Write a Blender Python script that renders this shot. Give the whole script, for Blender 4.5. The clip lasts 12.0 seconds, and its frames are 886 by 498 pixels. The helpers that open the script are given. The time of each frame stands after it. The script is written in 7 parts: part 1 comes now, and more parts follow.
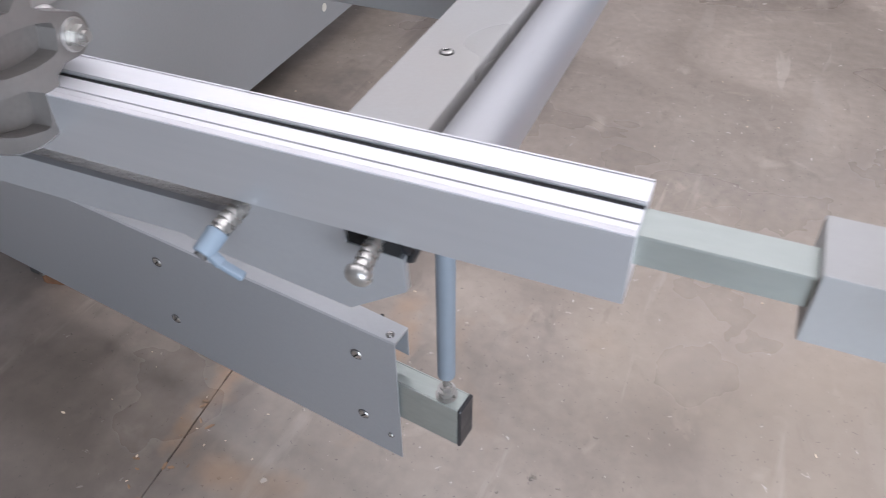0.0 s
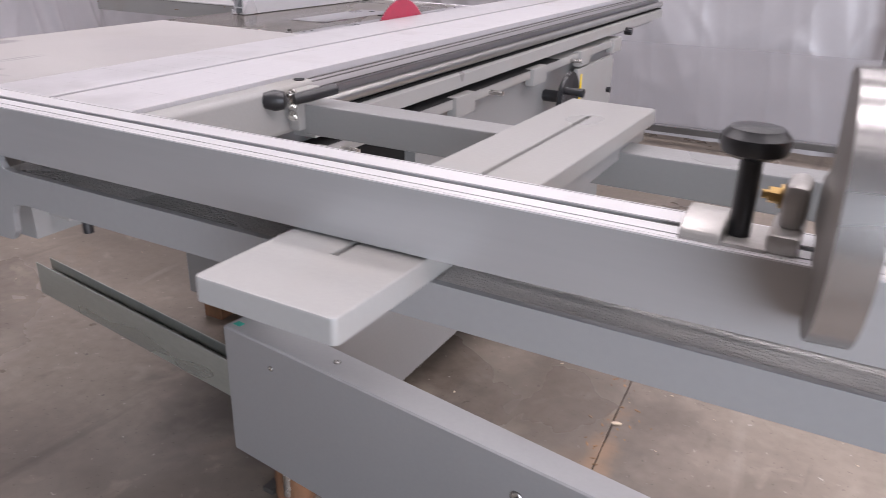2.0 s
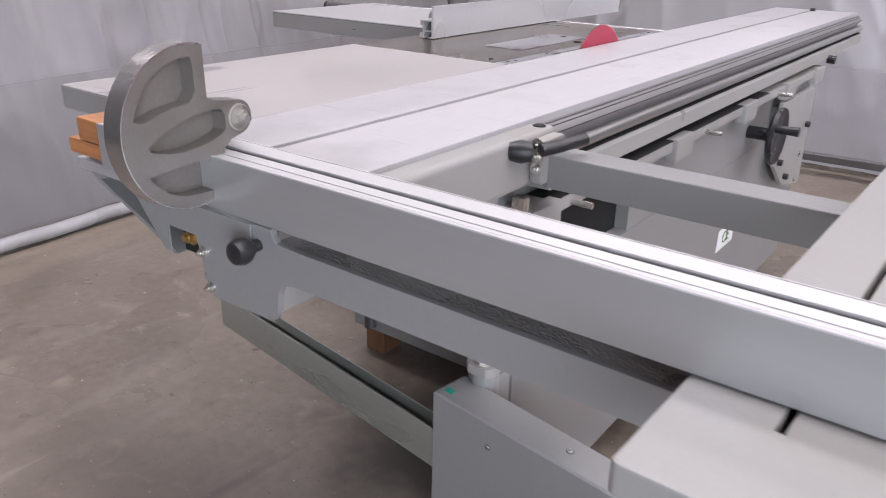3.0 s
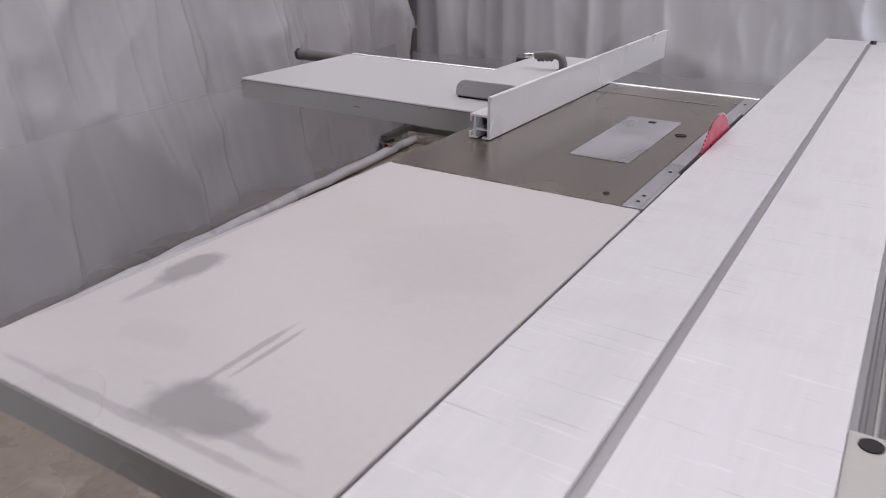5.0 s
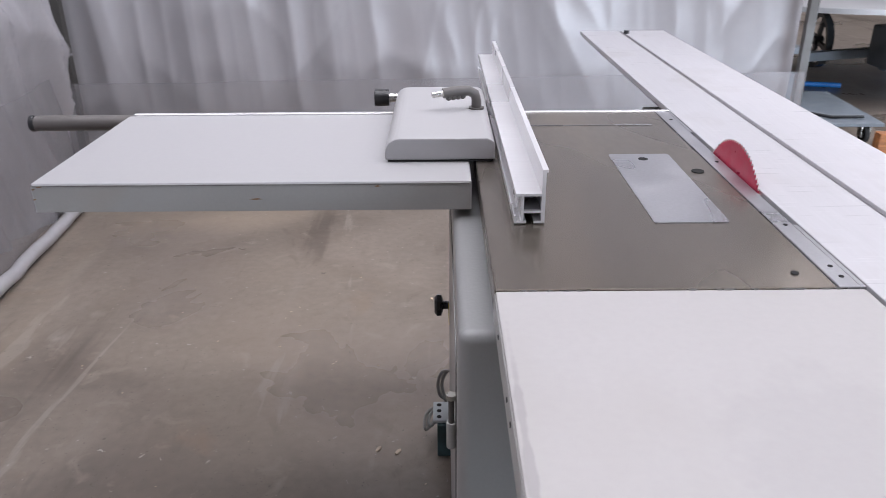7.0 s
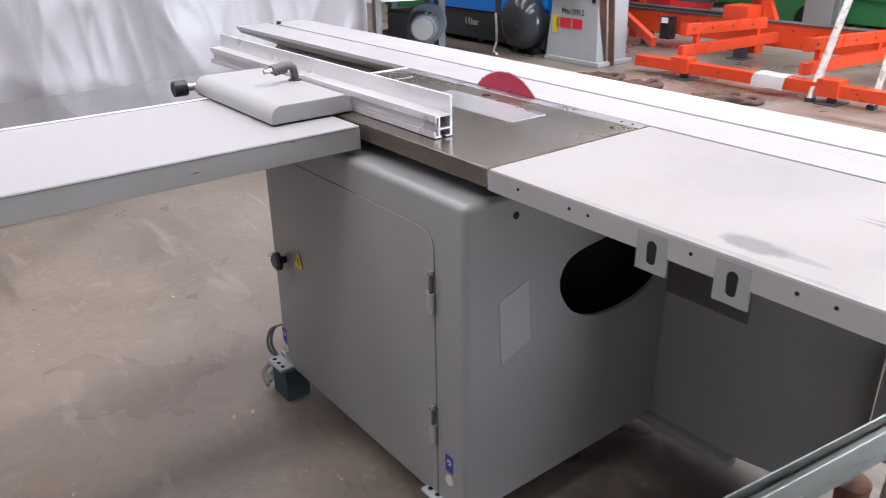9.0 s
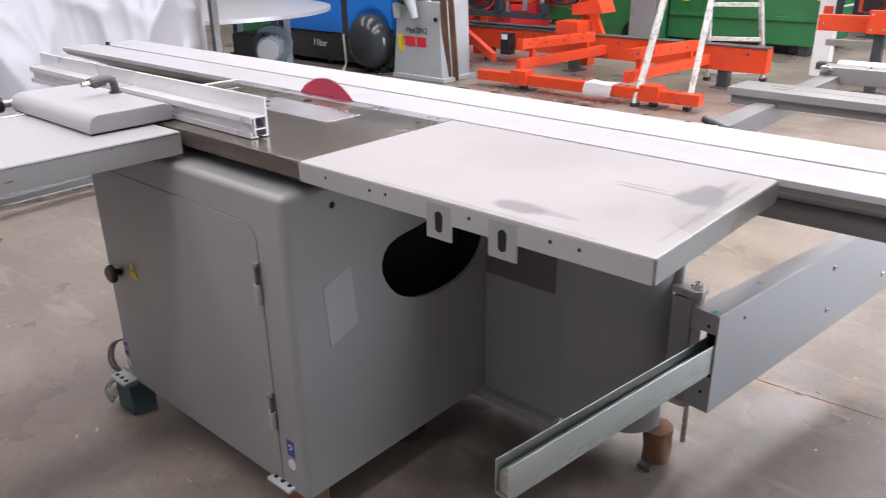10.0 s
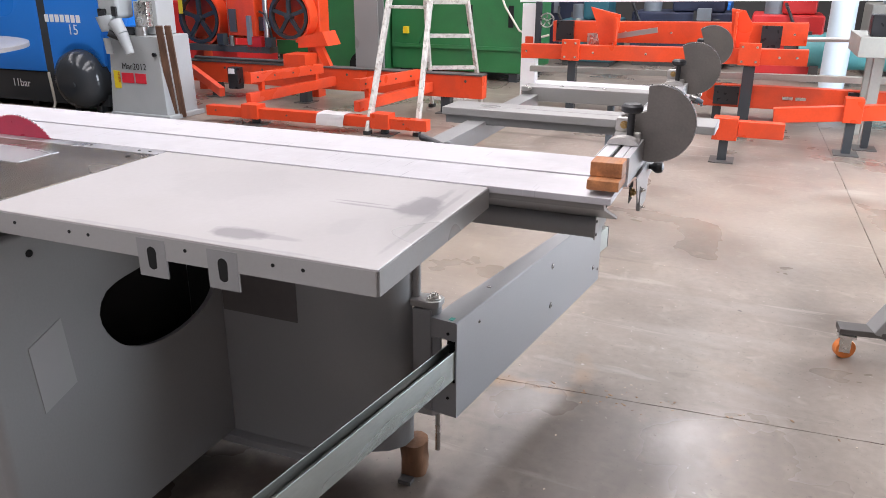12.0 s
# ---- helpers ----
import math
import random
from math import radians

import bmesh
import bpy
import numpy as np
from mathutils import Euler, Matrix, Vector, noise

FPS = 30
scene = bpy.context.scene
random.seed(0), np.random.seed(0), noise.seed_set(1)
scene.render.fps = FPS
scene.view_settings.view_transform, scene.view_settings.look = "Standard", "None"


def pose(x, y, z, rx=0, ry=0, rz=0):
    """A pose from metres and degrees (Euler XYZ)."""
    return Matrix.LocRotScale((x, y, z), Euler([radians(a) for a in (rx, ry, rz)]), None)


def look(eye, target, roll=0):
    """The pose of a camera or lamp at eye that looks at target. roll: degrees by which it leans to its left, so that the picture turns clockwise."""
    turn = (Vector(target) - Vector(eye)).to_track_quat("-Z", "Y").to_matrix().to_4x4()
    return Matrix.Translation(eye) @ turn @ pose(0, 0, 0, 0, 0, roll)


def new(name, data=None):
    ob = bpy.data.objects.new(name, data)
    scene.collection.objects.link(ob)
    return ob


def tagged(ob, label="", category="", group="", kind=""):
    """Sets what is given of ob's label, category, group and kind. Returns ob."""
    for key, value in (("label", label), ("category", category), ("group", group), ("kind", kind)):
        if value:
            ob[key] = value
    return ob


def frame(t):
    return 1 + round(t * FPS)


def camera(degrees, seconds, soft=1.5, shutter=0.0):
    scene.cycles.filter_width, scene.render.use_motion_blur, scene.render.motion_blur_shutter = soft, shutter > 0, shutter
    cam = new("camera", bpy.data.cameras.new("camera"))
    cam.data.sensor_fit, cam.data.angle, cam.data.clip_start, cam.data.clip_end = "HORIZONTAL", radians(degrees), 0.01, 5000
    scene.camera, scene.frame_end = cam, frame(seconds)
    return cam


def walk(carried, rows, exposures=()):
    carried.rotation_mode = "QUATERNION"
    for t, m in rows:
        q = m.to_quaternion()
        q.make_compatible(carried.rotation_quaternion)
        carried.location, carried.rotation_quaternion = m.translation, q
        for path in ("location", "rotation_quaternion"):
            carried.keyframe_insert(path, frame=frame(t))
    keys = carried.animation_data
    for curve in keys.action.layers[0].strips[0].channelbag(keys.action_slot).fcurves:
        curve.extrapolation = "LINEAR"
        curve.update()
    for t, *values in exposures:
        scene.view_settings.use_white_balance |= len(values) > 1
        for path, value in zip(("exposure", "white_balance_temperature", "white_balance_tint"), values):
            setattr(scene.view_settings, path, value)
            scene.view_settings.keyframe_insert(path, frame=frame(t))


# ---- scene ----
cam = camera(60.4, 12.0, 0.75, 0.25)
PATH = [
    (0, (1.702, -1.308, 1.243), (1.084, 0.068, -0.07), -0.6),
    (0.5, (1.552, -1.355, 1.194), (0.921, 0.105, -0.018), 0.7),
    (1, (1.446, -1.378, 1.155), (0.739, 0.226, 0.192), 1.1),
    (1.5, (1.35, -1.416, 1.143), (0.565, 0.232, 0.326), 1.1),
    (2, (1.212, -1.437, 1.141), (0.309, 0.167, 0.36), 1.3),
    (2.5, (1.081, -1.441, 1.143), (0.042, 0.086, 0.376), 1.1),
    (3, (0.936, -1.408, 1.162), (-0.196, 0.051, 0.394), 1.3),
    (3.5, (0.811, -1.319, 1.195), (-0.359, 0.103, 0.415), 1.1),
    (3.7, (0.749, -1.286, 1.206), (-0.427, 0.124, 0.413), 1.2),
    (5.3, (0.219, -1.001, 1.3), (-0.641, 0.622, 0.511), -0.1),
    (5.5, (0.143, -0.984, 1.304), (-0.61, 0.695, 0.52), -0.4),
    (6, (-0.072, -0.971, 1.336), (-0.549, 0.799, 0.537), -0.1),
    (6.5, (-0.289, -0.881, 1.324), (-0.575, 0.927, 0.517), -0.7),
    (6.7, (-0.378, -0.852, 1.332), (-0.574, 0.963, 0.515), -0.6),
    (8.3, (-0.965, -0.819, 1.296), (-0.168, 0.822, 0.477), -0.8),
    (8.5, (-1.072, -0.865, 1.319), (-0.169, 0.715, 0.49), -0.9),
    (9, (-1.29, -1.007, 1.322), (-0.199, 0.46, 0.511), -0.7),
    (9.5, (-1.332, -1.111, 1.311), (-0.103, 0.261, 0.532), -0.6),
    (10, (-1.299, -1.187, 1.3), (0.052, 0.076, 0.538), -0.8),
    (10.5, (-1.268, -1.249, 1.305), (0.229, -0.148, 0.564), -0.6),
    (11, (-1.254, -1.277, 1.313), (0.375, -0.363, 0.599), -0.3),
    (11.5, (-1.257, -1.27, 1.305), (0.45, -0.492, 0.612), -0.1),
    (12, (-1.263, -1.216, 1.275), (0.461, -0.47, 0.59), 0.2),
]
walk(cam, [(t, look(e, g, r)) for t, e, g, r in PATH], [
    (0.0, -0.48, 6150, 10), (0.5, -0.46, 6250, 10), (1.0, -0.40, 6550, 13), (1.5, -0.38, 6600, 15), (2.0, -0.33, 6600, 15), (2.5, -0.28, 6550, 14), (3.0, -0.30, 6500, 13), (3.5, -0.34, 6500, 12),
    (5.5, -0.64, 6500, 11), (6.0, -0.48, 6250, 9), (6.5, -0.36, 6200, 9), (8.5, 0.0, 6300, 10), (9.5, 0.06, 6450, 10), (12.0, -0.1, 6500, 10)])


# ---- world and light ----
world = bpy.data.worlds.new("sky")
scene.world = world
world.use_nodes = True
wn = world.node_tree
sky = wn.nodes.new("ShaderNodeTexSky")
sky.sky_type, sky.sun_disc, sky.sun_elevation, sky.sun_rotation = "NISHITA", False, radians(75), radians(169)
wn.links.new(sky.outputs[0], wn.nodes["Background"].inputs[0])
wn.nodes["Background"].inputs[1].default_value = 0.12

HALL = (-7.5, 15.0, -3.9, 13.0, 6.2)  # x0, x1, y0, y1, height
DOOR = (2.7, 7.5, 2.7)  # open loading door in the south wall: x0, x1, height
ASSUMED_SKYLIGHTS = {-2.9: 110, -0.6: 800, 2.0: 640, 6.0: 430, 10.0: 430}  # y of the assumed, unseen translucent roof strips, and their tuned light
SKYLIGHT_W = 1.3
# lamps in the unseen roof strips, added for soft overhead light
for sy, power in ASSUMED_SKYLIGHTS.items():
    ld = bpy.data.lights.new("skylight", "AREA")
    ld.shape, ld.size, ld.size_y, ld.energy, ld.color = "RECTANGLE", 19.0, SKYLIGHT_W - 0.1, power, (1.0, 0.955, 1.0)
    new("skylight", ld).matrix_world = pose(3.7, sy, HALL[4] + 0.02, 0, 0, 0)
ld = bpy.data.lights.new("door_daylight", "AREA")
ld.shape, ld.size, ld.size_y, ld.energy, ld.color = "RECTANGLE", DOOR[1] - DOOR[0] - 0.1, DOOR[2] - 0.1, 560, (0.89, 0.97, 1.10)
new("door_daylight", ld).matrix_world = pose((DOOR[0] + DOOR[1]) / 2, HALL[2] - 0.1, DOOR[2] / 2, 90, 0, 0)

sun = bpy.data.lights.new("sun", "SUN")
sun.energy, sun.angle, sun.color = 4.5, radians(0.53), (1.0, 0.94, 0.86)
new("sun", sun).matrix_world = look((7.5 + 0.5, -6.5, 11.5), (7.5, -4.0, 2.2))


# ---- materials ----
def material(name, col, rough=0.5, metal=0.0, var=0.12, scale=3.0, grain=40.0, bump=0.05, stretch=(1, 1, 1), dirt=None, dirt_amt=0.0,
             dirt_scale=2.0, coat=0.0, rvar=0.12, transmission=0.0, detail=1.5):
    m = bpy.data.materials.new(name)
    m.use_nodes = True
    nt = m.node_tree
    N, L = nt.nodes, nt.links
    bs = N["Principled BSDF"]
    tc = N.new("ShaderNodeTexCoord")
    mp = N.new("ShaderNodeMapping")
    mp.inputs["Scale"].default_value = stretch
    L.new(tc.outputs["Object"], mp.inputs[0])

    def noise_tex(sc, detail=4.0, dist=0.0):
        n = N.new("ShaderNodeTexNoise")
        n.inputs["Scale"].default_value, n.inputs["Detail"].default_value, n.inputs["Distortion"].default_value = sc, detail, dist
        L.new(mp.outputs[0], n.inputs["Vector"])
        return n

    big, fine = noise_tex(scale, detail, 0.4), noise_tex(grain, 3.0)
    mix = N.new("ShaderNodeMath")
    mix.operation = "MULTIPLY_ADD"
    L.new(fine.outputs["Fac"], mix.inputs[0])
    mix.inputs[1].default_value = 0.4
    L.new(big.outputs["Fac"], mix.inputs[2])
    ramp = N.new("ShaderNodeMapRange")
    ramp.inputs["From Min"].default_value, ramp.inputs["From Max"].default_value = 0.45, 0.95
    ramp.inputs["To Min"].default_value, ramp.inputs["To Max"].default_value = 1.0 - var, 1.0 + var
    L.new(mix.outputs[0], ramp.inputs["Value"])
    mul = N.new("ShaderNodeVectorMath")
    mul.operation = "SCALE"
    mul.inputs[0].default_value = col
    L.new(ramp.outputs[0], mul.inputs["Scale"])
    out = mul.outputs[0]
    if dirt:
        d = noise_tex(dirt_scale, 8.0 if dirt_amt > 0.5 else 2.5, 0.8)
        dr = N.new("ShaderNodeMapRange")
        dr.inputs["From Min"].default_value, dr.inputs["From Max"].default_value = 0.5, 0.72
        dr.inputs["To Max"].default_value = dirt_amt
        L.new(d.outputs["Fac"], dr.inputs["Value"])
        mc = N.new("ShaderNodeMix")
        mc.data_type = "RGBA"
        mc.inputs[7].default_value = (*dirt, 1)
        L.new(dr.outputs[0], mc.inputs[0])
        L.new(out, mc.inputs[6])
        out = mc.outputs[2]
    L.new(out, bs.inputs["Base Color"])
    rr = N.new("ShaderNodeMapRange")
    rr.inputs["From Min"].default_value, rr.inputs["From Max"].default_value = 0.3, 0.7
    rr.inputs["To Min"].default_value, rr.inputs["To Max"].default_value = max(rough - rvar, 0.03), min(rough + rvar, 1.0)
    L.new(big.outputs["Fac"], rr.inputs["Value"])
    L.new(rr.outputs[0], bs.inputs["Roughness"])
    bs.inputs["Metallic"].default_value = metal
    bs.inputs["Coat Weight"].default_value = coat
    bs.inputs["Transmission Weight"].default_value = transmission
    if bump:
        bp = N.new("ShaderNodeBump")
        bp.inputs["Strength"].default_value, bp.inputs["Distance"].default_value = bump, 0.004
        L.new(fine.outputs["Fac"], bp.inputs["Height"])
        L.new(bp.outputs[0], bs.inputs["Normal"])
    return m


def add_spots(m, spots, col, edge=0.35, z=0.9, turn=0.0, grain=22.0, amp=1.3):
    """Lay irregular patches of a fixed place and size over a material's colour. spots: x, y, rx, ry, strength."""
    nt = m.node_tree
    N, L = nt.nodes, nt.links
    bs = N["Principled BSDF"]
    src = bs.inputs["Base Color"].links[0].from_socket
    tc = N.new("ShaderNodeTexCoord")
    nz = N.new("ShaderNodeTexNoise")
    nz.inputs["Scale"].default_value, nz.inputs["Detail"].default_value = grain, 6.0
    L.new(tc.outputs["Object"], nz.inputs["Vector"])
    for x, y, rx, ry, s in spots:
        mp = N.new("ShaderNodeMapping")
        mp.vector_type = "TEXTURE"
        mp.inputs["Location"].default_value, mp.inputs["Scale"].default_value = (x, y, z), (rx, ry, 1.0)
        mp.inputs["Rotation"].default_value = (0, 0, turn)
        L.new(tc.outputs["Object"], mp.inputs[0])
        ln = N.new("ShaderNodeVectorMath")
        ln.operation = "LENGTH"
        L.new(mp.outputs[0], ln.inputs[0])
        ad = N.new("ShaderNodeMath")
        ad.operation = "MULTIPLY_ADD"
        L.new(nz.outputs["Fac"], ad.inputs[0])
        ad.inputs[1].default_value = amp
        L.new(ln.outputs["Value"], ad.inputs[2])
        mr = N.new("ShaderNodeMapRange")
        mr.inputs["From Min"].default_value, mr.inputs["From Max"].default_value = 1.0 + amp * 0.5, 1.0 + amp * 0.5 - edge
        mr.inputs["To Max"].default_value = s
        L.new(ad.outputs[0], mr.inputs["Value"])
        mc = N.new("ShaderNodeMix")
        mc.data_type = "RGBA"
        mc.inputs[7].default_value = (*col, 1)
        L.new(mr.outputs[0], mc.inputs[0])
        L.new(src, mc.inputs[6])
        src = mc.outputs[2]
    L.new(src, bs.inputs["Base Color"])
    return m


CONCRETE = material("worn_concrete", (0.228, 0.190, 0.158), 0.34, 0, 0.30, 1.3, 30, 0.16, dirt=(0.092, 0.072, 0.056), dirt_amt=0.55, dirt_scale=1.4, rvar=0.16, detail=5.0)


def wear_floor(m):
    """Trowel streaks, pale paint flecks and rusty marks over the concrete."""
    nt = m.node_tree
    N, L = nt.nodes, nt.links
    bs = N["Principled BSDF"]
    src = bs.inputs["Base Color"].links[0].from_socket
    tc = N.new("ShaderNodeTexCoord")
    for scale, st, lo, hi, col, amt, rot in ((5.0, (1, 0.22, 1), 0.60, 0.72, (0.30, 0.26, 0.225), 0.55, 0.5), (1.1, (0.5, 1, 1), 0.50, 0.72, (0.10, 0.08, 0.064), 0.6, 0.3), (0.9, (1, 0.6, 1), 0.52, 0.75, (0.30, 0.255, 0.215), 0.5, 0.9),
                                             (46.0, (1, 1, 1), 0.69, 0.73, (0.44, 0.40, 0.36), 0.8, 0.0), (9.0, (1, 1, 1), 0.60, 0.74, (0.34, 0.29, 0.24), 0.55, 0.0), (14.0, (1, 0.5, 1), 0.62, 0.70, (0.10, 0.08, 0.065), 0.28, 0.8), (28.0, (1, 1, 1), 0.72, 0.76, (0.06, 0.05, 0.04), 0.8, 0.0),
                                             (2.0, (1, 1, 1), 0.64, 0.74, (0.27, 0.17, 0.10), 0.35, 0.0), (8.0, (1, 0.14, 1), 0.64, 0.68, (0.38, 0.335, 0.29), 0.4, 1.3), (2.6, (1, 0.10, 1), 0.64, 0.68, (0.07, 0.055, 0.045), 0.5, -0.4),
                                             (110.0, (1, 1, 1), 0.66, 0.70, (0.07, 0.058, 0.048), 0.6, 0.0)):
        mp = N.new("ShaderNodeMapping")
        mp.inputs["Scale"].default_value, mp.inputs["Rotation"].default_value = st, (0, 0, rot)
        L.new(tc.outputs["Object"], mp.inputs[0])
        nz = N.new("ShaderNodeTexNoise")
        nz.inputs["Scale"].default_value, nz.inputs["Detail"].default_value, nz.inputs["Distortion"].default_value = scale, 9.0, 0.6
        L.new(mp.outputs[0], nz.inputs["Vector"])
        mr = N.new("ShaderNodeMapRange")
        mr.inputs["From Min"].default_value, mr.inputs["From Max"].default_value, mr.inputs["To Max"].default_value = lo, hi, amt
        L.new(nz.outputs["Fac"], mr.inputs["Value"])
        mc = N.new("ShaderNodeMix")
        mc.data_type = "RGBA"
        mc.inputs[7].default_value = (*col, 1)
        L.new(mr.outputs[0], mc.inputs[0])
        L.new(src, mc.inputs[6])
        src = mc.outputs[2]
    L.new(src, bs.inputs["Base Color"])


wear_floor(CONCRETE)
# pale dust swept along the curtain foot
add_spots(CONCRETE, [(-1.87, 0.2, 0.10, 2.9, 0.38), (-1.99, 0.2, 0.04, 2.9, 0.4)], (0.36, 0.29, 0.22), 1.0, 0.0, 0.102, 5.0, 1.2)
# pale corner dust; the other patches paint the floor lighter where more light falls
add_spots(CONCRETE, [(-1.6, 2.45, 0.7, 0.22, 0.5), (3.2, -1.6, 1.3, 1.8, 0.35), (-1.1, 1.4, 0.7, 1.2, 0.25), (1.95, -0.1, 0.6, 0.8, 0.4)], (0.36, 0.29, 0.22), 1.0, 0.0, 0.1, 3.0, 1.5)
# old oil stains at the trunk foot; wider dark patches paint the saw's shade
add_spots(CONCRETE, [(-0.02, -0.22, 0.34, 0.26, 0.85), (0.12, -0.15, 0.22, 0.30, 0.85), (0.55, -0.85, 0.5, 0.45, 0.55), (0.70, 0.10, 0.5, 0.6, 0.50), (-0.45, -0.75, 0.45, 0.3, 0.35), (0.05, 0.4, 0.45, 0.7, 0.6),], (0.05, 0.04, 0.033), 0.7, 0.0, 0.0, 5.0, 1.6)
# rust along the joint
add_spots(CONCRETE, [(0.843, -0.25, 0.05, 0.55, 0.6), (1.15, -0.35, 0.05, 0.22, 0.5), (1.02, -0.75, 0.16, 0.05, 0.4)], (0.33, 0.20, 0.11), 0.8, 0.0, 0.08, 11.0, 2.0)
JOINT = material("joint_dirt", (0.055, 0.042, 0.034), 0.9, 0, 0.4, 8, 60, 0.4)
PAINT = material("grey_machine_paint", (0.25, 0.25, 0.248), 0.33, 0, 0.05, 2.5, 160, 0.06, rvar=0.06, dirt=(0.21, 0.203, 0.195), dirt_amt=0.3, dirt_scale=1.2)
PAINT_LIGHT = material("light_grey_paint", (0.31, 0.305, 0.295), 0.38, 0, 0.05, 3, 200, 0.05, dirt=(0.30, 0.27, 0.24), dirt_amt=0.4, dirt_scale=5)
LAMINATE = material("white_grey_table_paint", (0.37, 0.364, 0.37), 0.36, 0, 0.035, 1.2, 90, 0.02, rvar=0.04)
STAINED = material("stained_white_table_paint", (0.345, 0.330, 0.324), 0.36, 0, 0.05, 2.2, 90, 0.02, dirt=(0.32, 0.30, 0.283), dirt_amt=0.4, dirt_scale=3.0)
add_spots(STAINED, [(-0.392, -0.494, 0.030, 0.052, 0.85), (-0.160, -0.690, 0.070, 0.042, 0.9), (-0.19, -0.60, 0.006, 0.08, 0.6), (-0.175, -0.585, 0.004, 0.06, 0.6),
                    (-0.388, -0.55, 0.012, 0.05, 0.45), (-0.10, -0.70, 0.07, 0.012, 0.5), (-0.15, -0.30, 0.12, 0.14, 0.10), (-0.22, -0.726, 0.20, 0.007, 0.45), (-0.438, -0.40, 0.006, 0.32, 0.40), (-0.30, -0.62, 0.05, 0.03, 0.12)], (0.17, 0.16, 0.165))
CAST = material("ground_cast_iron", (0.20, 0.175, 0.15), 0.30, 0.75, 0.18, 3.0, 70, 0.03, stretch=(1, 0.35, 1), dirt=(0.33, 0.27, 0.21), dirt_amt=0.5, dirt_scale=2.5)
ALU = material("brushed_aluminium", (0.47, 0.46, 0.477), 0.40, 0.25, 0.08, 3.0, 120, 0.05, stretch=(1, 0.08, 1), rvar=0.08)


def scratch(m, amount=0.5):
    """Fine random scratches and rubbed patches that change gloss and tone."""
    nt = m.node_tree
    N, L = nt.nodes, nt.links
    bs = N["Principled BSDF"]
    src, rsrc = bs.inputs["Base Color"].links[0].from_socket, bs.inputs["Roughness"].links[0].from_socket
    tc = N.new("ShaderNodeTexCoord")
    for scale, st, rot, lo, hi, col, amt in ((9.0, (1, 22, 1), 0.5, 0.64, 0.70, (0.60, 0.59, 0.60), 0.35), (8.0, (1, 26, 1), -0.9, 0.66, 0.70, (0.30, 0.30, 0.31), 0.30),
                                             (11.0, (1, 18, 1), 1.9, 0.66, 0.70, (0.62, 0.60, 0.62), 0.30), (4.0, (1, 1, 1), 0.0, 0.55, 0.75, (0.40, 0.375, 0.37), 0.35)):
        mp = N.new("ShaderNodeMapping")
        mp.inputs["Scale"].default_value, mp.inputs["Rotation"].default_value = st, (0, 0, rot)
        L.new(tc.outputs["Object"], mp.inputs[0])
        nz = N.new("ShaderNodeTexNoise")
        nz.inputs["Scale"].default_value, nz.inputs["Detail"].default_value, nz.inputs["Distortion"].default_value = scale, 4.0, 0.25
        L.new(mp.outputs[0], nz.inputs["Vector"])
        mr = N.new("ShaderNodeMapRange")
        mr.inputs["From Min"].default_value, mr.inputs["From Max"].default_value, mr.inputs["To Max"].default_value = lo, hi, amt * amount * 2
        L.new(nz.outputs["Fac"], mr.inputs["Value"])
        mc = N.new("ShaderNodeMix")
        mc.data_type = "RGBA"
        mc.inputs[7].default_value = (*col, 1)
        L.new(mr.outputs[0], mc.inputs[0])
        L.new(src, mc.inputs[6])
        src = mc.outputs[2]
        ad = N.new("ShaderNodeMath")
        ad.operation = "MULTIPLY_ADD"
        L.new(mr.outputs[0], ad.inputs[0])
        ad.inputs[1].default_value = 0.25
        L.new(rsrc, ad.inputs[2])
        rsrc = ad.outputs[0]
    L.new(src, bs.inputs["Base Color"])
    L.new(rsrc, bs.inputs["Roughness"])


scratch(ALU, 0.8)
add_spots(ALU, [(0.075, -0.78, 0.09, 0.15, 0.45), (0.24, -0.82, 0.10, 0.16, 0.5), (0.10, -0.45, 0.05, 0.25, 0.2)], (0.30, 0.29, 0.295), 0.8, 0.901, 0.0, 14.0, 1.6)
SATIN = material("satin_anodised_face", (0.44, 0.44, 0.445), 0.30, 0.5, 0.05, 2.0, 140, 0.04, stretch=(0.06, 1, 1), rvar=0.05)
EDGE = material("grooved_grey_aluminium", (0.30, 0.29, 0.295), 0.40, 0.6, 0.05, 3.0, 120, 0.03, stretch=(1, 0.05, 1), rvar=0.04)
KNURL = material("ribbed_bare_metal", (0.46, 0.44, 0.42), 0.34, 0.35, 0.35, 6, 330, 0.9, stretch=(1, 1, 0.25))
WOOD_DARK = material("dark_weathered_board", (0.105, 0.052, 0.030), 0.8, 0, 0.4, 16, 90, 0.3, stretch=(1, 1, 0.15))
BENCH = material("grey_green_bench_paint", (0.30, 0.30, 0.27), 0.5, 0, 0.1, 4)
NAVY = material("dark_navy_paint", (0.012, 0.018, 0.045), 0.5, 0, 0.4, 3)
ALU_X = material("extruded_aluminium", (0.69, 0.68, 0.69), 0.30, 0.45, 0.06, 3.0, 160, 0.05, stretch=(0.06, 1, 1), rvar=0.08)
ALU_CAST = material("cast_aluminium", (0.50, 0.48, 0.46), 0.42, 0.7, 0.10, 14, 220, 0.12)
# a little darker than RIM, which puts some of the pockets' shade into colour
MOON = material("dull_cast_aluminium", (0.195, 0.178, 0.163), 0.45, 0.4, 0.16, 14, 220, 0.12)
RIM = material("machined_aluminium_rim", (0.205, 0.190, 0.177), 0.40, 0.55, 0.10, 20, 200, 0.05)
POLISH = material("polished_aluminium_band", (0.44, 0.425, 0.415), 0.27, 0.85, 0.10, 12, 200, 0.03, stretch=(0.1, 1, 1), rvar=0.06)
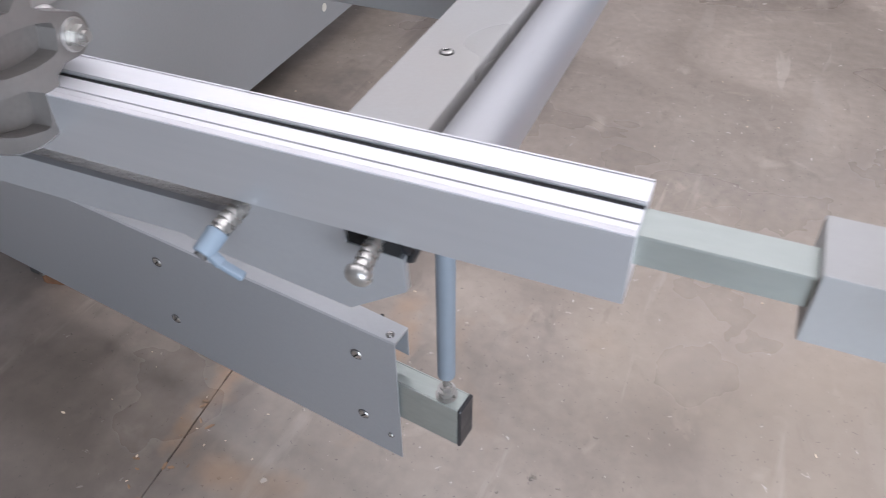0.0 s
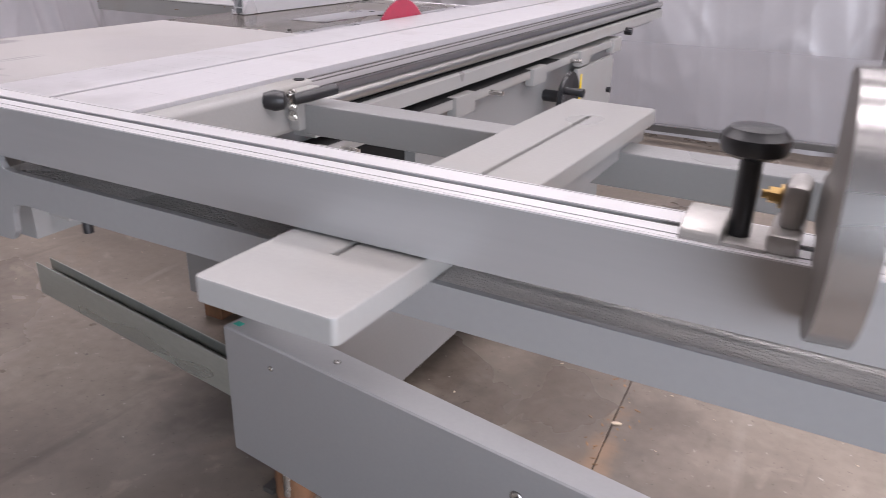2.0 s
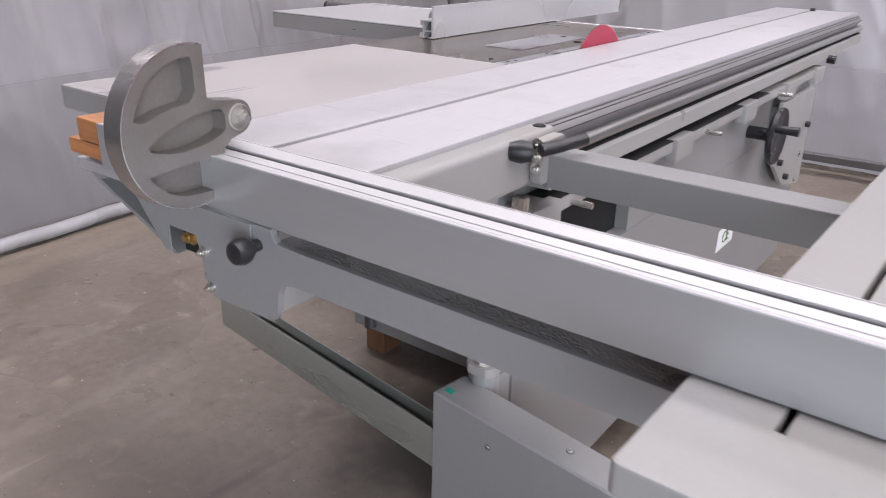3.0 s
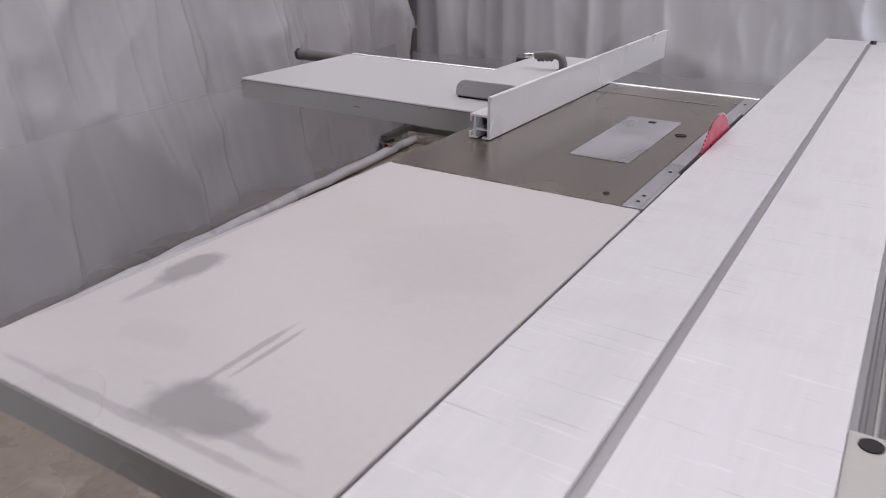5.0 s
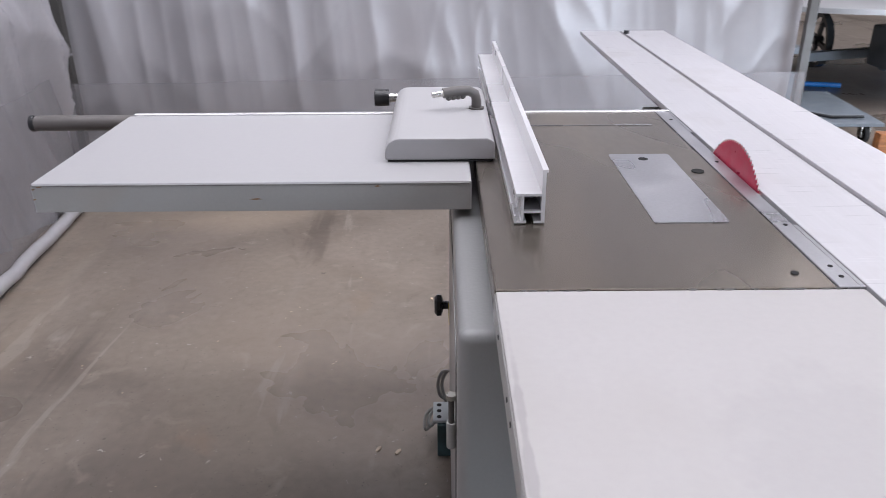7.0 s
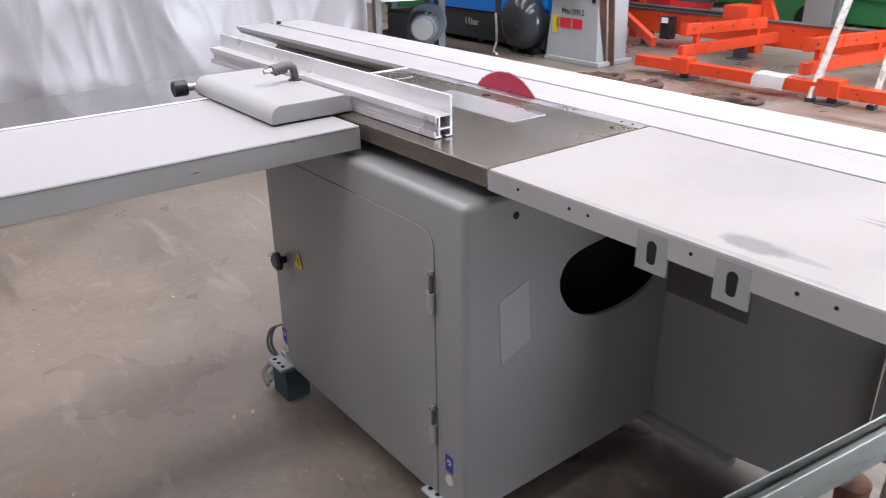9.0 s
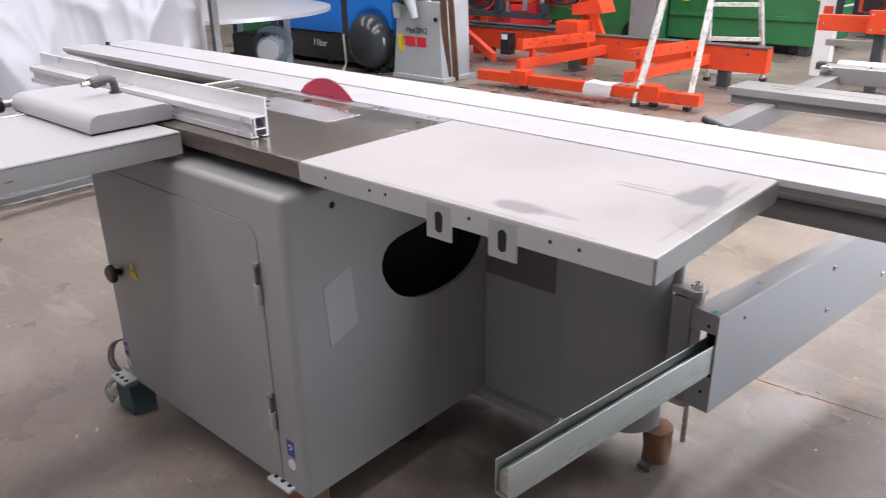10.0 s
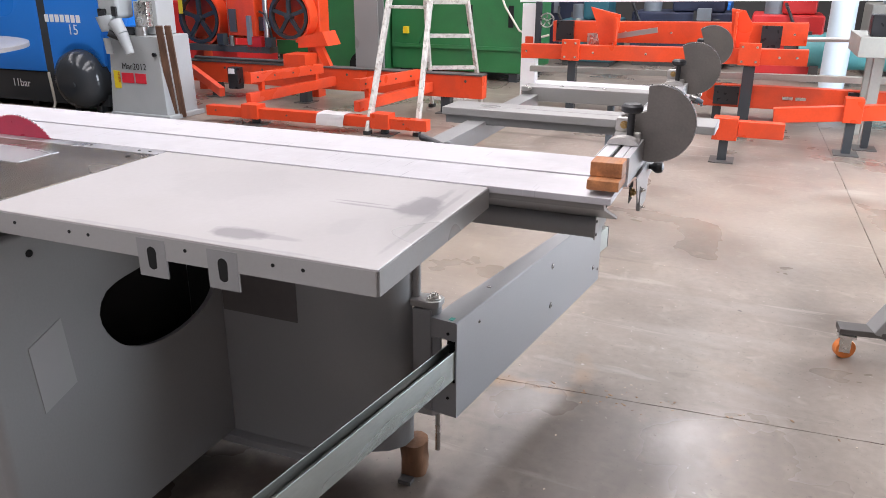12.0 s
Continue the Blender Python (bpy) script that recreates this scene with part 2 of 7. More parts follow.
GREASY = material("greasy_steel_bar", (0.30, 0.285, 0.27), 0.30, 0.9, 0.5, 4, 90, 0.1, stretch=(0.15, 1, 1), dirt=(0.02, 0.018, 0.016), dirt_amt=0.9, dirt_scale=5)
BRASS = material("dull_brass", (0.45, 0.30, 0.12), 0.35, 0.8)
INSERT = material("insert_plate_steel", (0.42, 0.415, 0.435), 0.34, 0.85, 0.10, 7, 180, 0.05, rvar=0.10)

STEEL = material("bright_zinc_steel", (0.62, 0.60, 0.57), 0.28, 0.95, 0.10, 30, 200, 0.05)
DULL = material("greenish_bare_steel", (0.40, 0.43, 0.40), 0.36, 0.7, 0.12, 8, 140, 0.05, stretch=(0.3, 1, 1))
BLACK = material("black_plastic", (0.018, 0.018, 0.02), 0.36, 0, 0.2, 20, 200, 0.08)
RUBBER = material("dark_rubber", (0.03, 0.03, 0.03), 0.75)
# near-black for holes, slots and gaps whose shade is painted as colour
DARK = material("black_hollow_shade", (0.006, 0.006, 0.006), 0.9)
# grips and bars; also paints shade in the trunk recess and door seam
GREYPL = material("grey_brown_grip_and_shade", (0.11, 0.10, 0.095), 0.5)
RED_BLADE = material("red_coated_blade", (0.42, 0.035, 0.075), 0.38, 0.1, 0.10, 25, 150, 0.03)
WOOD = material("pine_wood", (0.40, 0.165, 0.062), 0.6, 0, 0.38, 34, 220, 0.25, stretch=(0.12, 1, 1), dirt=(0.24, 0.09, 0.035), dirt_amt=0.5, dirt_scale=30)
WOOD_OLD = material("old_brown_timber", (0.18, 0.088, 0.044), 0.75, 0, 0.4, 16, 90, 0.3, stretch=(1, 1, 0.2))
CURTAIN = material("white_plastic_sheet", (0.37, 0.358, 0.372), 0.30, 0, 0.03, 0.8, 30, 0.02, rvar=0.0)
CURTAIN_LOW = material("clear_plastic_strip", (0.34, 0.33, 0.345), 0.20, 0, 0.03, 0.8, 30, 0.02, rvar=0.0)


def clear(m, through_share):
    """Let part of the light straight through, as a thin clear film does."""
    N, L = m.node_tree.nodes, m.node_tree.links
    tr, mx = N.new("ShaderNodeBsdfTransparent"), N.new("ShaderNodeMixShader")
    mx.inputs[0].default_value = through_share
    L.new(N["Principled BSDF"].outputs[0], mx.inputs[1])
    L.new(tr.outputs[0], mx.inputs[2])
    L.new(mx.outputs[0], N["Material Output"].inputs[0])


clear(CURTAIN_LOW, 0.55)
HEM = material("white_hem_tube", (0.40, 0.39, 0.40), 0.35, 0, 0.12, 6, 30, 0.05)
ROLL = material("aluminium_roller", (0.42, 0.42, 0.43), 0.40, 0.6, 0.04, 3.0, 120, 0.03, stretch=(1, 0.08, 1), rvar=0.05)
ZINC = material("zinc_plated_bolt", (0.36, 0.345, 0.32), 0.30, 0.7, 0.08, 30, 200, 0.03)
DARKSTEEL = material("dark_steel_tube", (0.10, 0.095, 0.09), 0.5, 0.4)
ORANGE = material("orange_machine_paint", (0.66, 0.062, 0.016), 0.36, 0, 0.12, 3, 60, 0.03, dirt=(0.28, 0.04, 0.02), dirt_amt=0.45, dirt_scale=3)
GREEN = material("green_machine_paint", (0.026, 0.16, 0.052), 0.42, 0, 0.12, 2, 60, 0.03, dirt=(0.03, 0.08, 0.04), dirt_amt=0.5)
BLUE = material("blue_machine_paint", (0.018, 0.19, 0.66), 0.32, 0, 0.03, 1, 60, 0.02)
BLUE_HOSE = material("blue_hose_rubber", (0.02, 0.18, 0.55), 0.4)
CHARCOAL = material("charcoal_paint", (0.04, 0.045, 0.05), 0.17, 0, 0.03, 2, 80, 0.01, rvar=0.02)
GALV = material("galvanised_sheet", (0.42, 0.42, 0.43), 0.42, 0.4, 0.06, 3, 60, 0.02, rvar=0.05)
TEAL = material("dark_teal_paint", (0.02, 0.10, 0.13), 0.45)
TEAL_TANK = material("teal_tank_paint", (0.10, 0.33, 0.34), 0.4)
PALE = material("pale_grey_enamel", (0.37, 0.395, 0.405), 0.38, 0, 0.06, 4, 80, 0.03, dirt=(0.4, 0.4, 0.38), dirt_amt=0.4)
PALEBLUE = material("pale_blue_paint", (0.50, 0.58, 0.64), 0.4, 0, 0.06, 3)
LEVER = material("pale_blue_grey_plastic", (0.19, 0.235, 0.28), 0.4)
GREYBLUE = material("grey_blue_paint", (0.16, 0.185, 0.21), 0.45, 0, 0.12, 5)
WHITE = material("white_paint", (0.78, 0.78, 0.78), 0.4, 0, 0.04)
PAPER = material("white_paper", (0.80, 0.80, 0.80), 0.8, 0, 0.03)
YELLOW = material("yellow_sticker", (0.75, 0.55, 0.02), 0.5)
REDINK = material("red_print", (0.60, 0.02, 0.04), 0.5)
BLUEINK = material("dark_blue_print", (0.03, 0.05, 0.25), 0.5)
TEALDOT = material("teal_green_marker", (0.02, 0.30, 0.24), 0.5)
CREAM = material("cream_cap", (0.62, 0.58, 0.50), 0.6)
RED = material("red_paint", (0.50, 0.02, 0.02), 0.4)
ORANGE_PU = material("orange_caster_tyre", (0.75, 0.22, 0.05), 0.45)
LADDER = material("worn_ladder_aluminium", (0.62, 0.60, 0.56), 0.45, 0.3, 0.15, 20, 100, 0.05, dirt=(0.22, 0.18, 0.14), dirt_amt=0.8, dirt_scale=26)
# kept near-black so the mostly unseen walls and roof bounce little light
WALLPAINT = material("hall_wall_paint", (0.05, 0.049, 0.048), 0.7, 0, 0.08, 0.6)
ROOF = material("roof_sheet", (0.05, 0.05, 0.05), 0.6, 0, 0.08, 0.6)
RAIL = material("polished_guide_rail", (0.46, 0.45, 0.44), 0.32, 0.85, 0.04, 4, 30, 0.0, stretch=(1, 0.1, 1), rvar=0.04)
LABEL_GREY = material("pale_grey_sticker", (0.33, 0.326, 0.322), 0.40, 0, 0.03)
STAINED_WOOD = material("teal_stained_timber", (0.035, 0.065, 0.07), 0.7, 0, 0.4, 16)
SACK = material("brown_sling_fabric", (0.105, 0.058, 0.042), 0.9, 0, 0.35, 20, 120, 0.5)
# copy of the curtain plastic, its tone set apart for the west side's light
CURTAIN_W = material("west_plastic_sheet", (0.39, 0.375, 0.39), 0.22, 0, 0.03, 0.8, 30, 0.02, rvar=0.0)
# unseen yard ground, made pale to bounce daylight in through the door
APRON = material("yard_concrete", (0.55, 0.54, 0.52), 0.8)
SILVER = material("silver_grey_metallic_paint", (0.31, 0.312, 0.315), 0.30, 0.3, 0.05, 2.5, 160, 0.05, rvar=0.05)
RUSTY = material("rusty_crumbs", (0.24, 0.15, 0.09), 0.9, 0, 0.4, 30)
CREAM_GREY = material("grey_cable_sheath", (0.22, 0.21, 0.20), 0.5)
CHIP = material("wood_chip", (0.55, 0.45, 0.34), 0.8)


# ---- building helpers ----
def box(bm, x0, x1, y0, y1, z0, z1, bevel=0.0, seg=2):
    t = bmesh.new()
    bmesh.ops.create_cube(t, size=1.0)
    for v in t.verts:
        v.co = Vector((x0 + (v.co.x + 0.5) * (x1 - x0), y0 + (v.co.y + 0.5) * (y1 - y0), z0 + (v.co.z + 0.5) * (z1 - z0)))
    if bevel:
        bmesh.ops.bevel(t, geom=t.edges[:], offset=bevel, segments=seg, affect="EDGES", profile=0.5)
    merge(bm, t)
    return bm


def merge(bm, t, m=None):
    if m:
        t.transform(m)
    me = bpy.data.meshes.new("tmp")
    t.to_mesh(me)
    t.free()
    bm.from_mesh(me)
    bpy.data.meshes.remove(me)
    return bm


def beam(bm, a, b, w, h, bevel=0.0, roll=0.0):
    """A box of width w and height h from a to b, along the middle of its section."""
    a, b = Vector(a), Vector(b)
    d = b - a
    t = bmesh.new()
    box(t, 0, d.length, -w / 2, w / 2, -h / 2, h / 2, bevel)
    q = d.to_track_quat("X", "Z")
    return merge(bm, t, Matrix.Translation(a) @ q.to_matrix().to_4x4() @ pose(0, 0, 0, roll))


def cyl(bm, a, b, r, r2=None, seg=20, bevel=0.0):
    a, b = Vector(a), Vector(b)
    d = b - a
    t = bmesh.new()
    bmesh.ops.create_cone(t, cap_ends=True, segments=seg, radius1=r, radius2=r if r2 is None else r2, depth=d.length)
    if bevel:
        bmesh.ops.bevel(t, geom=[e for e in t.edges if len(e.link_faces) == 2 and any(len(f.verts) > 4 for f in e.link_faces)], offset=bevel, segments=2, affect="EDGES", profile=0.5)
    return merge(bm, t, Matrix.Translation((a + b) / 2) @ d.to_track_quat("Z", "Y").to_matrix().to_4x4())


def prism(bm, pts, axis, a, b, bevel=0.0):
    """Extrude a flat outline from a to b along an axis. The outline's two numbers are the other two axes in x, y, z order."""
    t = bmesh.new()

    def at(p, c):
        return {"x": (c, p[0], p[1]), "y": (p[0], c, p[1]), "z": (p[0], p[1], c)}[axis]

    lo = [t.verts.new(at(p, a)) for p in pts]
    hi = [t.verts.new(at(p, b)) for p in pts]
    n = len(pts)
    t.faces.new(lo[::-1])
    t.faces.new(hi)
    for i in range(n):
        t.faces.new((lo[i], lo[(i + 1) % n], hi[(i + 1) % n], hi[i]))
    bmesh.ops.recalc_face_normals(t, faces=t.faces[:])
    if bevel:
        bmesh.ops.bevel(t, geom=t.edges[:], offset=bevel, segments=2, affect="EDGES", profile=0.5)
    return merge(bm, t)


def pierced(bm, outer, holes, axis, a, b):
    """A flat plate with holes through it, from a to b along an axis. Outlines as in prism()."""
    t = bmesh.new()

    def at(p, c):
        return {"x": (c, p[0], p[1]), "y": (p[0], c, p[1]), "z": (p[0], p[1], c)}[axis]

    edges = []
    for loop in (outer, *holes):
        vs = [t.verts.new(at(p, a)) for p in loop]
        edges += [t.edges.new((p, q)) for p, q in zip(vs, vs[1:] + vs[:1])]
    faces = [f for f in bmesh.ops.triangle_fill(t, use_beauty=True, edges=edges)["geom"] if isinstance(f, bmesh.types.BMFace)]
    moved = bmesh.ops.extrude_face_region(t, geom=faces, use_keep_orig=True)["geom"]
    d = Vector(at((0, 0), 1.0)) - Vector(at((0, 0), 0.0))
    for v in moved:
        if isinstance(v, bmesh.types.BMVert):
            v.co += d * (b - a)
    bmesh.ops.recalc_face_normals(t, faces=t.faces[:])
    return merge(bm, t)


def smooth_loop(pts, rounds=2):
    """Round off the corners of a closed outline by cutting them."""
    for _ in range(rounds):
        pts = [q for a, b in zip(pts, pts[1:] + pts[:1]) for q in ((a[0] * 0.78 + b[0] * 0.22, a[1] * 0.78 + b[1] * 0.22), (a[0] * 0.22 + b[0] * 0.78, a[1] * 0.22 + b[1] * 0.78))]
    return pts


def ribbon(bm, pts, thick, axis, a, b):
    """A strip of that thickness along a polyline in a plane, extruded along the axis from a to b."""
    P = [Vector(p) for p in pts]
    left, right = [], []
    for i, p in enumerate(P):
        d = (P[min(i + 1, len(P) - 1)] - P[max(i - 1, 0)]).normalized()
        n = Vector((-d.y, d.x)) * thick / 2
        left.append(p + n)
        right.append(p - n)
    for i in range(len(P) - 1):
        prism(bm, [tuple(left[i]), tuple(left[i + 1]), tuple(right[i + 1]), tuple(right[i])], axis, a, b)
    return bm


def lathe(bm, prof, m, seg=28):
    """Turn a profile of (radius, height) about z, then place it by m."""
    t = bmesh.new()
    rings = [[t.verts.new((r * math.cos(2 * math.pi * k / seg), r * math.sin(2 * math.pi * k / seg), z)) for k in range(seg)] for r, z in prof]
    for a, b in zip(rings, rings[1:]):
        for k in range(seg):
            t.faces.new((a[k], a[(k + 1) % seg], b[(k + 1) % seg], b[k]))
    t.faces.new(rings[0][::-1])
    t.faces.new(rings[-1])
    bmesh.ops.recalc_face_normals(t, faces=t.faces[:])
    return merge(bm, t, m)


def along(bm, pts, r, seg=8, closed=False):
    """A round tube along a smooth line of points."""
    P = [Vector(p) for p in pts]
    t = bmesh.new()
    rings = []
    for i, p in enumerate(P):
        d = (P[min(i + 1, len(P) - 1)] - P[max(i - 1, 0)]).normalized()
        u = d.orthogonal().normalized() if not rings else (u - d * u.dot(d)).normalized()
        w = d.cross(u)
        rings.append([t.verts.new(p + r * (math.cos(2 * math.pi * k / seg) * u + math.sin(2 * math.pi * k / seg) * w)) for k in range(seg)])
    for a, b in zip(rings, rings[1:]):
        for k in range(seg):
            t.faces.new((a[k], a[(k + 1) % seg], b[(k + 1) % seg], b[k]))
    t.faces.new(rings[0][::-1])
    t.faces.new(rings[-1])
    bmesh.ops.recalc_face_normals(t, faces=t.faces[:])
    return merge(bm, t)


def arc(cx, cy, r, a0, a1, n=16):
    return [(cx + r * math.cos(radians(a0 + (a1 - a0) * i / n)), cy + r * math.sin(radians(a0 + (a1 - a0) * i / n))) for i in range(n + 1)]


PIECES = ("slab", "tooth", "cooling_fin", "name_bar", "paint_chip")
LAY = Matrix.Identity(4)  # how the group of things being built lies in the hall


def thing(name, at, label, category, group="", kind=""):
    ob = new(name)
    ob.empty_display_size = 0.1
    ob.matrix_basis = LAY @ Matrix.Translation(at)
    return tagged(ob, label, category, group, kind)


def part(name, bm, mat, parent=None, label="", smooth=35):
    me = bpy.data.meshes.new(name)
    bm.to_mesh(me)
    bm.free()
    me.materials.append(mat)
    if smooth:
        me.shade_smooth()
        me.set_sharp_from_angle(angle=radians(smooth))
    ob = new(name, me)
    if smooth and 6 < len(me.polygons) < 4000 and name not in PIECES:
        ob.modifiers.new("weighted_normal", "WEIGHTED_NORMAL").keep_sharp = True
    if parent:
        ob.parent = parent
        if parent.type == "EMPTY":
            ob.matrix_parent_inverse = parent.matrix_basis.inverted() @ LAY
    if label:
        ob["label"] = label
    return ob


def moved(bm, m):
    bm.transform(m)
    return bm


def B(*a, **k):
    return box(bmesh.new(), *a, **k)


def screw(parent, at, axis="z", r=0.008, name="screw", mat=None):
    """A pan-head screw with a dark ring round it, its head out along the axis."""
    d = {"x": Vector((1, 0, 0)), "-x": Vector((-1, 0, 0)), "y": Vector((0, 1, 0)), "-y": Vector((0, -1, 0)), "z": Vector((0, 0, 1))}[axis]
    a = Vector(at)
    bm = bmesh.new()
    cyl(bm, a + d * 0.0008, a + d * 0.0022, r * 0.80, r * 0.62, seg=16)
    ob = part(name, bm, mat or STEEL, parent)
    part("screw_ring", cyl(bmesh.new(), a - d * 0.004, a + d * 0.0008, r, seg=18), DARKSTEEL, ob if parent.type == "EMPTY" else parent)
    side = d.orthogonal().normalized()
    part("screw_slot", beam(bmesh.new(), a + d * 0.0022 - side * r * 0.45, a + d * 0.0022 + side * r * 0.45, r * 0.2, r * 0.2), DARK, ob if parent.type == "EMPTY" else parent)
    return ob


def hexbolt(bm, at, d, r=0.01, h=0.008):
    a, d = Vector(at), Vector(d)
    cyl(bm, a, a + d * 0.002, r * 1.45, seg=18)
    cyl(bm, a + d * 0.002, a + d * (0.002 + h), r, seg=6)
    cyl(bm, a + d * (0.002 + h), a + d * (0.006 + h), r * 0.55, seg=12)
    return bm


def lettering(name, text, size, m, mat, parent, extrude=0.0008):
    cu = bpy.data.curves.new(name, "FONT")
    cu.body, cu.size, cu.extrude, cu.align_x, cu.align_y = text, size, extrude, "CENTER", "CENTER"
    tmp = bpy.data.objects.new("tmp", cu)
    me = bpy.data.meshes.new_from_object(tmp)
    bpy.data.objects.remove(tmp)
    me.transform(m)
    me.materials.clear()
    me.materials.append(mat)
    ob = new(name, me)
    ob.parent = parent
    if parent.type == "EMPTY":
        ob.matrix_parent_inverse = parent.matrix_basis.inverted() @ LAY
    return ob


# ---- hall ----
def hall():
    x0, x1, y0, y1, h = HALL
    # walls added to close the hall and shape its light, mostly out of view
    for name, b in (("wall_west", (x0 - 0.2, x0, y0 - 0.2, y1 + 0.2, 0, h)), ("wall_east", (x1, x1 + 0.2, y0 - 0.2, y1 + 0.2, 0, h)),
                    ("wall_north", (x0, x1, y1, y1 + 0.2, 0, h))):
        tagged(part(name, B(*b), WALLPAINT), "assumed dark wall round the machine hall", "wall", kind="structure")
    dx0, dx1, dh = DOOR
    bm = B(x0, dx0, y0 - 0.2, y0, 0, h)
    box(bm, dx1, x1, y0 - 0.2, y0, 0, h)
    box(bm, dx0, dx1, y0 - 0.2, y0, dh, h)
    tagged(part("wall_south", bm, WALLPAINT), "assumed dark hall wall with an open loading door", "wall", kind="structure")
    tagged(part("ground", B(-40, 60, -60, y0 - 0.201, -0.15, -0.02), APRON), "unseen pale yard added to bounce daylight inside", "ground", kind="structure")
    bm = bmesh.new()
    edges = [y0]
    for sy in ASSUMED_SKYLIGHTS:
        edges += [sy - SKYLIGHT_W / 2, sy + SKYLIGHT_W / 2]
    edges.append(y1)
    for a, b in zip(edges[0::2], edges[1::2]):
        box(bm, x0, x1, a, b, h, h + 0.15)
    for sy in ASSUMED_SKYLIGHTS:
        box(bm, x0, -5.9, sy - SKYLIGHT_W / 2, sy + SKYLIGHT_W / 2, h, h + 0.15)
        box(bm, 13.3, x1, sy - SKYLIGHT_W / 2, sy + SKYLIGHT_W / 2, h, h + 0.15)
        box(bm, -5.9, 13.3, sy - SKYLIGHT_W / 2, sy + SKYLIGHT_W / 2, h + 0.1, h + 0.15)
    tagged(part("ceiling", bm, ROOF), "assumed unseen hall roof with skylight strips", "ceiling", kind="structure")
    # concrete floor: slabs with open joints over a dark bed
    floor = tagged(part("floor", B(x0, x1, y0, y1, -0.15, -0.004), JOINT), "worn grey brown concrete hall floor with joints", "floor", kind="structure")
    lay = Matrix(((1, -0.080, 0, 0.971), (0.048, 1, 0, -1.848), (0, 0, 1, 0), (0, 0, 0, 1)))
    for a, b in ((-9.5, -4.6), (-4.596, -0.0018), (0.0018, 5.2), (5.207, 10.2), (10.207, 15.5)):
        for c, d in ((-10.5, -4.6), (-4.596, -0.0018), (0.0018, 6.2), (6.207, 10.6), (10.607, 16.0)):
            bm = bmesh.new()
            ring = []
            for p, q in (((a, c), (b, c)), ((b, c), (b, d)), ((b, d), (a, d)), ((a, d), (a, c))):
                n = 260 if min(abs(p[0]), abs(p[1])) < 0.01 and min(abs(q[0]), abs(q[1])) < 0.01 else 8
                for i in range(n):
                    k = i / n
                    x, y = p[0] + (q[0] - p[0]) * k, p[1] + (q[1] - p[1]) * k
                    jx, jy = noise.noise(Vector((x * 26, y * 26, 1.5 + a))) + noise.noise(Vector((x * 7, y * 7, a))), noise.noise(Vector((x * 26, y * 26, 7.5 + c))) + noise.noise(Vector((x * 7, y * 7, c)))
                    ring.append((x + 0.0020 * jx, y + 0.0020 * jy))
            prism(bm, ring, "z", -0.004, 0.0)
            bm.transform(lay)
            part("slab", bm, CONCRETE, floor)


hall()


def chips():
    rnd = random.Random(5)
    bm = bmesh.new()
    spots = [(0.82, 0.165), (0.80, -0.072), (-0.647, 0.789), (-0.583, 1.657), (-0.70, 0.80)]
    spots += [(rnd.uniform(0.35, 2.2), rnd.uniform(-0.9, 1.2)) for _ in range(45)] + [(rnd.uniform(-2.0, -0.55), rnd.uniform(-1.2, 2.3)) for _ in range(60)]
    spots += [(rnd.gauss(0.86, 0.12), rnd.uniform(-1.6, 0.8)) for _ in range(40)]
    for i, (x, y) in enumerate(spots):
        s = rnd.uniform(0.008, 0.014) if i < 5 else rnd.uniform(0.0015, 0.0045)
        t = bmesh.new()
        bmesh.ops.create_icosphere(t, subdivisions=1, radius=s)
        merge(bm, t, pose(x, y, s * 0.25, 0, 0, rnd.uniform(0, 180)) @ Matrix.Diagonal((1.3, 0.6, 0.35, 1)))
    jb = bmesh.new()
    for i in range(150):
        y = rnd.gauss(-0.1, 0.55)
        x = 0.823 - 0.080 * y + rnd.gauss(0, 0.035)
        q = rnd.uniform(0.0015, 0.006)
        t = bmesh.new()
        bmesh.ops.create_icosphere(t, subdivisions=1, radius=q)
        merge(jb, t, pose(x, y, q * 0.2, 0, 0, rnd.uniform(0, 180)) @ Matrix.Diagonal((rnd.uniform(1, 2.5), 0.7, 0.3, 1)))
    tagged(part("joint_crumbs", jb, RUSTY), "rusty brown crumbs along the floor joint", "debris", kind="stuff")
    tagged(part("wood_debris", bm, CHIP), "small wood chips and dust crumbs on concrete", "debris", kind="stuff")


chips()


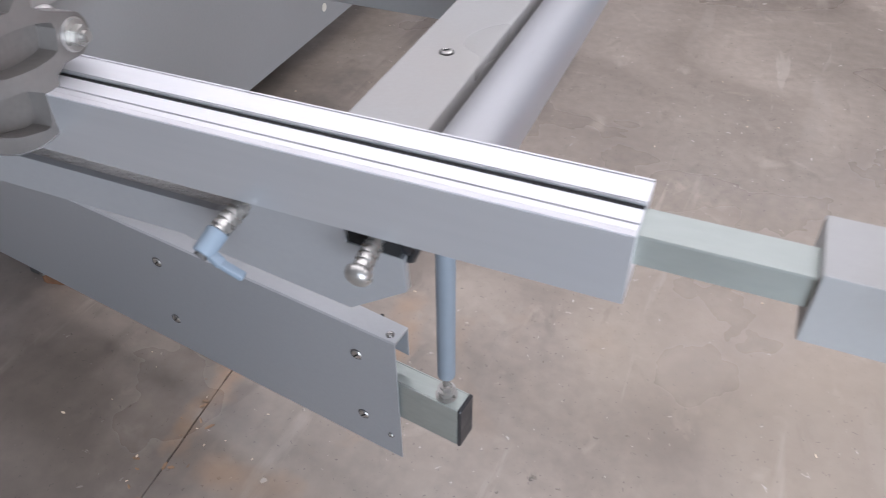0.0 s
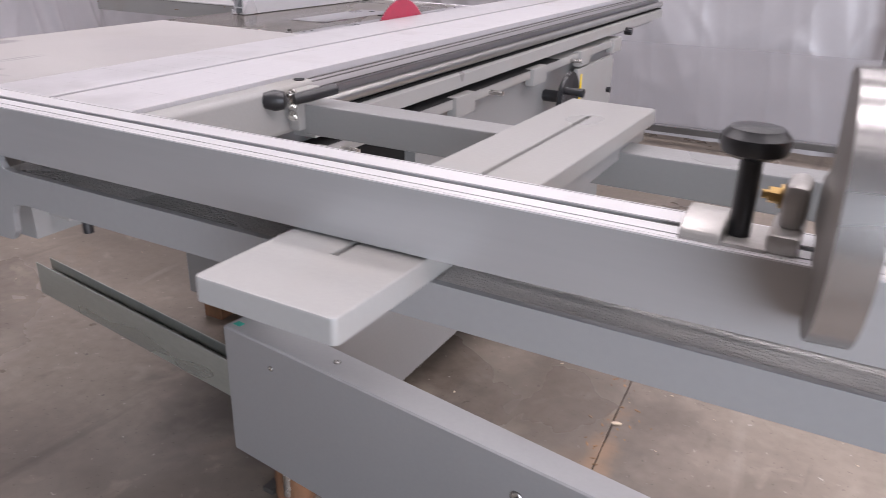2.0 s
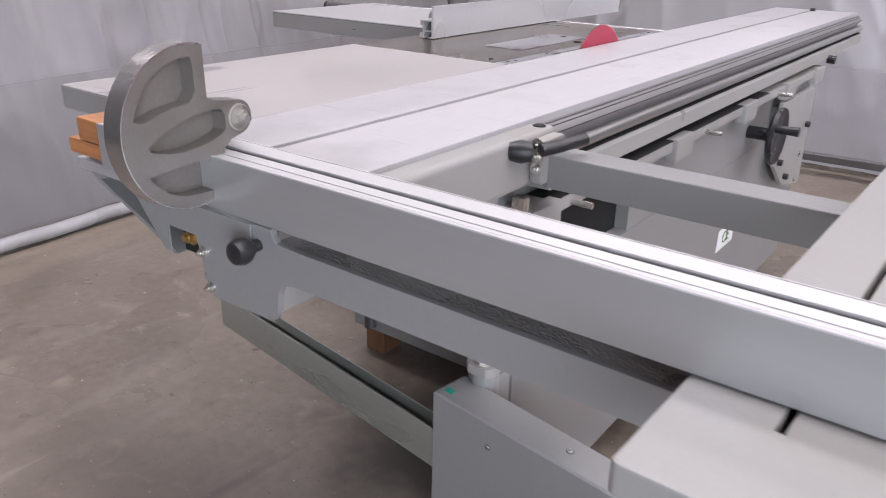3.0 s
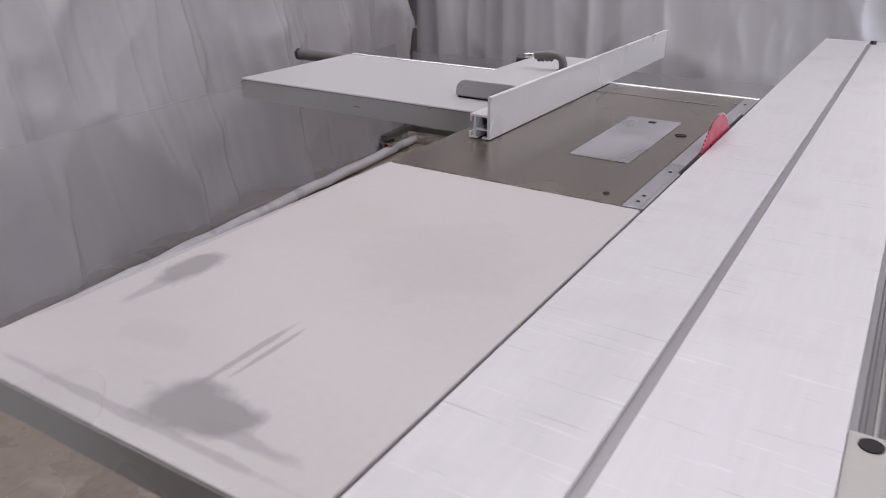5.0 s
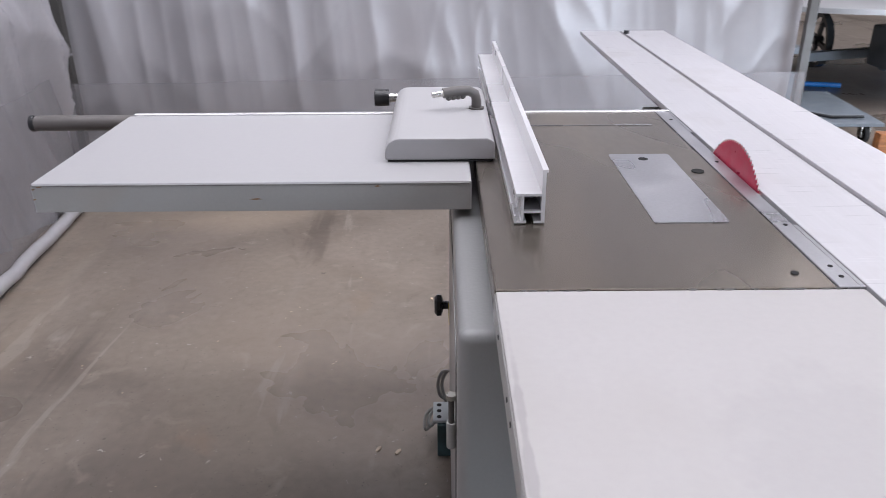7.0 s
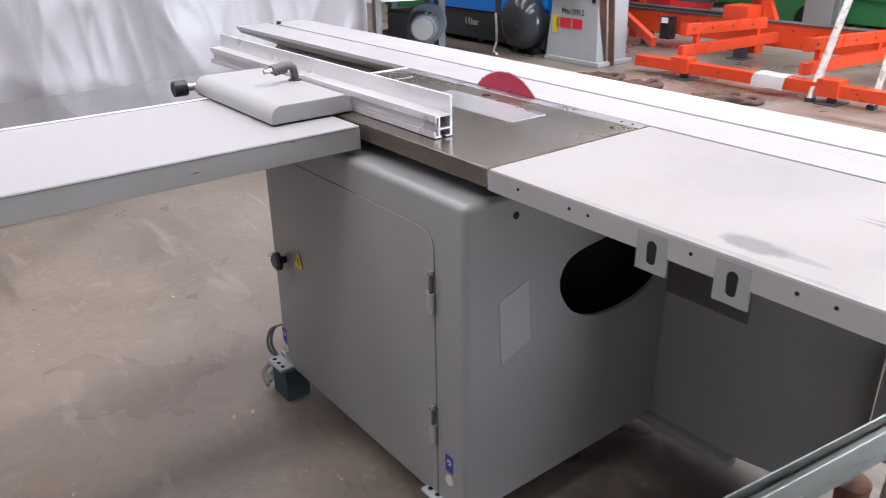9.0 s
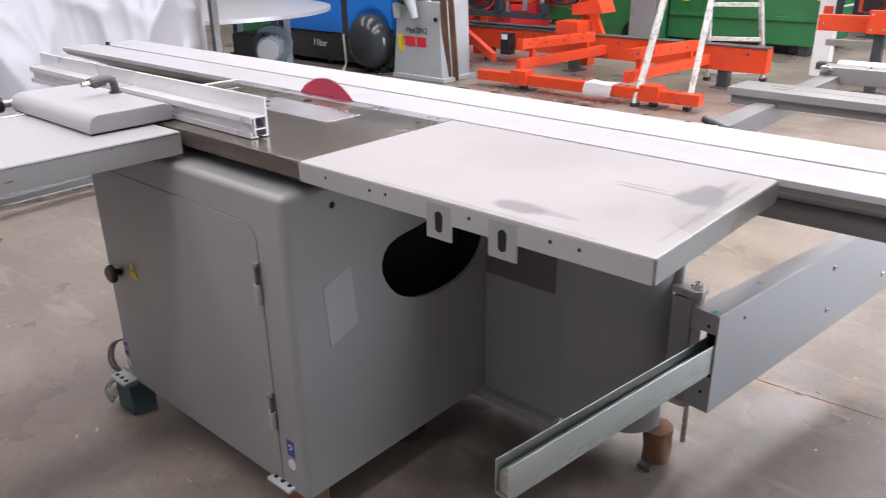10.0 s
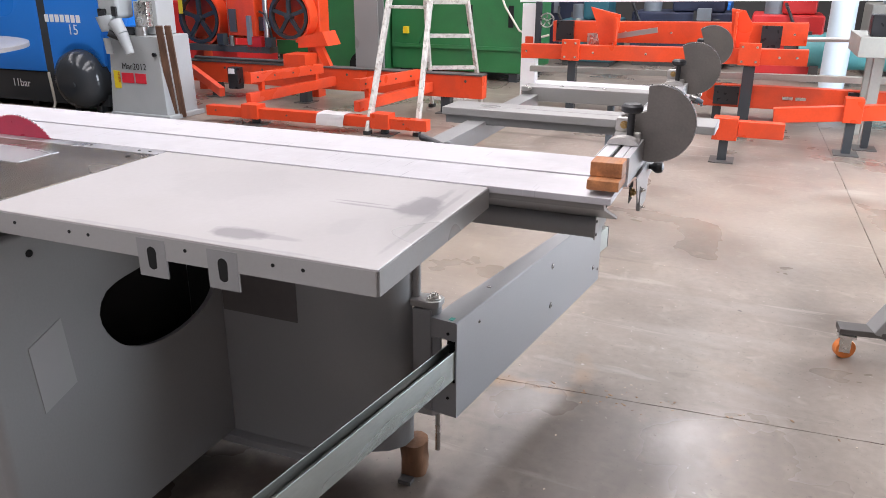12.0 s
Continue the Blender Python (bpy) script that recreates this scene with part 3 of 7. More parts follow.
# ---- plastic curtains ----
def sheet(a, b, z0, z1, off, fold, seed, corner_end=False, drape=0.0, crease=1.0, nu=430, nv=96, thick=0.002):
    """A hanging plastic sheet from a to b in plan: long drapes that gather towards the corner, and sharp creases."""
    a, b = Vector((*a, 0)), Vector((*b, 0))
    d = (b - a).normalized()
    nrm = Vector((d.y, -d.x, 0))
    length = (b - a).length
    bm = bmesh.new()
    rnd = random.Random(seed)
    waves = [(rnd.uniform(1.0, 9.0), rnd.uniform(0, 6), rnd.uniform(-0.5, 0.5)) for _ in range(7)]
    grid = []
    for j in range(nv + 1):
        v = j / nv
        h = z0 + (z1 - z0) * v
        row = []
        for i in range(nu + 1):
            u = i / nu * length
            near = length - u if corner_end else u
            w = 0.0
            for f, p, q in waves:
                w += math.sin(f * u * 1.5 + p + q * h) / (0.6 + f * 0.4)
            w *= fold
            # drapes: hanging folds of uneven width and depth, deeper towards the corner
            g = math.exp(-(near / 1.3) ** 2)
            for k, (fq, am) in enumerate(((1.5, 1.0), (3.4, 0.75), (7.5, 0.30))):
                s = u * (1.0 + 0.05 * (h - 1.2)) * fq + 0.25 * noise.noise(Vector((u * 0.8, h * 0.6, seed + k)))
                r = 1.0 - 2.6 * abs(noise.noise(Vector((s, 0.12 * h, seed * 1.7 + 5.0 * k))))
                w += drape * am * (0.55 + 1.6 * g) * math.copysign(abs(r) ** 1.3, r)
            # creases: thin folds that wander over the film
            for k, (sx, sz, am, sl) in enumerate(((1.1, 0.7, 0.022, 0.5), (2.3, 1.3, 0.012, -0.7), (4.5, 3.2, 0.006, 0.3))):
                r = 1.0 - 2.2 * abs(noise.noise(Vector((u * sx + h * sl, h * sz - u * sl * 0.6, seed + 3.3 * k))))
                w += crease * am * max(0.0, r) ** 2.5
            row.append(bm.verts.new(a + d * u + nrm * (off + w) + Vector((0, 0, h))))
        grid.append(row)
    for j in range(nv):
        for i in range(nu):
            bm.faces.new((grid[j][i], grid[j][i + 1], grid[j + 1][i + 1], grid[j + 1][i]))
    bmesh.ops.recalc_face_normals(bm, faces=bm.faces[:])
    return bm


CORNER, WEST_S, NORTH_E = (-2.36, 2.76), (-1.83, -2.4), (1.22, 3.0)


def curtains():
    w = thing("curtain_west", (*CORNER, 0), "grey white hanging plastic sheet with soft folds", "curtain", "plastic curtains")
    part("upper_sheet", sheet(WEST_S, CORNER, 0.004, 2.7, -0.21, 0.018, 3, True, 0.066, 2.0), CURTAIN_W, w, smooth=80)
    part("lower_sheet", sheet(WEST_S, CORNER, 0.03, 0.615, -0.01, 0.006, 4, True, 0.006, 0.5, nv=30), CURTAIN_LOW, w, "clear overlapping lower plastic strip", smooth=80)
    hem = bmesh.new()
    a, b = Vector((*WEST_S, 0.033)), Vector((*CORNER, 0.033))
    n = 60
    rnd = random.Random(8)
    along(hem, [a.lerp(b, i / n) + Vector((0.045 + rnd.uniform(-0.004, 0.004), 0, rnd.uniform(-0.004, 0.004))) for i in range(n + 1)], 0.027, 12)
    part("hem_tube", hem, HEM, w, "white plastic roll along the floor")
    part("foot_rail", beam(bmesh.new(), (WEST_S[0] + 0.04, WEST_S[1], 0.02), (CORNER[0] + 0.04, CORNER[1], 0.02), 0.04, 0.03), DARKSTEEL, w)
    v = thing("curtain_north", (*CORNER, 0), "taut grey white plastic sheet on a steel frame", "curtain", "plastic curtains")
    part("upper_sheet", sheet(CORNER, NORTH_E, 0.03, 2.7, -0.13, 0.010, 11, False, 0.022, 1.0, nu=330), CURTAIN, v, smooth=80)
    part("lower_sheet", sheet(CORNER, NORTH_E, 0.12, 0.575, 0.04, 0.004, 12, False, 0.004, 0.4, nu=330, nv=30), CURTAIN_LOW, v, "clear overlapping lower plastic strip", smooth=80)
    for p in ((CORNER[0] + 0.045, CORNER[1] - 0.01), NORTH_E):
        part("post", beam(bmesh.new(), (p[0], p[1], 0.09), (p[0], p[1], 2.75), 0.04, 0.04), DARKSTEEL, v)
    part("bottom_rail", beam(bmesh.new(), (*CORNER, 0.10), (*NORTH_E, 0.10), 0.04, 0.04), DARKSTEEL, v)
    part("top_rail", beam(bmesh.new(), (*CORNER, 2.73), (*NORTH_E, 2.73), 0.04, 0.04), DARKSTEEL, v)
    part("foot_bar", beam(bmesh.new(), (CORNER[0] + 0.045, CORNER[1] - 0.031, 0.115), (-2.287, 2.41, 0.115), 0.04, 0.03), DARKSTEEL, v)
    for p in ((-2.287, 2.448), (NORTH_E[0] - 0.05, NORTH_E[1] - 0.06)):
        c = part("caster", cyl(bmesh.new(), (p[0] - 0.012, p[1], 0.035), (p[0] + 0.012, p[1], 0.035), 0.035), RED, v, "small red caster wheel")
        fk = B(p[0] - 0.022, p[0] - 0.014, p[1] - 0.02, p[1] + 0.02, 0.03, 0.085)
        box(fk, p[0] + 0.014, p[0] + 0.022, p[1] - 0.02, p[1] + 0.02, 0.03, 0.085)
        box(fk, p[0] - 0.04, p[0] + 0.04, p[1] - 0.035, p[1] + 0.06, 0.082, 0.088)
        part("fork", fk, STEEL, c)


curtains()


# ---- panel saw ----
T = 0.9  # table height


def rounded(w0, w1, h0, h1, r, n=5):
    return arc(w1 - r, h1 - r, r, 0, 90, n) + arc(w0 + r, h1 - r, r, 90, 180, n) + arc(w0 + r, h0 + r, r, 180, 270, n) + arc(w1 - r, h0 + r, r, 270, 360, n)


def panel_saw():
    s = thing("panel_saw", (-0.15, 0.4, 0), "light grey sliding table panel saw on wooden blocks", "panel saw")
    # main cabinet, rounded front edge; walls with the dust port cut through the south side
    x0, x1, y0, y1, z0, z1 = -0.49, 0.156, 0.012, 0.86, 0.10, 0.832
    body = bmesh.new()
    pts = arc(x0 + 0.018, y0 + 0.018, 0.018, 180, 270, 8) + [(x0 + 0.12, y0), (x0 + 0.12, y1)] + arc(x0 + 0.02, y1 - 0.02, 0.02, 90, 180, 5)
    t = bmesh.new()
    prism(t, pts, "z", z0, z1)
    bmesh.ops.bevel(t, geom=[e for e in t.edges if all(v.co.z > z1 - 1e-4 for v in e.verts)], offset=0.016, segments=5, affect="EDGES", profile=0.5)
    merge(body, t)
    box(body, x0 + 0.12, x1, y1 - 0.02, y1, z0, z1)
    box(body, x0 + 0.12, x1, y0 + 0.03, y1 - 0.02, z0, z0 + 0.02)
    part("cabinet_body", body, PAINT, s)
    # south wall with a rounded, leaf-shaped opening
    bm = bmesh.new()
    ctrl = [(-0.236, 0.60), (-0.212, 0.65), (-0.165, 0.663), (-0.09, 0.668), (-0.01, 0.69), (0.08, 0.70), (0.150, 0.69), (0.155, 0.62), (0.155, 0.565), (0.115, 0.512), (0.04, 0.484), (-0.037, 0.478),
            (-0.11, 0.488), (-0.165, 0.51), (-0.205, 0.545)]
    ctrl = [(min(p[0] + 0.001, 0.1550), p[1] - (0.012 if p[1] < 0.56 else 0.004)) for p in ctrl]
    for _ in range(2):
        ctrl = [q for a, b in zip(ctrl, ctrl[1:] + ctrl[:1]) for q in ((a[0] * 0.75 + b[0] * 0.25, a[1] * 0.75 + b[1] * 0.25), (a[0] * 0.25 + b[0] * 0.75, a[1] * 0.25 + b[1] * 0.75))]
    hole = []
    ccx, ccz = -0.04, 0.58
    for i in range(48):
        a = 2 * math.pi * i / 48
        d = Vector((math.cos(a), math.sin(a)))
        best = 0.05
        for p, q in zip(ctrl, ctrl[1:] + ctrl[:1]):
            p, q = Vector(p) - Vector((ccx, ccz)), Vector(q) - Vector((ccx, ccz))
            e = q - p
            den = d.x * e.y - d.y * e.x
            if abs(den) > 1e-9:
                k, u = (p.x * e.y - p.y * e.x) / den, (p.x * d.y - p.y * d.x) / den
                if k > 0 and -1e-6 <= u <= 1 + 1e-6:
                    best = max(best, k)
        hole.append((ccx + d.x * best, ccz + d.y * best))
    xa, xb = x0 + 0.12, x1
    outer = []
    for i in range(48):
        a = 2 * math.pi * i / 48
        cx, cz = ccx, ccz
        dx, dz = math.cos(a), math.sin(a)
        ts = []
        if dx > 1e-6: ts.append((xb - cx) / dx)
        if dx < -1e-6: ts.append((xa - cx) / dx)
        if dz > 1e-6: ts.append((z1 - cz) / dz)
        if dz < -1e-6: ts.append((z0 - cz) / dz)
        tt = min(ts)
        outer.append((cx + dx * tt, cz + dz * tt))
    for cxz in ((xa, z0), (xa, z1), (xb, z0), (xb, z1)):
        k = min(range(48), key=lambda q: (outer[q][0] - cxz[0]) ** 2 + (outer[q][1] - cxz[1]) ** 2)
        outer[k] = cxz
    f = [[bm.verts.new((p[0], yy, p[1])) for p in ring] for ring in (outer, hole) for yy in (y0, y0 + 0.012)]
    for i in range(48):
        j = (i + 1) % 48
        bm.faces.new((f[0][i], f[0][j], f[2][j], f[2][i]))
        bm.faces.new((f[1][i], f[3][i], f[3][j], f[1][j]))
        bm.faces.new((f[2][i], f[2][j], f[3][j], f[3][i]))
    bmesh.ops.recalc_face_normals(bm, faces=bm.faces[:])
    part("side_panel", bm, PAINT, s)
    # black sheets behind the port paint the unlit inside of the cabinet
    part("chamber_shade", B(xa + 0.01, x1 - 0.005, y0 + 0.10, y0 + 0.11, 0.40, z1 - 0.01), DARK, s, "black sheet standing in for the unlit cabinet inside")
    part("chamber_shade", B(x1 - 0.004, x1 - 0.0005, y0 + 0.0125, y0 + 0.099, 0.40, z1 - 0.01), DARK, s)
    part("hanging_strap", B(-0.158, -0.148, y0 + 0.02, y0 + 0.03, 0.68, 0.80), PAINT, s)
    # paper label on the side
    part("side_label", prism(bmesh.new(), [(-0.402, 0.607), (-0.392, 0.462), (-0.310, 0.490), (-0.322, 0.637)], "y", y0 - 0.0015, y0 - 0.0002), LABEL_GREY, s, "blank pale grey sticker")
    for hx in (-0.467, -0.361):
        part("bolt_hole", cyl(bmesh.new(), (hx, y0 - 0.001 + (0.004 if hx < -0.42 else 0), 0.785), (hx, y0 + 0.004, 0.785), 0.0075, seg=14), DARK, s)
    # door on the west face: a seam, a panel, hinges, a knob
    dx = x0
    door = bmesh.new()
    dpts = [(0.105, z0 + 0.015), (0.105, 0.715)] + arc(0.145, 0.715, 0.04, 180, 90, 5)[1:] + [(0.82, 0.755), (0.82, z0 + 0.015)]
    prism(door, dpts, "x", dx - 0.0022, dx + 0.002, 0.0008)
    # dark sheet behind the door paints the shaded seam round it
    seam = [(0.1035, z0 + 0.0135), (0.1035, 0.715)] + arc(0.145, 0.715, 0.0415, 180, 90, 5)[1:] + [(0.8215, 0.7565), (0.8215, z0 + 0.0135)]
    part("door_seam_line", prism(bmesh.new(), seam, "x", dx - 0.0004, dx + 0.001), GREYPL, s, "thin dark line for the seam round the door")
    dr = part("door", door, PAINT, s, "large flat grey access door")
    for zc in (0.625, 0.305):
        hb = cyl(bmesh.new(), (dx - 0.008, 0.108, zc - 0.048), (dx - 0.008, 0.108, zc - 0.002), 0.0075, seg=14, bevel=0.001)
        box(hb, dx - 0.006, dx - 0.0025, 0.108, 0.128, zc - 0.046, zc - 0.004)
        part("hinge", hb, PAINT_LIGHT, dr, "pale pin hinge")
        part("hinge_pin", cyl(bmesh.new(), (dx - 0.008, 0.108, zc - 0.002), (dx - 0.008, 0.108, zc + 0.040), 0.0045, seg=10), DARKSTEEL, dr)
        pe = cyl(bmesh.new(), (dx - 0.008, 0.108, zc + 0.040), (dx - 0.008, 0.108, zc + 0.048), 0.0075, seg=12)
        box(pe, dx - 0.010, dx - 0.005, 0.108, 0.124, zc + 0.032, zc + 0.038)
        part("hinge_cap", pe, ZINC, dr)
    kb = cyl(bmesh.new(), (dx - 0.004, 0.772, 0.462), (dx - 0.02, 0.772, 0.462), 0.01, seg=14)
    lathe(kb, [(0.014, 0), (0.026, 0.004), (0.027, 0.014), (0.020, 0.02), (0.0, 0.021)][:4], Matrix.Translation((dx - 0.018, 0.772, 0.462)) @ pose(0, 0, 0, 0, -90, 0), 8)
    part("knob", kb, BLACK, dr, "black star knob")
    tri = prism(bmesh.new(), [(0.715, 0.465), (0.672, 0.465), (0.693, 0.51)], "x", dx - 0.0052, dx - 0.0042)
    ty = part("warning_sticker", tri, YELLOW, dr, "yellow triangular voltage warning sticker")
    part("bolt_mark", prism(bmesh.new(), [(0.696, 0.498), (0.689, 0.484), (0.694, 0.484), (0.69, 0.472), (0.699, 0.487), (0.694, 0.487)], "x", dx - 0.006, dx - 0.0053), BLACK, ty)
    for yy, zz in ((0.063, 0.22), (0.835, 0.195)):
        st = part("lift_sticker", B(dx - 0.0012, dx - 0.0002, yy - 0.013, yy + 0.013, zz - 0.022, zz + 0.022), BLUEINK, s, "small dark blue lifting point sticker")
        part("print_mark", ribbon(bmesh.new(), arc(yy, zz + 0.004, 0.006, 0, 300, 8), 0.002, "x", dx - 0.002, dx - 0.0012), WHITE, st)
        part("plug_cap", cyl(bmesh.new(), (dx - 0.002, yy, zz - 0.045), (dx + 0.001, yy, zz - 0.045), 0.013, seg=18), CREAM, s, "round cream plastic plug")
    # feet: steel lugs and timber blocks
    for fx, fy in ((-0.512, 0.835), (-0.486, 0.103)):
        lug = B(fx - 0.024, fx + 0.05, fy - 0.042, fy + 0.042, 0.1005, 0.110, 0.002, 1)
        box(lug, fx + 0.020, fx + 0.026, fy - 0.040, fy + 0.040, 0.110, 0.122, 0.001, 1)
        lg = part("foot_lug", lug, PALE, s, "pale drilled steel foot lug")
        for k in (-0.026, 0.0, 0.026):
            part("lug_hole", cyl(bmesh.new(), (fx - 0.008, fy + k, 0.1095), (fx - 0.008, fy + k, 0.1106), 0.0065, seg=14), DARK, lg)
    part("timber_block", B(-0.525, -0.45, 0.785, 0.875, 0.0, 0.1, 0.004), STAINED_WOOD, s, "timber block stained dark teal under the cabinet")
    part("timber_block", B(-0.47, -0.40, 0.05, 0.13, 0.0, 0.1, 0.004), WOOD_OLD, s, "brown timber block under the cabinet")
    cab_w = bmesh.new()
    for k in range(2):
        o = 0.011 * k
        line = [(-0.480, 0.868, 0.212), (-0.496 - o, 0.880, 0.205), (-0.508 - o, 0.888, 0.180), (-0.512 - o, 0.890, 0.150), (-0.506 - o, 0.888, 0.122), (-0.500, 0.884 + o, 0.100),
                (-0.515, 0.892 + o, 0.082), (-0.536 - o, 0.892, 0.070), (-0.548 - o, 0.872, 0.060), (-0.545 - o, 0.845, 0.052 - o), (-0.528, 0.880 + o, 0.045), (-0.505, 0.890 + o, 0.050)]
        fine = []
        for i in range(len(line) - 1):
            p0, p1, p2, p3 = (Vector(line[max(0, min(len(line) - 1, i + q))]) for q in (-1, 0, 1, 2))
            for u in (0.0, 0.25, 0.5, 0.75):
                fine.append(0.5 * (2 * p1 + (p2 - p0) * u + (2 * p0 - 5 * p1 + 4 * p2 - p3) * u * u + (3 * p1 - p0 - 3 * p2 + p3) * u ** 3))
        along(cab_w, fine, 0.0045, 8)
    part("cable", cab_w, CREAM_GREY, s, "bundled grey power cable at the corner")

    # long base trunk under the slide, chamfered at the south end
    tr = bmesh.new()
    pts = [(0.158, 1.44), (0.158, -0.22), (0.185, -0.345), (0.225, -0.422), (0.262, -0.452), (0.305, -0.457), (0.330, -0.442), (0.336, -0.405), (0.332, 1.44)]
    prism(tr, pts, "z", 0.095, 0.60)
    prism(tr, [(0.158, 1.44), (0.158, -0.22), (0.185, -0.345), (0.225, -0.422), (0.262, -0.452), (0.305, -0.457), (0.32, -0.442), (0.30, -0.40), (0.30, 1.44)], "z", 0.60, 0.745)
    box(tr, 0.30, 0.332, -0.02, 1.44, 0.60, 0.745)
    trunk = part("base_trunk", tr, PAINT, s)
    # black sheet paints the shade inside the trunk opening
    part("recess", B(0.303, 0.3045, -0.385, -0.02, 0.602, 0.744), DARK, trunk, "trunk opening with its inner shade painted black")
    part("base_flange", B(0.128, 0.170, -0.235, 0.30, 0.070, 0.0945, 0.002, 1), PAINT, trunk)
    fl = B(0.10, 0.362, -0.47, 1.45, 0.745, 0.771, 0.005)
    for yy in (-0.44, 0.15, 0.62, 1.02, 1.38):
        box(fl, 0.345, 0.372, yy - 0.05, yy + 0.05, 0.725, 0.775, 0.004)
    part("slide_flange", fl, PAINT_LIGHT, trunk)
    for yy in (-0.34, 0.3, 0.9):
        part("stud", cyl(bmesh.new(), (0.36, yy, 0.755), (0.40, yy, 0.755), 0.006, seg=10), STEEL, trunk)
    # dark sheet paints the shade of a recess that isn't cut into the trunk
    part("recess_shade", B(0.1565, 0.1579, -0.212, 0.01, 0.456, 0.60), GREYPL, trunk, "dark grey sheet standing in for a shaded recess")
    # stickers on the east side
    ce = part("rating_label", B(0.3342, 0.3352, 0.64, 0.78, 0.335, 0.40), PAPER, trunk, "white label with a green frame")
    lettering("label_mark", "CE", 0.05, Matrix.Translation((0.3358, 0.71, 0.367)) @ pose(0, 0, 0, 90, 0, 90), GREEN, ce)
    part("lift_sticker", B(0.3338, 0.3346, 0.785, 0.815, 0.20, 0.245), BLUEINK, trunk)
    part("plug_cap", cyl(bmesh.new(), (0.332, 0.802, 0.165), (0.3352, 0.802, 0.165), 0.014, seg=18), CREAM, trunk)
    # control panel and handwheel
    PY0, PY1 = 0.95, 1.345
    cp = prism(bmesh.new(), [(PY0, 0.72), (PY1 - 0.02, 0.72), (PY1, 0.70), (PY1, 0.55), (PY1 + 0.02, 0.40), (PY1 - 0.01, 0.385), (1.12, 0.43), (0.98, 0.52)], "x", 0.358, 0.372, 0.002)
    box(cp, 0.3325, 0.358, PY0 + 0.04, PY1 - 0.03, 0.55, 0.70)
    cpo = part("control_panel", cp, PAINT_LIGHT, s, "pale grey control plate with switches")
    for yy, zz, rr, mt, nm in ((PY0 + 0.06, 0.53, 0.010, BLACK, "push_button"), (PY0 + 0.17, 0.46, 0.010, BLACK, "selector_knob"), (PY1 - 0.05, 0.60, 0.010, BLACK, "push_button")):
        part(nm, cyl(bmesh.new(), (0.372, yy, zz), (0.386, yy, zz), rr, seg=14), mt, cpo)
    part("sticker", B(0.3725, 0.3735, PY0 + 0.03, PY0 + 0.045, 0.60, 0.70), YELLOW, cpo, "yellow strip sticker")
    for zz in (0.41, 0.50):
        screw(cpo, (0.372, PY1 - 0.06, zz), "x", 0.010)
    hw = lathe(bmesh.new(), [(0.012, -0.045), (0.016, -0.02), (0.03, -0.005), (0.072, 0.0), (0.08, 0.008), (0.078, 0.018), (0.06, 0.014), (0.02, 0.012)], Matrix.Translation((0.40, 0.765, 0.665)) @ pose(0, 0, 0, 0, 90, 0), 32)
    cyl(hw, (0.33, 0.765, 0.665), (0.40, 0.765, 0.665), 0.018)
    hwo = part("handwheel", hw, BLACK, s, "black plastic height handwheel")
    part("crank_grip", cyl(bmesh.new(), (0.415, 0.715, 0.695), (0.475, 0.715, 0.695), 0.010, 0.013), BLACK, hwo)

    # ground cast iron table
    ct = B(-0.446, -0.0250, 0.002, 0.872, 0.862, T, 0.0015, 1)
    cast = part("cast_table", ct, CAST, s, "brown grey ground cast iron table")
    part("throat_insert", prism(bmesh.new(), rounded(-0.196, -0.084, 0.211, 0.550, 0.006), "z", T - 0.004, T + 0.0012), INSERT, cast, "pale steel insert plate")
    for hx, hy, hr in ((-0.059, 0.448, 0.011), (-0.138, 0.519, 0.009), (-0.062, 0.041, 0.005)):
        part("bore", cyl(bmesh.new(), (hx, hy, T + 0.0002), (hx, hy, T + 0.0016), hr, seg=18), DARK, cast)
    part("table_rail", B(-0.446, 0.009, 0.874, 0.886, 0.868, T + 0.002, 0.001, 1), ALU_X, cast)
    part("measuring_strip", B(-0.446, -0.06, 0.758, 0.761, T + 0.0003, T + 0.0012), INSERT, cast)
    bs_ = part("blade_strip", B(-0.0235, 0.0035, 0.002, 0.872, 0.88, T + 0.0006, 0.0008, 1), INSERT, cast, "bright steel strip beside the blade")
    for yy in (0.03, 0.06, 0.2, 0.5, 0.8):
        part("screw", cyl(bmesh.new(), (-0.008, yy, T + 0.0006), (-0.008, yy, T + 0.0014), 0.0035, seg=10), DARK, bs_)
    for ya, yb in ((0.002, 0.20), (0.70, 0.872)):
        part("strip_end", B(0.0036, 0.0095, ya, yb, 0.88, T + 0.0005), INSERT, bs_)
    # black slot floor paints the shade down beside the blade
    part("blade_slot", B(0.0037, 0.0117, 0.202, 0.698, 0.86, T - 0.010), DARK, cast, "black blade slot")
    # rib set back in near-black: paints the shaded gap under the table
    part("gap_shade_rib", B(-0.39, -0.05, 0.04, 0.83, 0.833, 0.862), RUBBER, cast)
    # blade
    bl = bmesh.new()
    n, R, cz, cy = 96, 0.150, 0.80, 0.45
    ring = []
    for i in range(n):
        a0 = 2 * math.pi * i / n
        ring += [(cy + R * math.cos(a0), cz + R * math.sin(a0)), (cy + R * math.cos(a0 + 0.035), cz + R * math.sin(a0 + 0.035)),
                 (cy + (R - 0.0045) * math.cos(a0 + 0.05), cz + (R - 0.0045) * math.sin(a0 + 0.05))]
    prism(bl, ring, "x", 0.0060, 0.0080)
    bo = part("saw_blade", bl, RED_BLADE, s, "red coated circular saw blade")
    for i in range(n):
        a0 = 2 * math.pi * i / n
        if math.sin(a0) > 0.62:
            c, q = math.cos(a0 + 0.018), math.sin(a0 + 0.018)
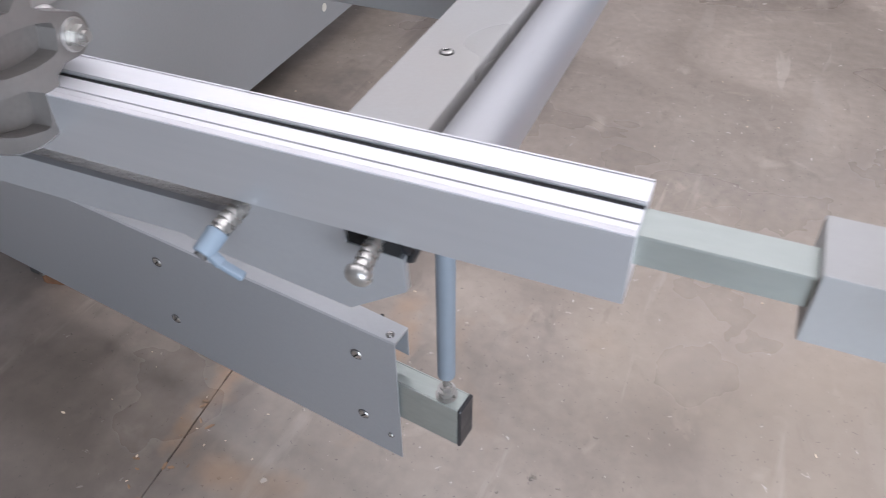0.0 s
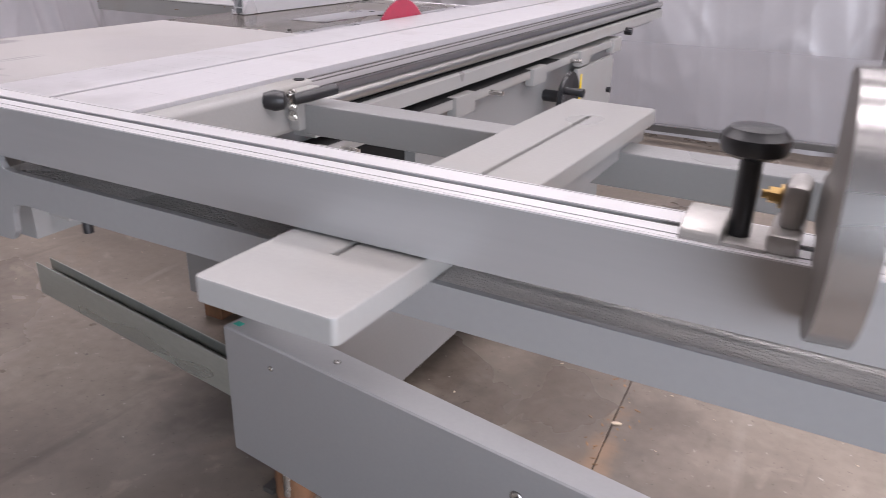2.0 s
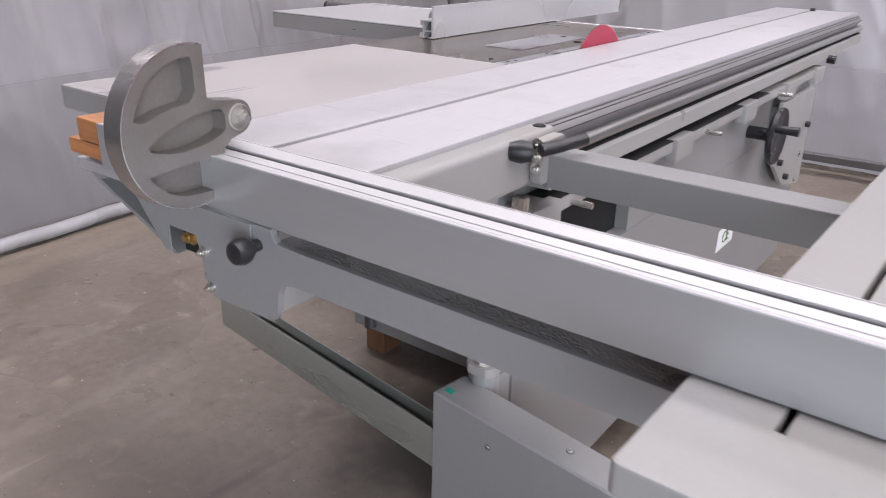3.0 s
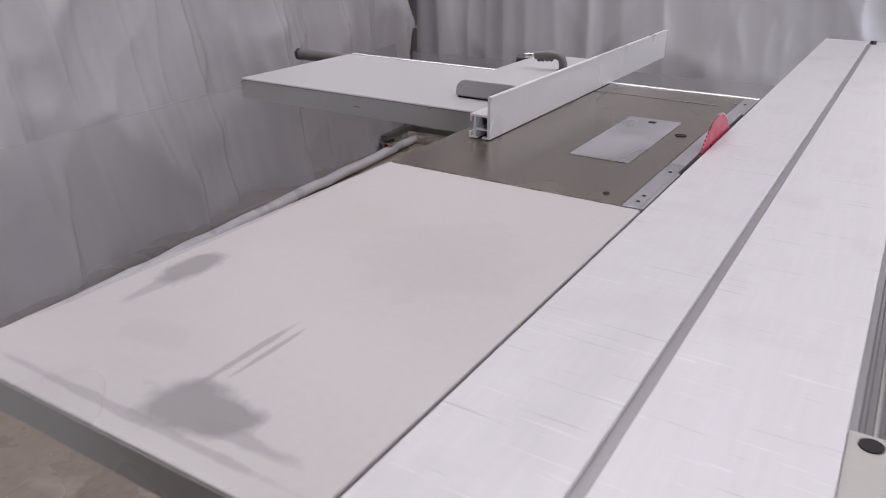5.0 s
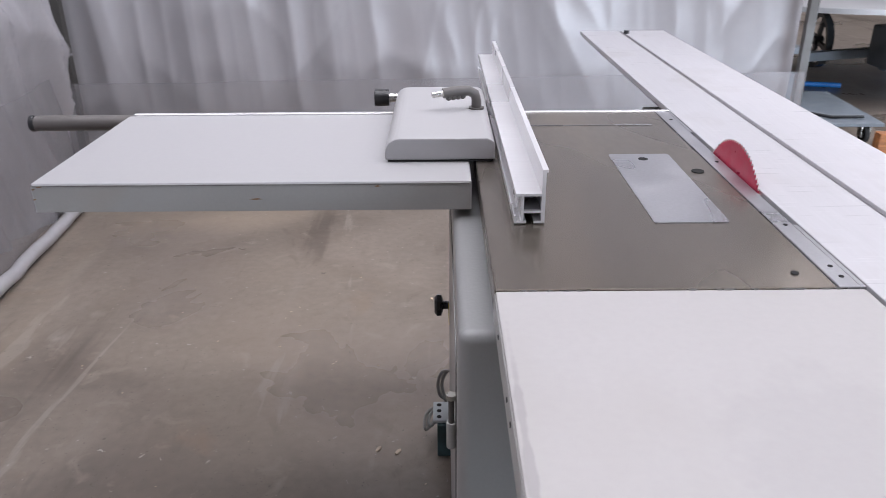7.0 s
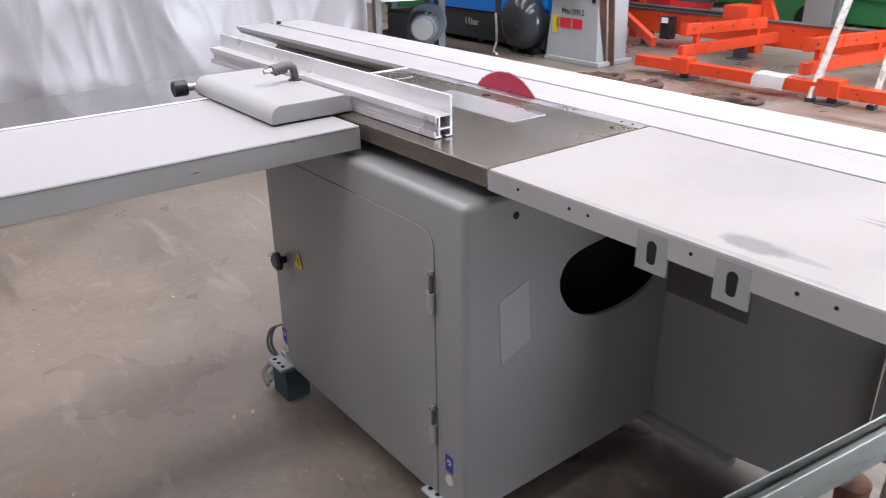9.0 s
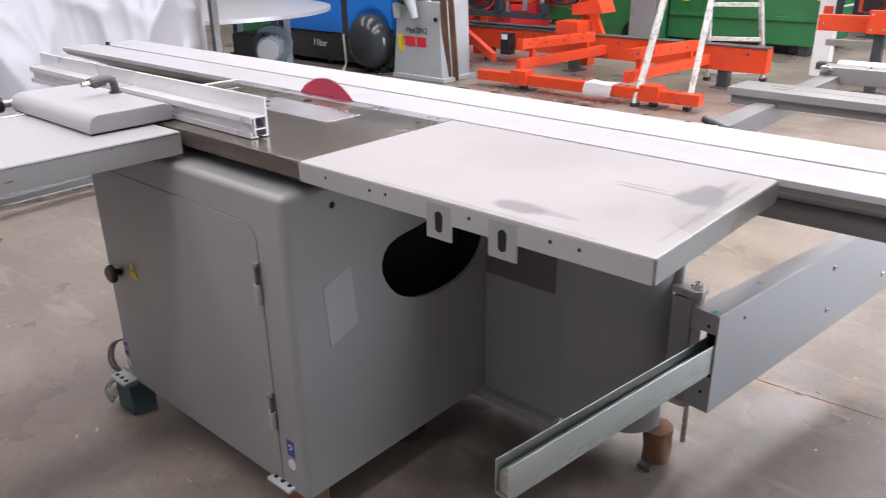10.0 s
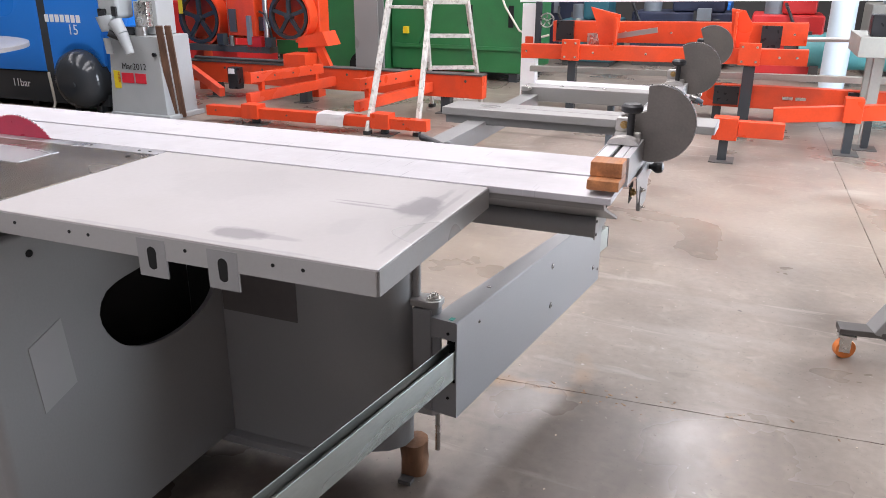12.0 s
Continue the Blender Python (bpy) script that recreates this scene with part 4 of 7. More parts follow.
            part("tooth", B(0.0055, 0.0085, cy + R * c - 0.0016, cy + R * c + 0.0016, cz + R * q - 0.0018, cz + R * q + 0.0014), STEEL, bo)

    # extension table, folded steel with a rim
    ex = bmesh.new()
    x0, x1, y0, y1 = -0.446, 0.0075, -0.752, -0.001
    box(ex, x0, x1, y0, y1, T - 0.006, T + 0.0006, 0.0045)
    et = part("extension_table", ex, STAINED, s, "stained off-white steel extension table")
    for b in ((x0, x0 + 0.004, y0 + 0.002, y1), (x0 + 0.004, x1, y0, y0 + 0.004), (x1 - 0.004, x1, y0 + 0.004, y1)):
        part("flange", B(*b, T - 0.040, T - 0.0062), STAINED, et)
    part("table_edge", B(x0 - 0.0008, x0 + 0.0, y0 + 0.003, y1 - 0.002, T - 0.040, T - 0.003), PAINT_LIGHT, et)
    part("table_edge", B(x0 + 0.003, x1, y0 - 0.0008, y0, T - 0.040, T - 0.003), PAINT_LIGHT, et)
    for ya, yb in ((-0.338, -0.392), (-0.470, -0.524)):
        yc = (ya + yb) / 2
        bk = bmesh.new()
        ho = [(yc + 0.009 * math.cos(radians(a)), (0.851 if a > 180 else 0.871) + 0.009 * math.sin(radians(a))) for a in range(0, 360, 30)]
        rect = []
        for a in range(0, 360, 30):
            dy, dz = math.cos(radians(a)), math.sin(radians(a))
            k = min((abs(ya - yb) / 2) / max(abs(dy), 1e-6), 0.031 / max(abs(dz), 1e-6))
            rect.append((yc + dy * k, 0.861 + dz * k))
        for i in (30, 150, 210, 330):
            k = i // 30
            rect[k] = (yc + math.copysign(abs(ya - yb) / 2, math.cos(radians(i))), 0.861 + math.copysign(0.031, math.sin(radians(i))))
        vs = [[bk.verts.new((xx, p[0], p[1])) for p in ring] for ring in (rect, ho) for xx in (x0 - 0.0014, x0 + 0.0022)]
        for i in range(12):
            j = (i + 1) % 12
            bk.faces.new((vs[0][i], vs[0][j], vs[2][j], vs[2][i]))
            bk.faces.new((vs[2][i], vs[2][j], vs[3][j], vs[3][i]))
            bk.faces.new((vs[0][j], vs[0][i], vs[1][i], vs[1][j]))
            bk.faces.new((vs[1][j], vs[1][i], vs[3][i], vs[3][j]))
        bmesh.ops.recalc_face_normals(bk, faces=bk.faces[:])
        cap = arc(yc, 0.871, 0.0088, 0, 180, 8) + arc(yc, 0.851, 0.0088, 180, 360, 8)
        # black sheet in the oblong hole paints its shade
        part("slot_shade", prism(bmesh.new(), cap, "x", x0 - 0.0013, x0 - 0.0010), DARK, et)
        part("bracket", bk, PAINT, et, "grey lug with an oblong hole")
    for yy in (-0.08, -0.20, -0.24, -0.43, -0.585, -0.635):
        part("rivet_hole", cyl(bmesh.new(), (x0 - 0.0016, yy, 0.882), (x0 - 0.0007, yy, 0.882), 0.0030, seg=10), DARK, et)

    rnd = random.Random(31)
    for k in range(16):
        xx = rnd.uniform(x0 + 0.03, x1 - 0.03)
        w = rnd.uniform(0.003, 0.012)
        part("paint_chip", prism(bmesh.new(), [(xx - w, y1 + 0.0002), (xx - w * 0.3, y1 - rnd.uniform(0.002, 0.005)), (xx + w * 0.5, y1 - rnd.uniform(0.001, 0.004)), (xx + w, y1 + 0.0002)], "z", T - 0.001, T + 0.0009), DARKSTEEL, et)
    # white side table for wide boards
    rx0, rx1, ry0, ry1 = -1.213, -0.458, 0.408, 0.868
    rt = bmesh.new()
    box(rt, rx0, rx1, ry0, ry1, T - 0.006, T, 0.003)
    rto = part("side_table", rt, LAMINATE, s, "white painted steel side table")
    for b in ((rx0, rx1, ry0, ry0 + 0.004), (rx0, rx0 + 0.004, ry0 + 0.004, ry1), (rx1 - 0.004, rx1, ry0 + 0.004, ry1)):
        part("flange", B(*b, T - 0.052, T - 0.0062), LAMINATE, rto)
    part("edge_line", B(rx0 + 0.004, rx1 - 0.004, ry0 - 0.0013, ry0 - 0.0007, T - 0.0052, T - 0.0042), GREYPL, rto, "thin dark line under the top edge")
    for xx, ln, zz in ((rx0 + 0.004, 0.004, T - 0.010), (rx0 + 0.014, 0.005, T - 0.006), (rx0 + 0.003, 0.003, T - 0.028), (-0.83, 0.012, T - 0.030), (-0.62, 0.006, T - 0.008)):
        part("paint_chip", prism(bmesh.new(), [(xx - ln, zz), (xx - ln * 0.2, zz - 0.0016), (xx + ln, zz - 0.0004), (xx + ln * 0.3, zz + 0.0016)], "y", ry0 - 0.0014, ry0 - 0.0009), RUSTY, rto)
    part("table_edge", B(rx0 + 0.002, rx1 - 0.002, ry0 - 0.0008, ry0, T - 0.052, T - 0.003), PAINT_LIGHT, rto)
    part("back_lip", B(rx0 + 0.01, rx1, ry1 + 0.001, ry1 + 0.014, T - 0.03, T + 0.003, 0.001, 1), ALU_X, rto)
    gr = cyl(bmesh.new(), (-1.452, 0.918, 0.872), (-0.05, 0.918, 0.872), 0.018, seg=24)
    go = part("guide_bar", gr, GREYPL, s, "dark round fence guide bar")
    part("end_cap", cyl(bmesh.new(), (-1.465, 0.918, 0.872), (-1.452, 0.918, 0.872), 0.0195, seg=24, bevel=0.003), BLACK, go)
    return s


LAY = Matrix.Rotation(0.021, 4, "Z")
panel_saw()


def rip_fence():
    f = thing("rip_fence", (-0.4, 0.7, T), "aluminium rip fence with cast grey carriage on the table", "saw fence")
    y0, y1 = 0.21, 1.345
    # hollow extrusion with a tall thin upright
    sec = [(-0.404, 0.002), (-0.386, 0.002), (-0.386, 0.0055), (-0.390, 0.0055), (-0.390, 0.018), (-0.3645, 0.018), (-0.3645, 0.0055), (-0.375, 0.0055), (-0.375, 0.002), (-0.359, 0.002),
           (-0.359, 0.080), (-0.356, 0.080), (-0.356, 0.084), (-0.3645, 0.084), (-0.3645, 0.048), (-0.402, 0.048), (-0.402, 0.034), (-0.399, 0.034), (-0.399, 0.044), (-0.394, 0.044), (-0.394, 0.0301),
           (-0.390, 0.0301), (-0.390, 0.044), (-0.3647, 0.044), (-0.3647, 0.021), (-0.390, 0.021), (-0.390, 0.0299), (-0.394, 0.0299), (-0.394, 0.0055), (-0.401, 0.0055), (-0.401, 0.014), (-0.404, 0.014)]
    pr = prism(bmesh.new(), [(p[0], T + p[1]) for p in sec], "y", y0, y1)
    part("fence_profile", pr, ALU_X, f, "hollow aluminium extrusion with tall upright")
    bx = bmesh.new()
    # carriage casting, rounded sides
    sec = arc(-0.585, 0.917, 0.028, 180, 90, 6) + [(-0.425, 0.945), (-0.412, 0.938), (-0.410, 0.904), (-0.613, 0.904)]
    prism(bx, sec, "y", 0.512, 0.945, 0.004)
    c = part("carriage", bx, LAMINATE, f, "pale grey rounded cast carriage")
    part("glide_pad", B(-0.608, -0.415, 0.515, 0.94, T + 0.0005, 0.9035), RUBBER, c)
    part("clamp_rod", cyl(bmesh.new(), (-0.63, 0.955, 0.918), (-0.60, 0.955, 0.918), 0.010), STEEL, f)
    part("end_knob", cyl(bmesh.new(), (-0.665, 0.955, 0.918), (-0.63, 0.955, 0.918), 0.020, seg=12, bevel=0.003), BLACK, f, "black ribbed end knob")
    hd = bmesh.new()
    y = 0.735
    along(hd, [(-0.436, y, 0.944), (-0.436, y, 0.962), (-0.440, y - 0.002, 0.976), (-0.452, y - 0.006, 0.983), (-0.475, y - 0.012, 0.984), (-0.505, y - 0.02, 0.981)], 0.0105, 12)
    for k in range(4):
        t = 0.2 + 0.2 * k
        p = Vector((-0.455, y - 0.007, 0.974)).lerp(Vector((-0.503, y - 0.02, 0.971)), t)
        tt = bmesh.new()
        bmesh.ops.create_icosphere(tt, subdivisions=2, radius=0.0068)
        merge(hd, tt, Matrix.Translation(p))
    h = part("handle", hd, GREYPL, f, "dark brown grip handle")
    part("handle_rod", cyl(bmesh.new(), (-0.50, y - 0.019, 0.9815), (-0.528, y - 0.026, 0.979), 0.006), STEEL, h)
    part("handle_base", cyl(bmesh.new(), (-0.436, y, 0.944), (-0.436, y, 0.948), 0.016), GREYPL, h)


rip_fence()


def sliding_table():
    s = thing("sliding_table", (0.16, 0.6, 0.8), "long brushed aluminium sliding table on its rail", "sliding table")
    y0, y1 = -0.976, 2.087
    top = bmesh.new()
    box(top, 0.003, 0.1425, y0, y1, T - 0.012, T + 0.001, 0.0008, 1)
    box(top, 0.1555, 0.313, y0, y1, T - 0.012, T + 0.001, 0.0008, 1)
    part("table_plate", top, ALU, s, "scuffed brushed aluminium top plate")
    part("t_slot", B(0.1425, 0.1555, y0 + 0.002, y1 - 0.002, T - 0.014, T - 0.0055), EDGE, s, "dull grey slot along the table")
    # west side: wall set back under the plate, a ledge and a rounded lower rail
    part("slanted_cover", prism(bmesh.new(), [(0.006, T - 0.0122), (0.018, 0.874), (0.160, 0.8175), (0.168, 0.813), (0.174, 0.815), (0.164, 0.8215), (0.03, 0.8745), (0.03, T - 0.0122)], "y", -0.964, y1 - 0.004), PAINT, s)
    prof = [(0.197, T - 0.0122), (0.197, 0.8135), (0.180, 0.8120), (0.1690, 0.8055), (0.1635, 0.796), (0.1630, 0.784), (0.1660, 0.774), (0.174, 0.7665), (0.186, 0.7650), (0.30, 0.7650), (0.300, T - 0.0122)]
    part("side_profile", prism(bmesh.new(), prof, "y", -0.921, y1 - 0.004), PAINT, s)
    cap = part("rail_end_cap", B(0.162, 0.199, -0.924, -0.9215, 0.7655, 0.8125, 0.001, 1), PAINT_LIGHT, s, "pale end cap with two screws")
    for zz in (0.775, 0.803):
        part("screw", cyl(bmesh.new(), (0.170, -0.9242, zz), (0.170, -0.9262, zz), 0.0032, seg=12), DARKSTEEL, cap)
    bc = bmesh.new()
    along(bc, [(0.150, -0.968, T - 0.014), (0.158, -0.959, 0.868), (0.165, -0.949, 0.850), (0.176, -0.939, 0.834), (0.186, -0.929, 0.826)], 0.0022, 8)
    part("cable", bc, BLACK, s, "thin black cable under the table end")
    # east side: stepped extrusion, round guide rail, grooves
    e = bmesh.new()
    prism(e, [(0.3005, T - 0.0122), (0.313, T - 0.0122), (0.320, T - 0.010), (0.332, T - 0.022), (0.334, T - 0.030), (0.326, T - 0.034), (0.326, T - 0.040), (0.3005, T - 0.040)], "y", -0.41, y1)
    prism(e, [(0.3005, T - 0.0405), (0.322, T - 0.0405), (0.322, T - 0.050), (0.3005, T - 0.050)], "y", -0.41, y1 - 0.002)
    part("edge_profile", e, EDGE, s, "grooved grey edge extrusion")
    # dark strips put the shade of the slide's grooves and gaps into colour
    for gx, gz in ((0.3215, T - 0.0112), (0.3262, T - 0.0160), (0.3335, T - 0.0262)):
        part("groove", B(gx - 0.0009, gx + 0.0009, -0.408, y1 - 0.002, gz - 0.0010, gz + 0.0008), DARKSTEEL, s)
    part("rail_gap_shade", B(0.3265, 0.3405, -0.41, y1 - 0.004, 0.8255, 0.8275), DARK, s)
    part("guide_rail", cyl(bmesh.new(), (0.334, -0.41, T - 0.056), (0.334, y1 - 0.003, T - 0.056), 0.0115, seg=24), RAIL, s, "bright round guide rail")
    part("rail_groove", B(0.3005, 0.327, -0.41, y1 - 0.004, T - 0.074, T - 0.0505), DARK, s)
    # black strip on the flange paints the shaded gap under the beam
    part("flange_gap_shade", B(0.301, 0.354, -0.40, 0.80, 0.7712, 0.7722), DARK, s, "black strip standing in for the shaded gap above the flange")
    part("lower_beam", prism(bmesh.new(), [(0.3005, 0.825), (0.338, 0.825), (0.346, 0.819), (0.348, 0.79), (0.30, 0.79), (0.3005, 0.80)], "y", -0.41, y1 - 0.006), PAINT_LIGHT, s)
    part("lock_knob", cyl(bmesh.new(), (0.345, 1.52, 0.785), (0.372, 1.52, 0.785), 0.014, seg=12), BLACK, s)
    part("lock_pin", cyl(bmesh.new(), (0.16, 2.02, T + 0.001), (0.16, 2.02, T + 0.012), 0.010), BLACK, s)
    # folded grey cover at the south end that carries the outrigger
    cv = bmesh.new()
    prism(cv, [(0.314, T - 0.006), (0.340, T - 0.006)] + arc(0.340, T - 0.016, 0.010, 90, 0, 4) + [(0.352, 0.825), (0.346, 0.815), (0.314, 0.815)], "y", -0.90, -0.412)
    co = part("end_cover", cv, PAINT_LIGHT, s, "folded grey sheet cover")
    part("cover_hole", cyl(bmesh.new(), (0.332, -0.428, T - 0.0062), (0.332, -0.428, T - 0.0045), 0.010, seg=16), DARK, co)
    part("lower_lip", prism(bmesh.new(), [(0.3005, 0.814), (0.343, 0.814), (0.338, 0.79), (0.3005, 0.79)], "y", -0.90, -0.55), PAINT_LIGHT, co)
    part("stop_lug", B(0.335, 0.356, -0.50, -0.485, 0.775, 0.80), STEEL, co)


LAY = Matrix.Translation((0.009, 0, 0)) @ Matrix.Rotation(0.021, 4, "Z")
sliding_table()


def outrigger():
    o = thing("outrigger_table", (0.9, -0.6, 0.84), "grey steel outrigger frame with support plates and roller", "outrigger table")
    # tube that joins slide, middle plate and outer beam
    part("cross_tube", B(0.372, 1.362, -0.432, -0.373, 0.797, 0.849, 0.004), PAINT, o)
    cl = bmesh.new()
    box(cl, 0.353, 0.375, -0.448, -0.385, 0.805, 0.872, 0.004)
    clo = part("clamp_block", cl, PAINT_LIGHT, o)
    for zz in (0.866, 0.848, 0.83):
        part("bolt", hexbolt(bmesh.new(), (0.364, -0.448, zz), (0, -1, 0), 0.006, 0.006), STEEL, clo)
    lv = lathe(bmesh.new(), [(0.006, -0.002), (0.014, 0.0), (0.017, 0.015), (0.013, 0.032), (0.006, 0.036)], Matrix.Translation((0.372, -0.478, 0.862)) @ pose(0, 0, 0, 90, 0, -55), 18)
    along(lv, [(0.379, -0.463, 0.862), (0.395, -0.435, 0.866), (0.409, -0.405, 0.871), (0.414, -0.396, 0.873)], 0.0095, 12)
    part("clamp_lever", lv, BLACK, o, "black ratchet clamp lever")
    # middle plate with a long slot, upper surface slightly crowned
    m = bmesh.new()
    xa, xb, ya, yb = 0.786, 0.918, -1.066, -0.296
    square = Matrix.Translation((0.852, -0.40, 0)) @ Matrix.Rotation(-0.024, 4, "Z") @ Matrix.Translation((-0.852, 0.40, 0))
    slot = [(0.848, -0.978), (0.853, -0.978), (0.853, -0.398), (0.848, -0.398)]
    pierced(m, rounded(xa, xb, ya, yb, 0.006), [slot], "z", 0.863, 0.884)
    top = [e for e in m.edges if all(v.co.z > 0.8839 for v in e.verts) and len(e.link_faces) == 2 and e.calc_face_angle(0) > 1]
    bmesh.ops.bevel(m, geom=top, offset=0.003, segments=2, affect="EDGES", profile=0.5)
    m.transform(square)
    mo = part("support_plate", m, PAINT_LIGHT, o, "pale grey slotted support plate")
    part("slot_floor", moved(B(0.847, 0.854, -0.978, -0.398, 0.8635, 0.866), square), DARK, mo)
    part("plate_lip", B(xa + 0.010, xb - 0.010, ya + 0.19, yb - 0.01, 0.838, 0.863), PAINT, mo)
    # outer beam with roller
    ob_ = part("outer_beam", B(1.357, 1.437, -0.885, -0.368, 0.825, 0.876, 0.005), PAINT_LIGHT, o)
    for yy in (-0.658, -0.506):
        screw(ob_, (1.397, yy, 0.8765), "z", 0.0075)
    ro = part("roller", cyl(bmesh.new(), (1.473, -0.87, 0.853), (1.473, -0.392, 0.853), 0.032, seg=32, bevel=0.002), ROLL, o, "smooth bright aluminium roller")
    part("axle", cyl(bmesh.new(), (1.473, -0.885, 0.853), (1.473, -0.375, 0.853), 0.006), STEEL, ro)
    part("axle_plate", B(1.437, 1.478, -0.377, -0.371, 0.836, 0.87, 0.002, 1), STEEL, o)
    ln = B(1.335, 1.356, -0.40, -0.375, 0.862, 0.88, 0.002, 1)
    lo = part("stop_block", ln, STEEL, o)
    part("bolt", hexbolt(bmesh.new(), (1.345, -0.40, 0.871), (0, -1, 0), 0.006, 0.005), STEEL, lo)
    # south rail: thin bar that widens into plates at both ends
    pl = [(0.2537, 0.8775), (0.3715, 0.8775), (0.3730, 0.871), (0.378, 0.865), (0.390, 0.8635), (1.315, 0.8635), (1.330, 0.868), (1.337, 0.8855), (1.428, 0.8855), (1.430, 0.868), (1.477, 0.866),
          (1.479, 0.833), (1.429, 0.797), (1.305, 0.817), (1.275, 0.8265), (0.402, 0.8265), (0.384, 0.823), (0.378, 0.812), (0.376, 0.790), (0.368, 0.779), (0.278, 0.777), (0.270, 0.785), (0.262, 0.821), (0.256, 0.838)]
    ry = -0.937
    swing = Matrix.Translation((1.455, ry, 0)) @ Matrix.Rotation(0.016, 4, "Z") @ Matrix.Translation((-1.455, -ry, 0)) @ Matrix.Translation((0.87, 0, 0.84)) @ Matrix.Rotation(0.0153, 4, "Y") @ Matrix.Translation((-0.87, 0, -0.84))
    sr = part("south_rail", moved(prism(bmesh.new(), pl, "y", ry, ry + 0.008, 0.001), swing), SILVER, o, "cut grey steel rail plate")
    part("rail_top", moved(B(0.370, 1.320, ry + 0.0082, ry + 0.050, 0.8275, 0.8625), swing), KNURL, sr, "ribbed bare metal strip on top of the rail")
    part("inner_wall", moved(B(0.36, 1.33, ry + 0.051, ry + 0.055, 0.83, 0.8780), swing), PAINT, sr)
    for xx, zz in ((0.267, 0.826), (0.275, 0.788)):
        part("bolt", moved(hexbolt(bmesh.new(), (xx, ry, zz), (0, -1, 0), 0.004, 0.003), swing), STEEL, sr)
    kn = lathe(bmesh.new(), [(0.005, 0), (0.008, 0.005), (0.0125, 0.011), (0.0135, 0.018), (0.011, 0.025), (0.005, 0.028)], Matrix.Translation((0.3537, ry - 0.005, 0.8575)) @ pose(0, 0, 0, 90, 0, 0), 14)
    cyl(kn, (0.3537, ry, 0.8575), (0.3537, ry - 0.010, 0.8575), 0.006)
    part("clamp_knob", moved(kn, swing), BLACK, sr, "black lobed clamp knob")
    part("rubber_foot", moved(cyl(bmesh.new(), (0.485, ry + 0.012, 0.810), (0.485, ry + 0.012, 0.8274), 0.0055, seg=12), swing), BLACK, sr)
    # sheet that closes the slide's end, with an opening beside its pointed foot
    es = part("end_sheet", moved(prism(bmesh.new(), [(0.149, 0.8765), (0.205, 0.8125), (0.2135, 0.8125), (0.2135, 0.8435), (0.344, 0.8435), (0.346, 0.8765)], "y", ry - 0.0026, ry - 0.0006), swing), SILVER, sr, "grey sheet with a pointed foot")
    part("end_opening", moved(B(0.2137, 0.2535, ry + 0.016, ry + 0.018, 0.809, 0.846), swing), DARK, es, "dark opening with a brass bolt inside")
    part("bolt", moved(hexbolt(bmesh.new(), (0.229, ry + 0.016, 0.829), (0, -1, 0), 0.007, 0.006), swing), BRASS, es)
    # hinge lever and end bolt
    near = Matrix.Translation((0.004, -0.033, 0.013))
    lv = cyl(bmesh.new(), (1.343, -0.908, 0.861), (1.339, -0.938, 0.855), 0.0065, seg=14)
    for k in range(4):
        q = Vector((1.343, -0.910, 0.861)).lerp(Vector((1.339, -0.936, 0.855)), 0.12 + 0.24 * k)
        cyl(lv, q, q + Vector((-0.0005, -0.0035, -0.0007)), 0.0080, seg=16)
    lvo = part("lever_stud", moved(lv, near), ZINC, o, "zinc stud with stacked washers")
    h = cyl(bmesh.new(), (1.339, -0.937, 0.855), (1.335, -0.956, 0.8455), 0.0088, 0.0082, seg=18, bevel=0.0015)
    beam(h, (1.3375, -0.952, 0.847), (1.350, -0.954, 0.839), 0.009, 0.0065, 0.002)
    beam(h, (1.3485, -0.954, 0.840), (1.366, -0.952, 0.830), 0.008, 0.0055, 0.002)
    part("clamp_lever", moved(h, near), LEVER, lvo, "pale blue grey plastic clamp lever")
    part("screw", moved(cyl(bmesh.new(), (1.3351, -0.9557, 0.8456), (1.3345, -0.9580, 0.8444), 0.0052, seg=12), near), DARKSTEEL, lvo)
    bl = cyl(bmesh.new(), (1.455, -0.905, 0.862), (1.455, -0.934, 0.853), 0.006, seg=14)
    for k in range(4):
        q = Vector((1.455, -0.911, 0.860)).lerp(Vector((1.455, -0.933, 0.853)), 0.1 + 0.25 * k)
        cyl(bl, q, q + Vector((0, -0.003, -0.001)), 0.0074, seg=16)
    lathe(bl, [(0.0100, 0.0), (0.0105, 0.003), (0.0090, 0.0065), (0.0062, 0.0084), (0.0028, 0.0092)], Matrix.Translation((1.455, -0.935, 0.852)) @ pose(0, 0, 0, 106, 0, 0), 22)
    part("end_bolt", moved(bl, near), ZINC, o, "shiny domed bolt with washers")
    # black fill paints the dark recess in the plate's notch
    part("notch_shade", B(1.432, 1.474, ry + 0.001, ry + 0.006, 0.852, 0.8795), DARK, sr, "black fill standing in for the plate notch's shade")
    lp = bmesh.new()
    along(lp, [(1.474, -0.905, 0.876), (1.486, -0.908, 0.878), (1.496, -0.910, 0.870), (1.499, -0.910, 0.856), (1.494, -0.908, 0.843), (1.484, -0.906, 0.838)], 0.0028, 8)
    part("rubber_loop", moved(lp, Matrix.Translation((-0.012, -0.022, 0.010))), BLACK, o, "black rubber loop")
    part("rubber_stop", cyl(bmesh.new(), (1.472, -0.920, 0.862), (1.482, -0.920, 0.862), 0.012), BLACK, o)


LAY = Matrix.Translation((0.0094, -0.0374, 0.0165)) @ Matrix.Rotation(0.021, 4, "Z")
outrigger()


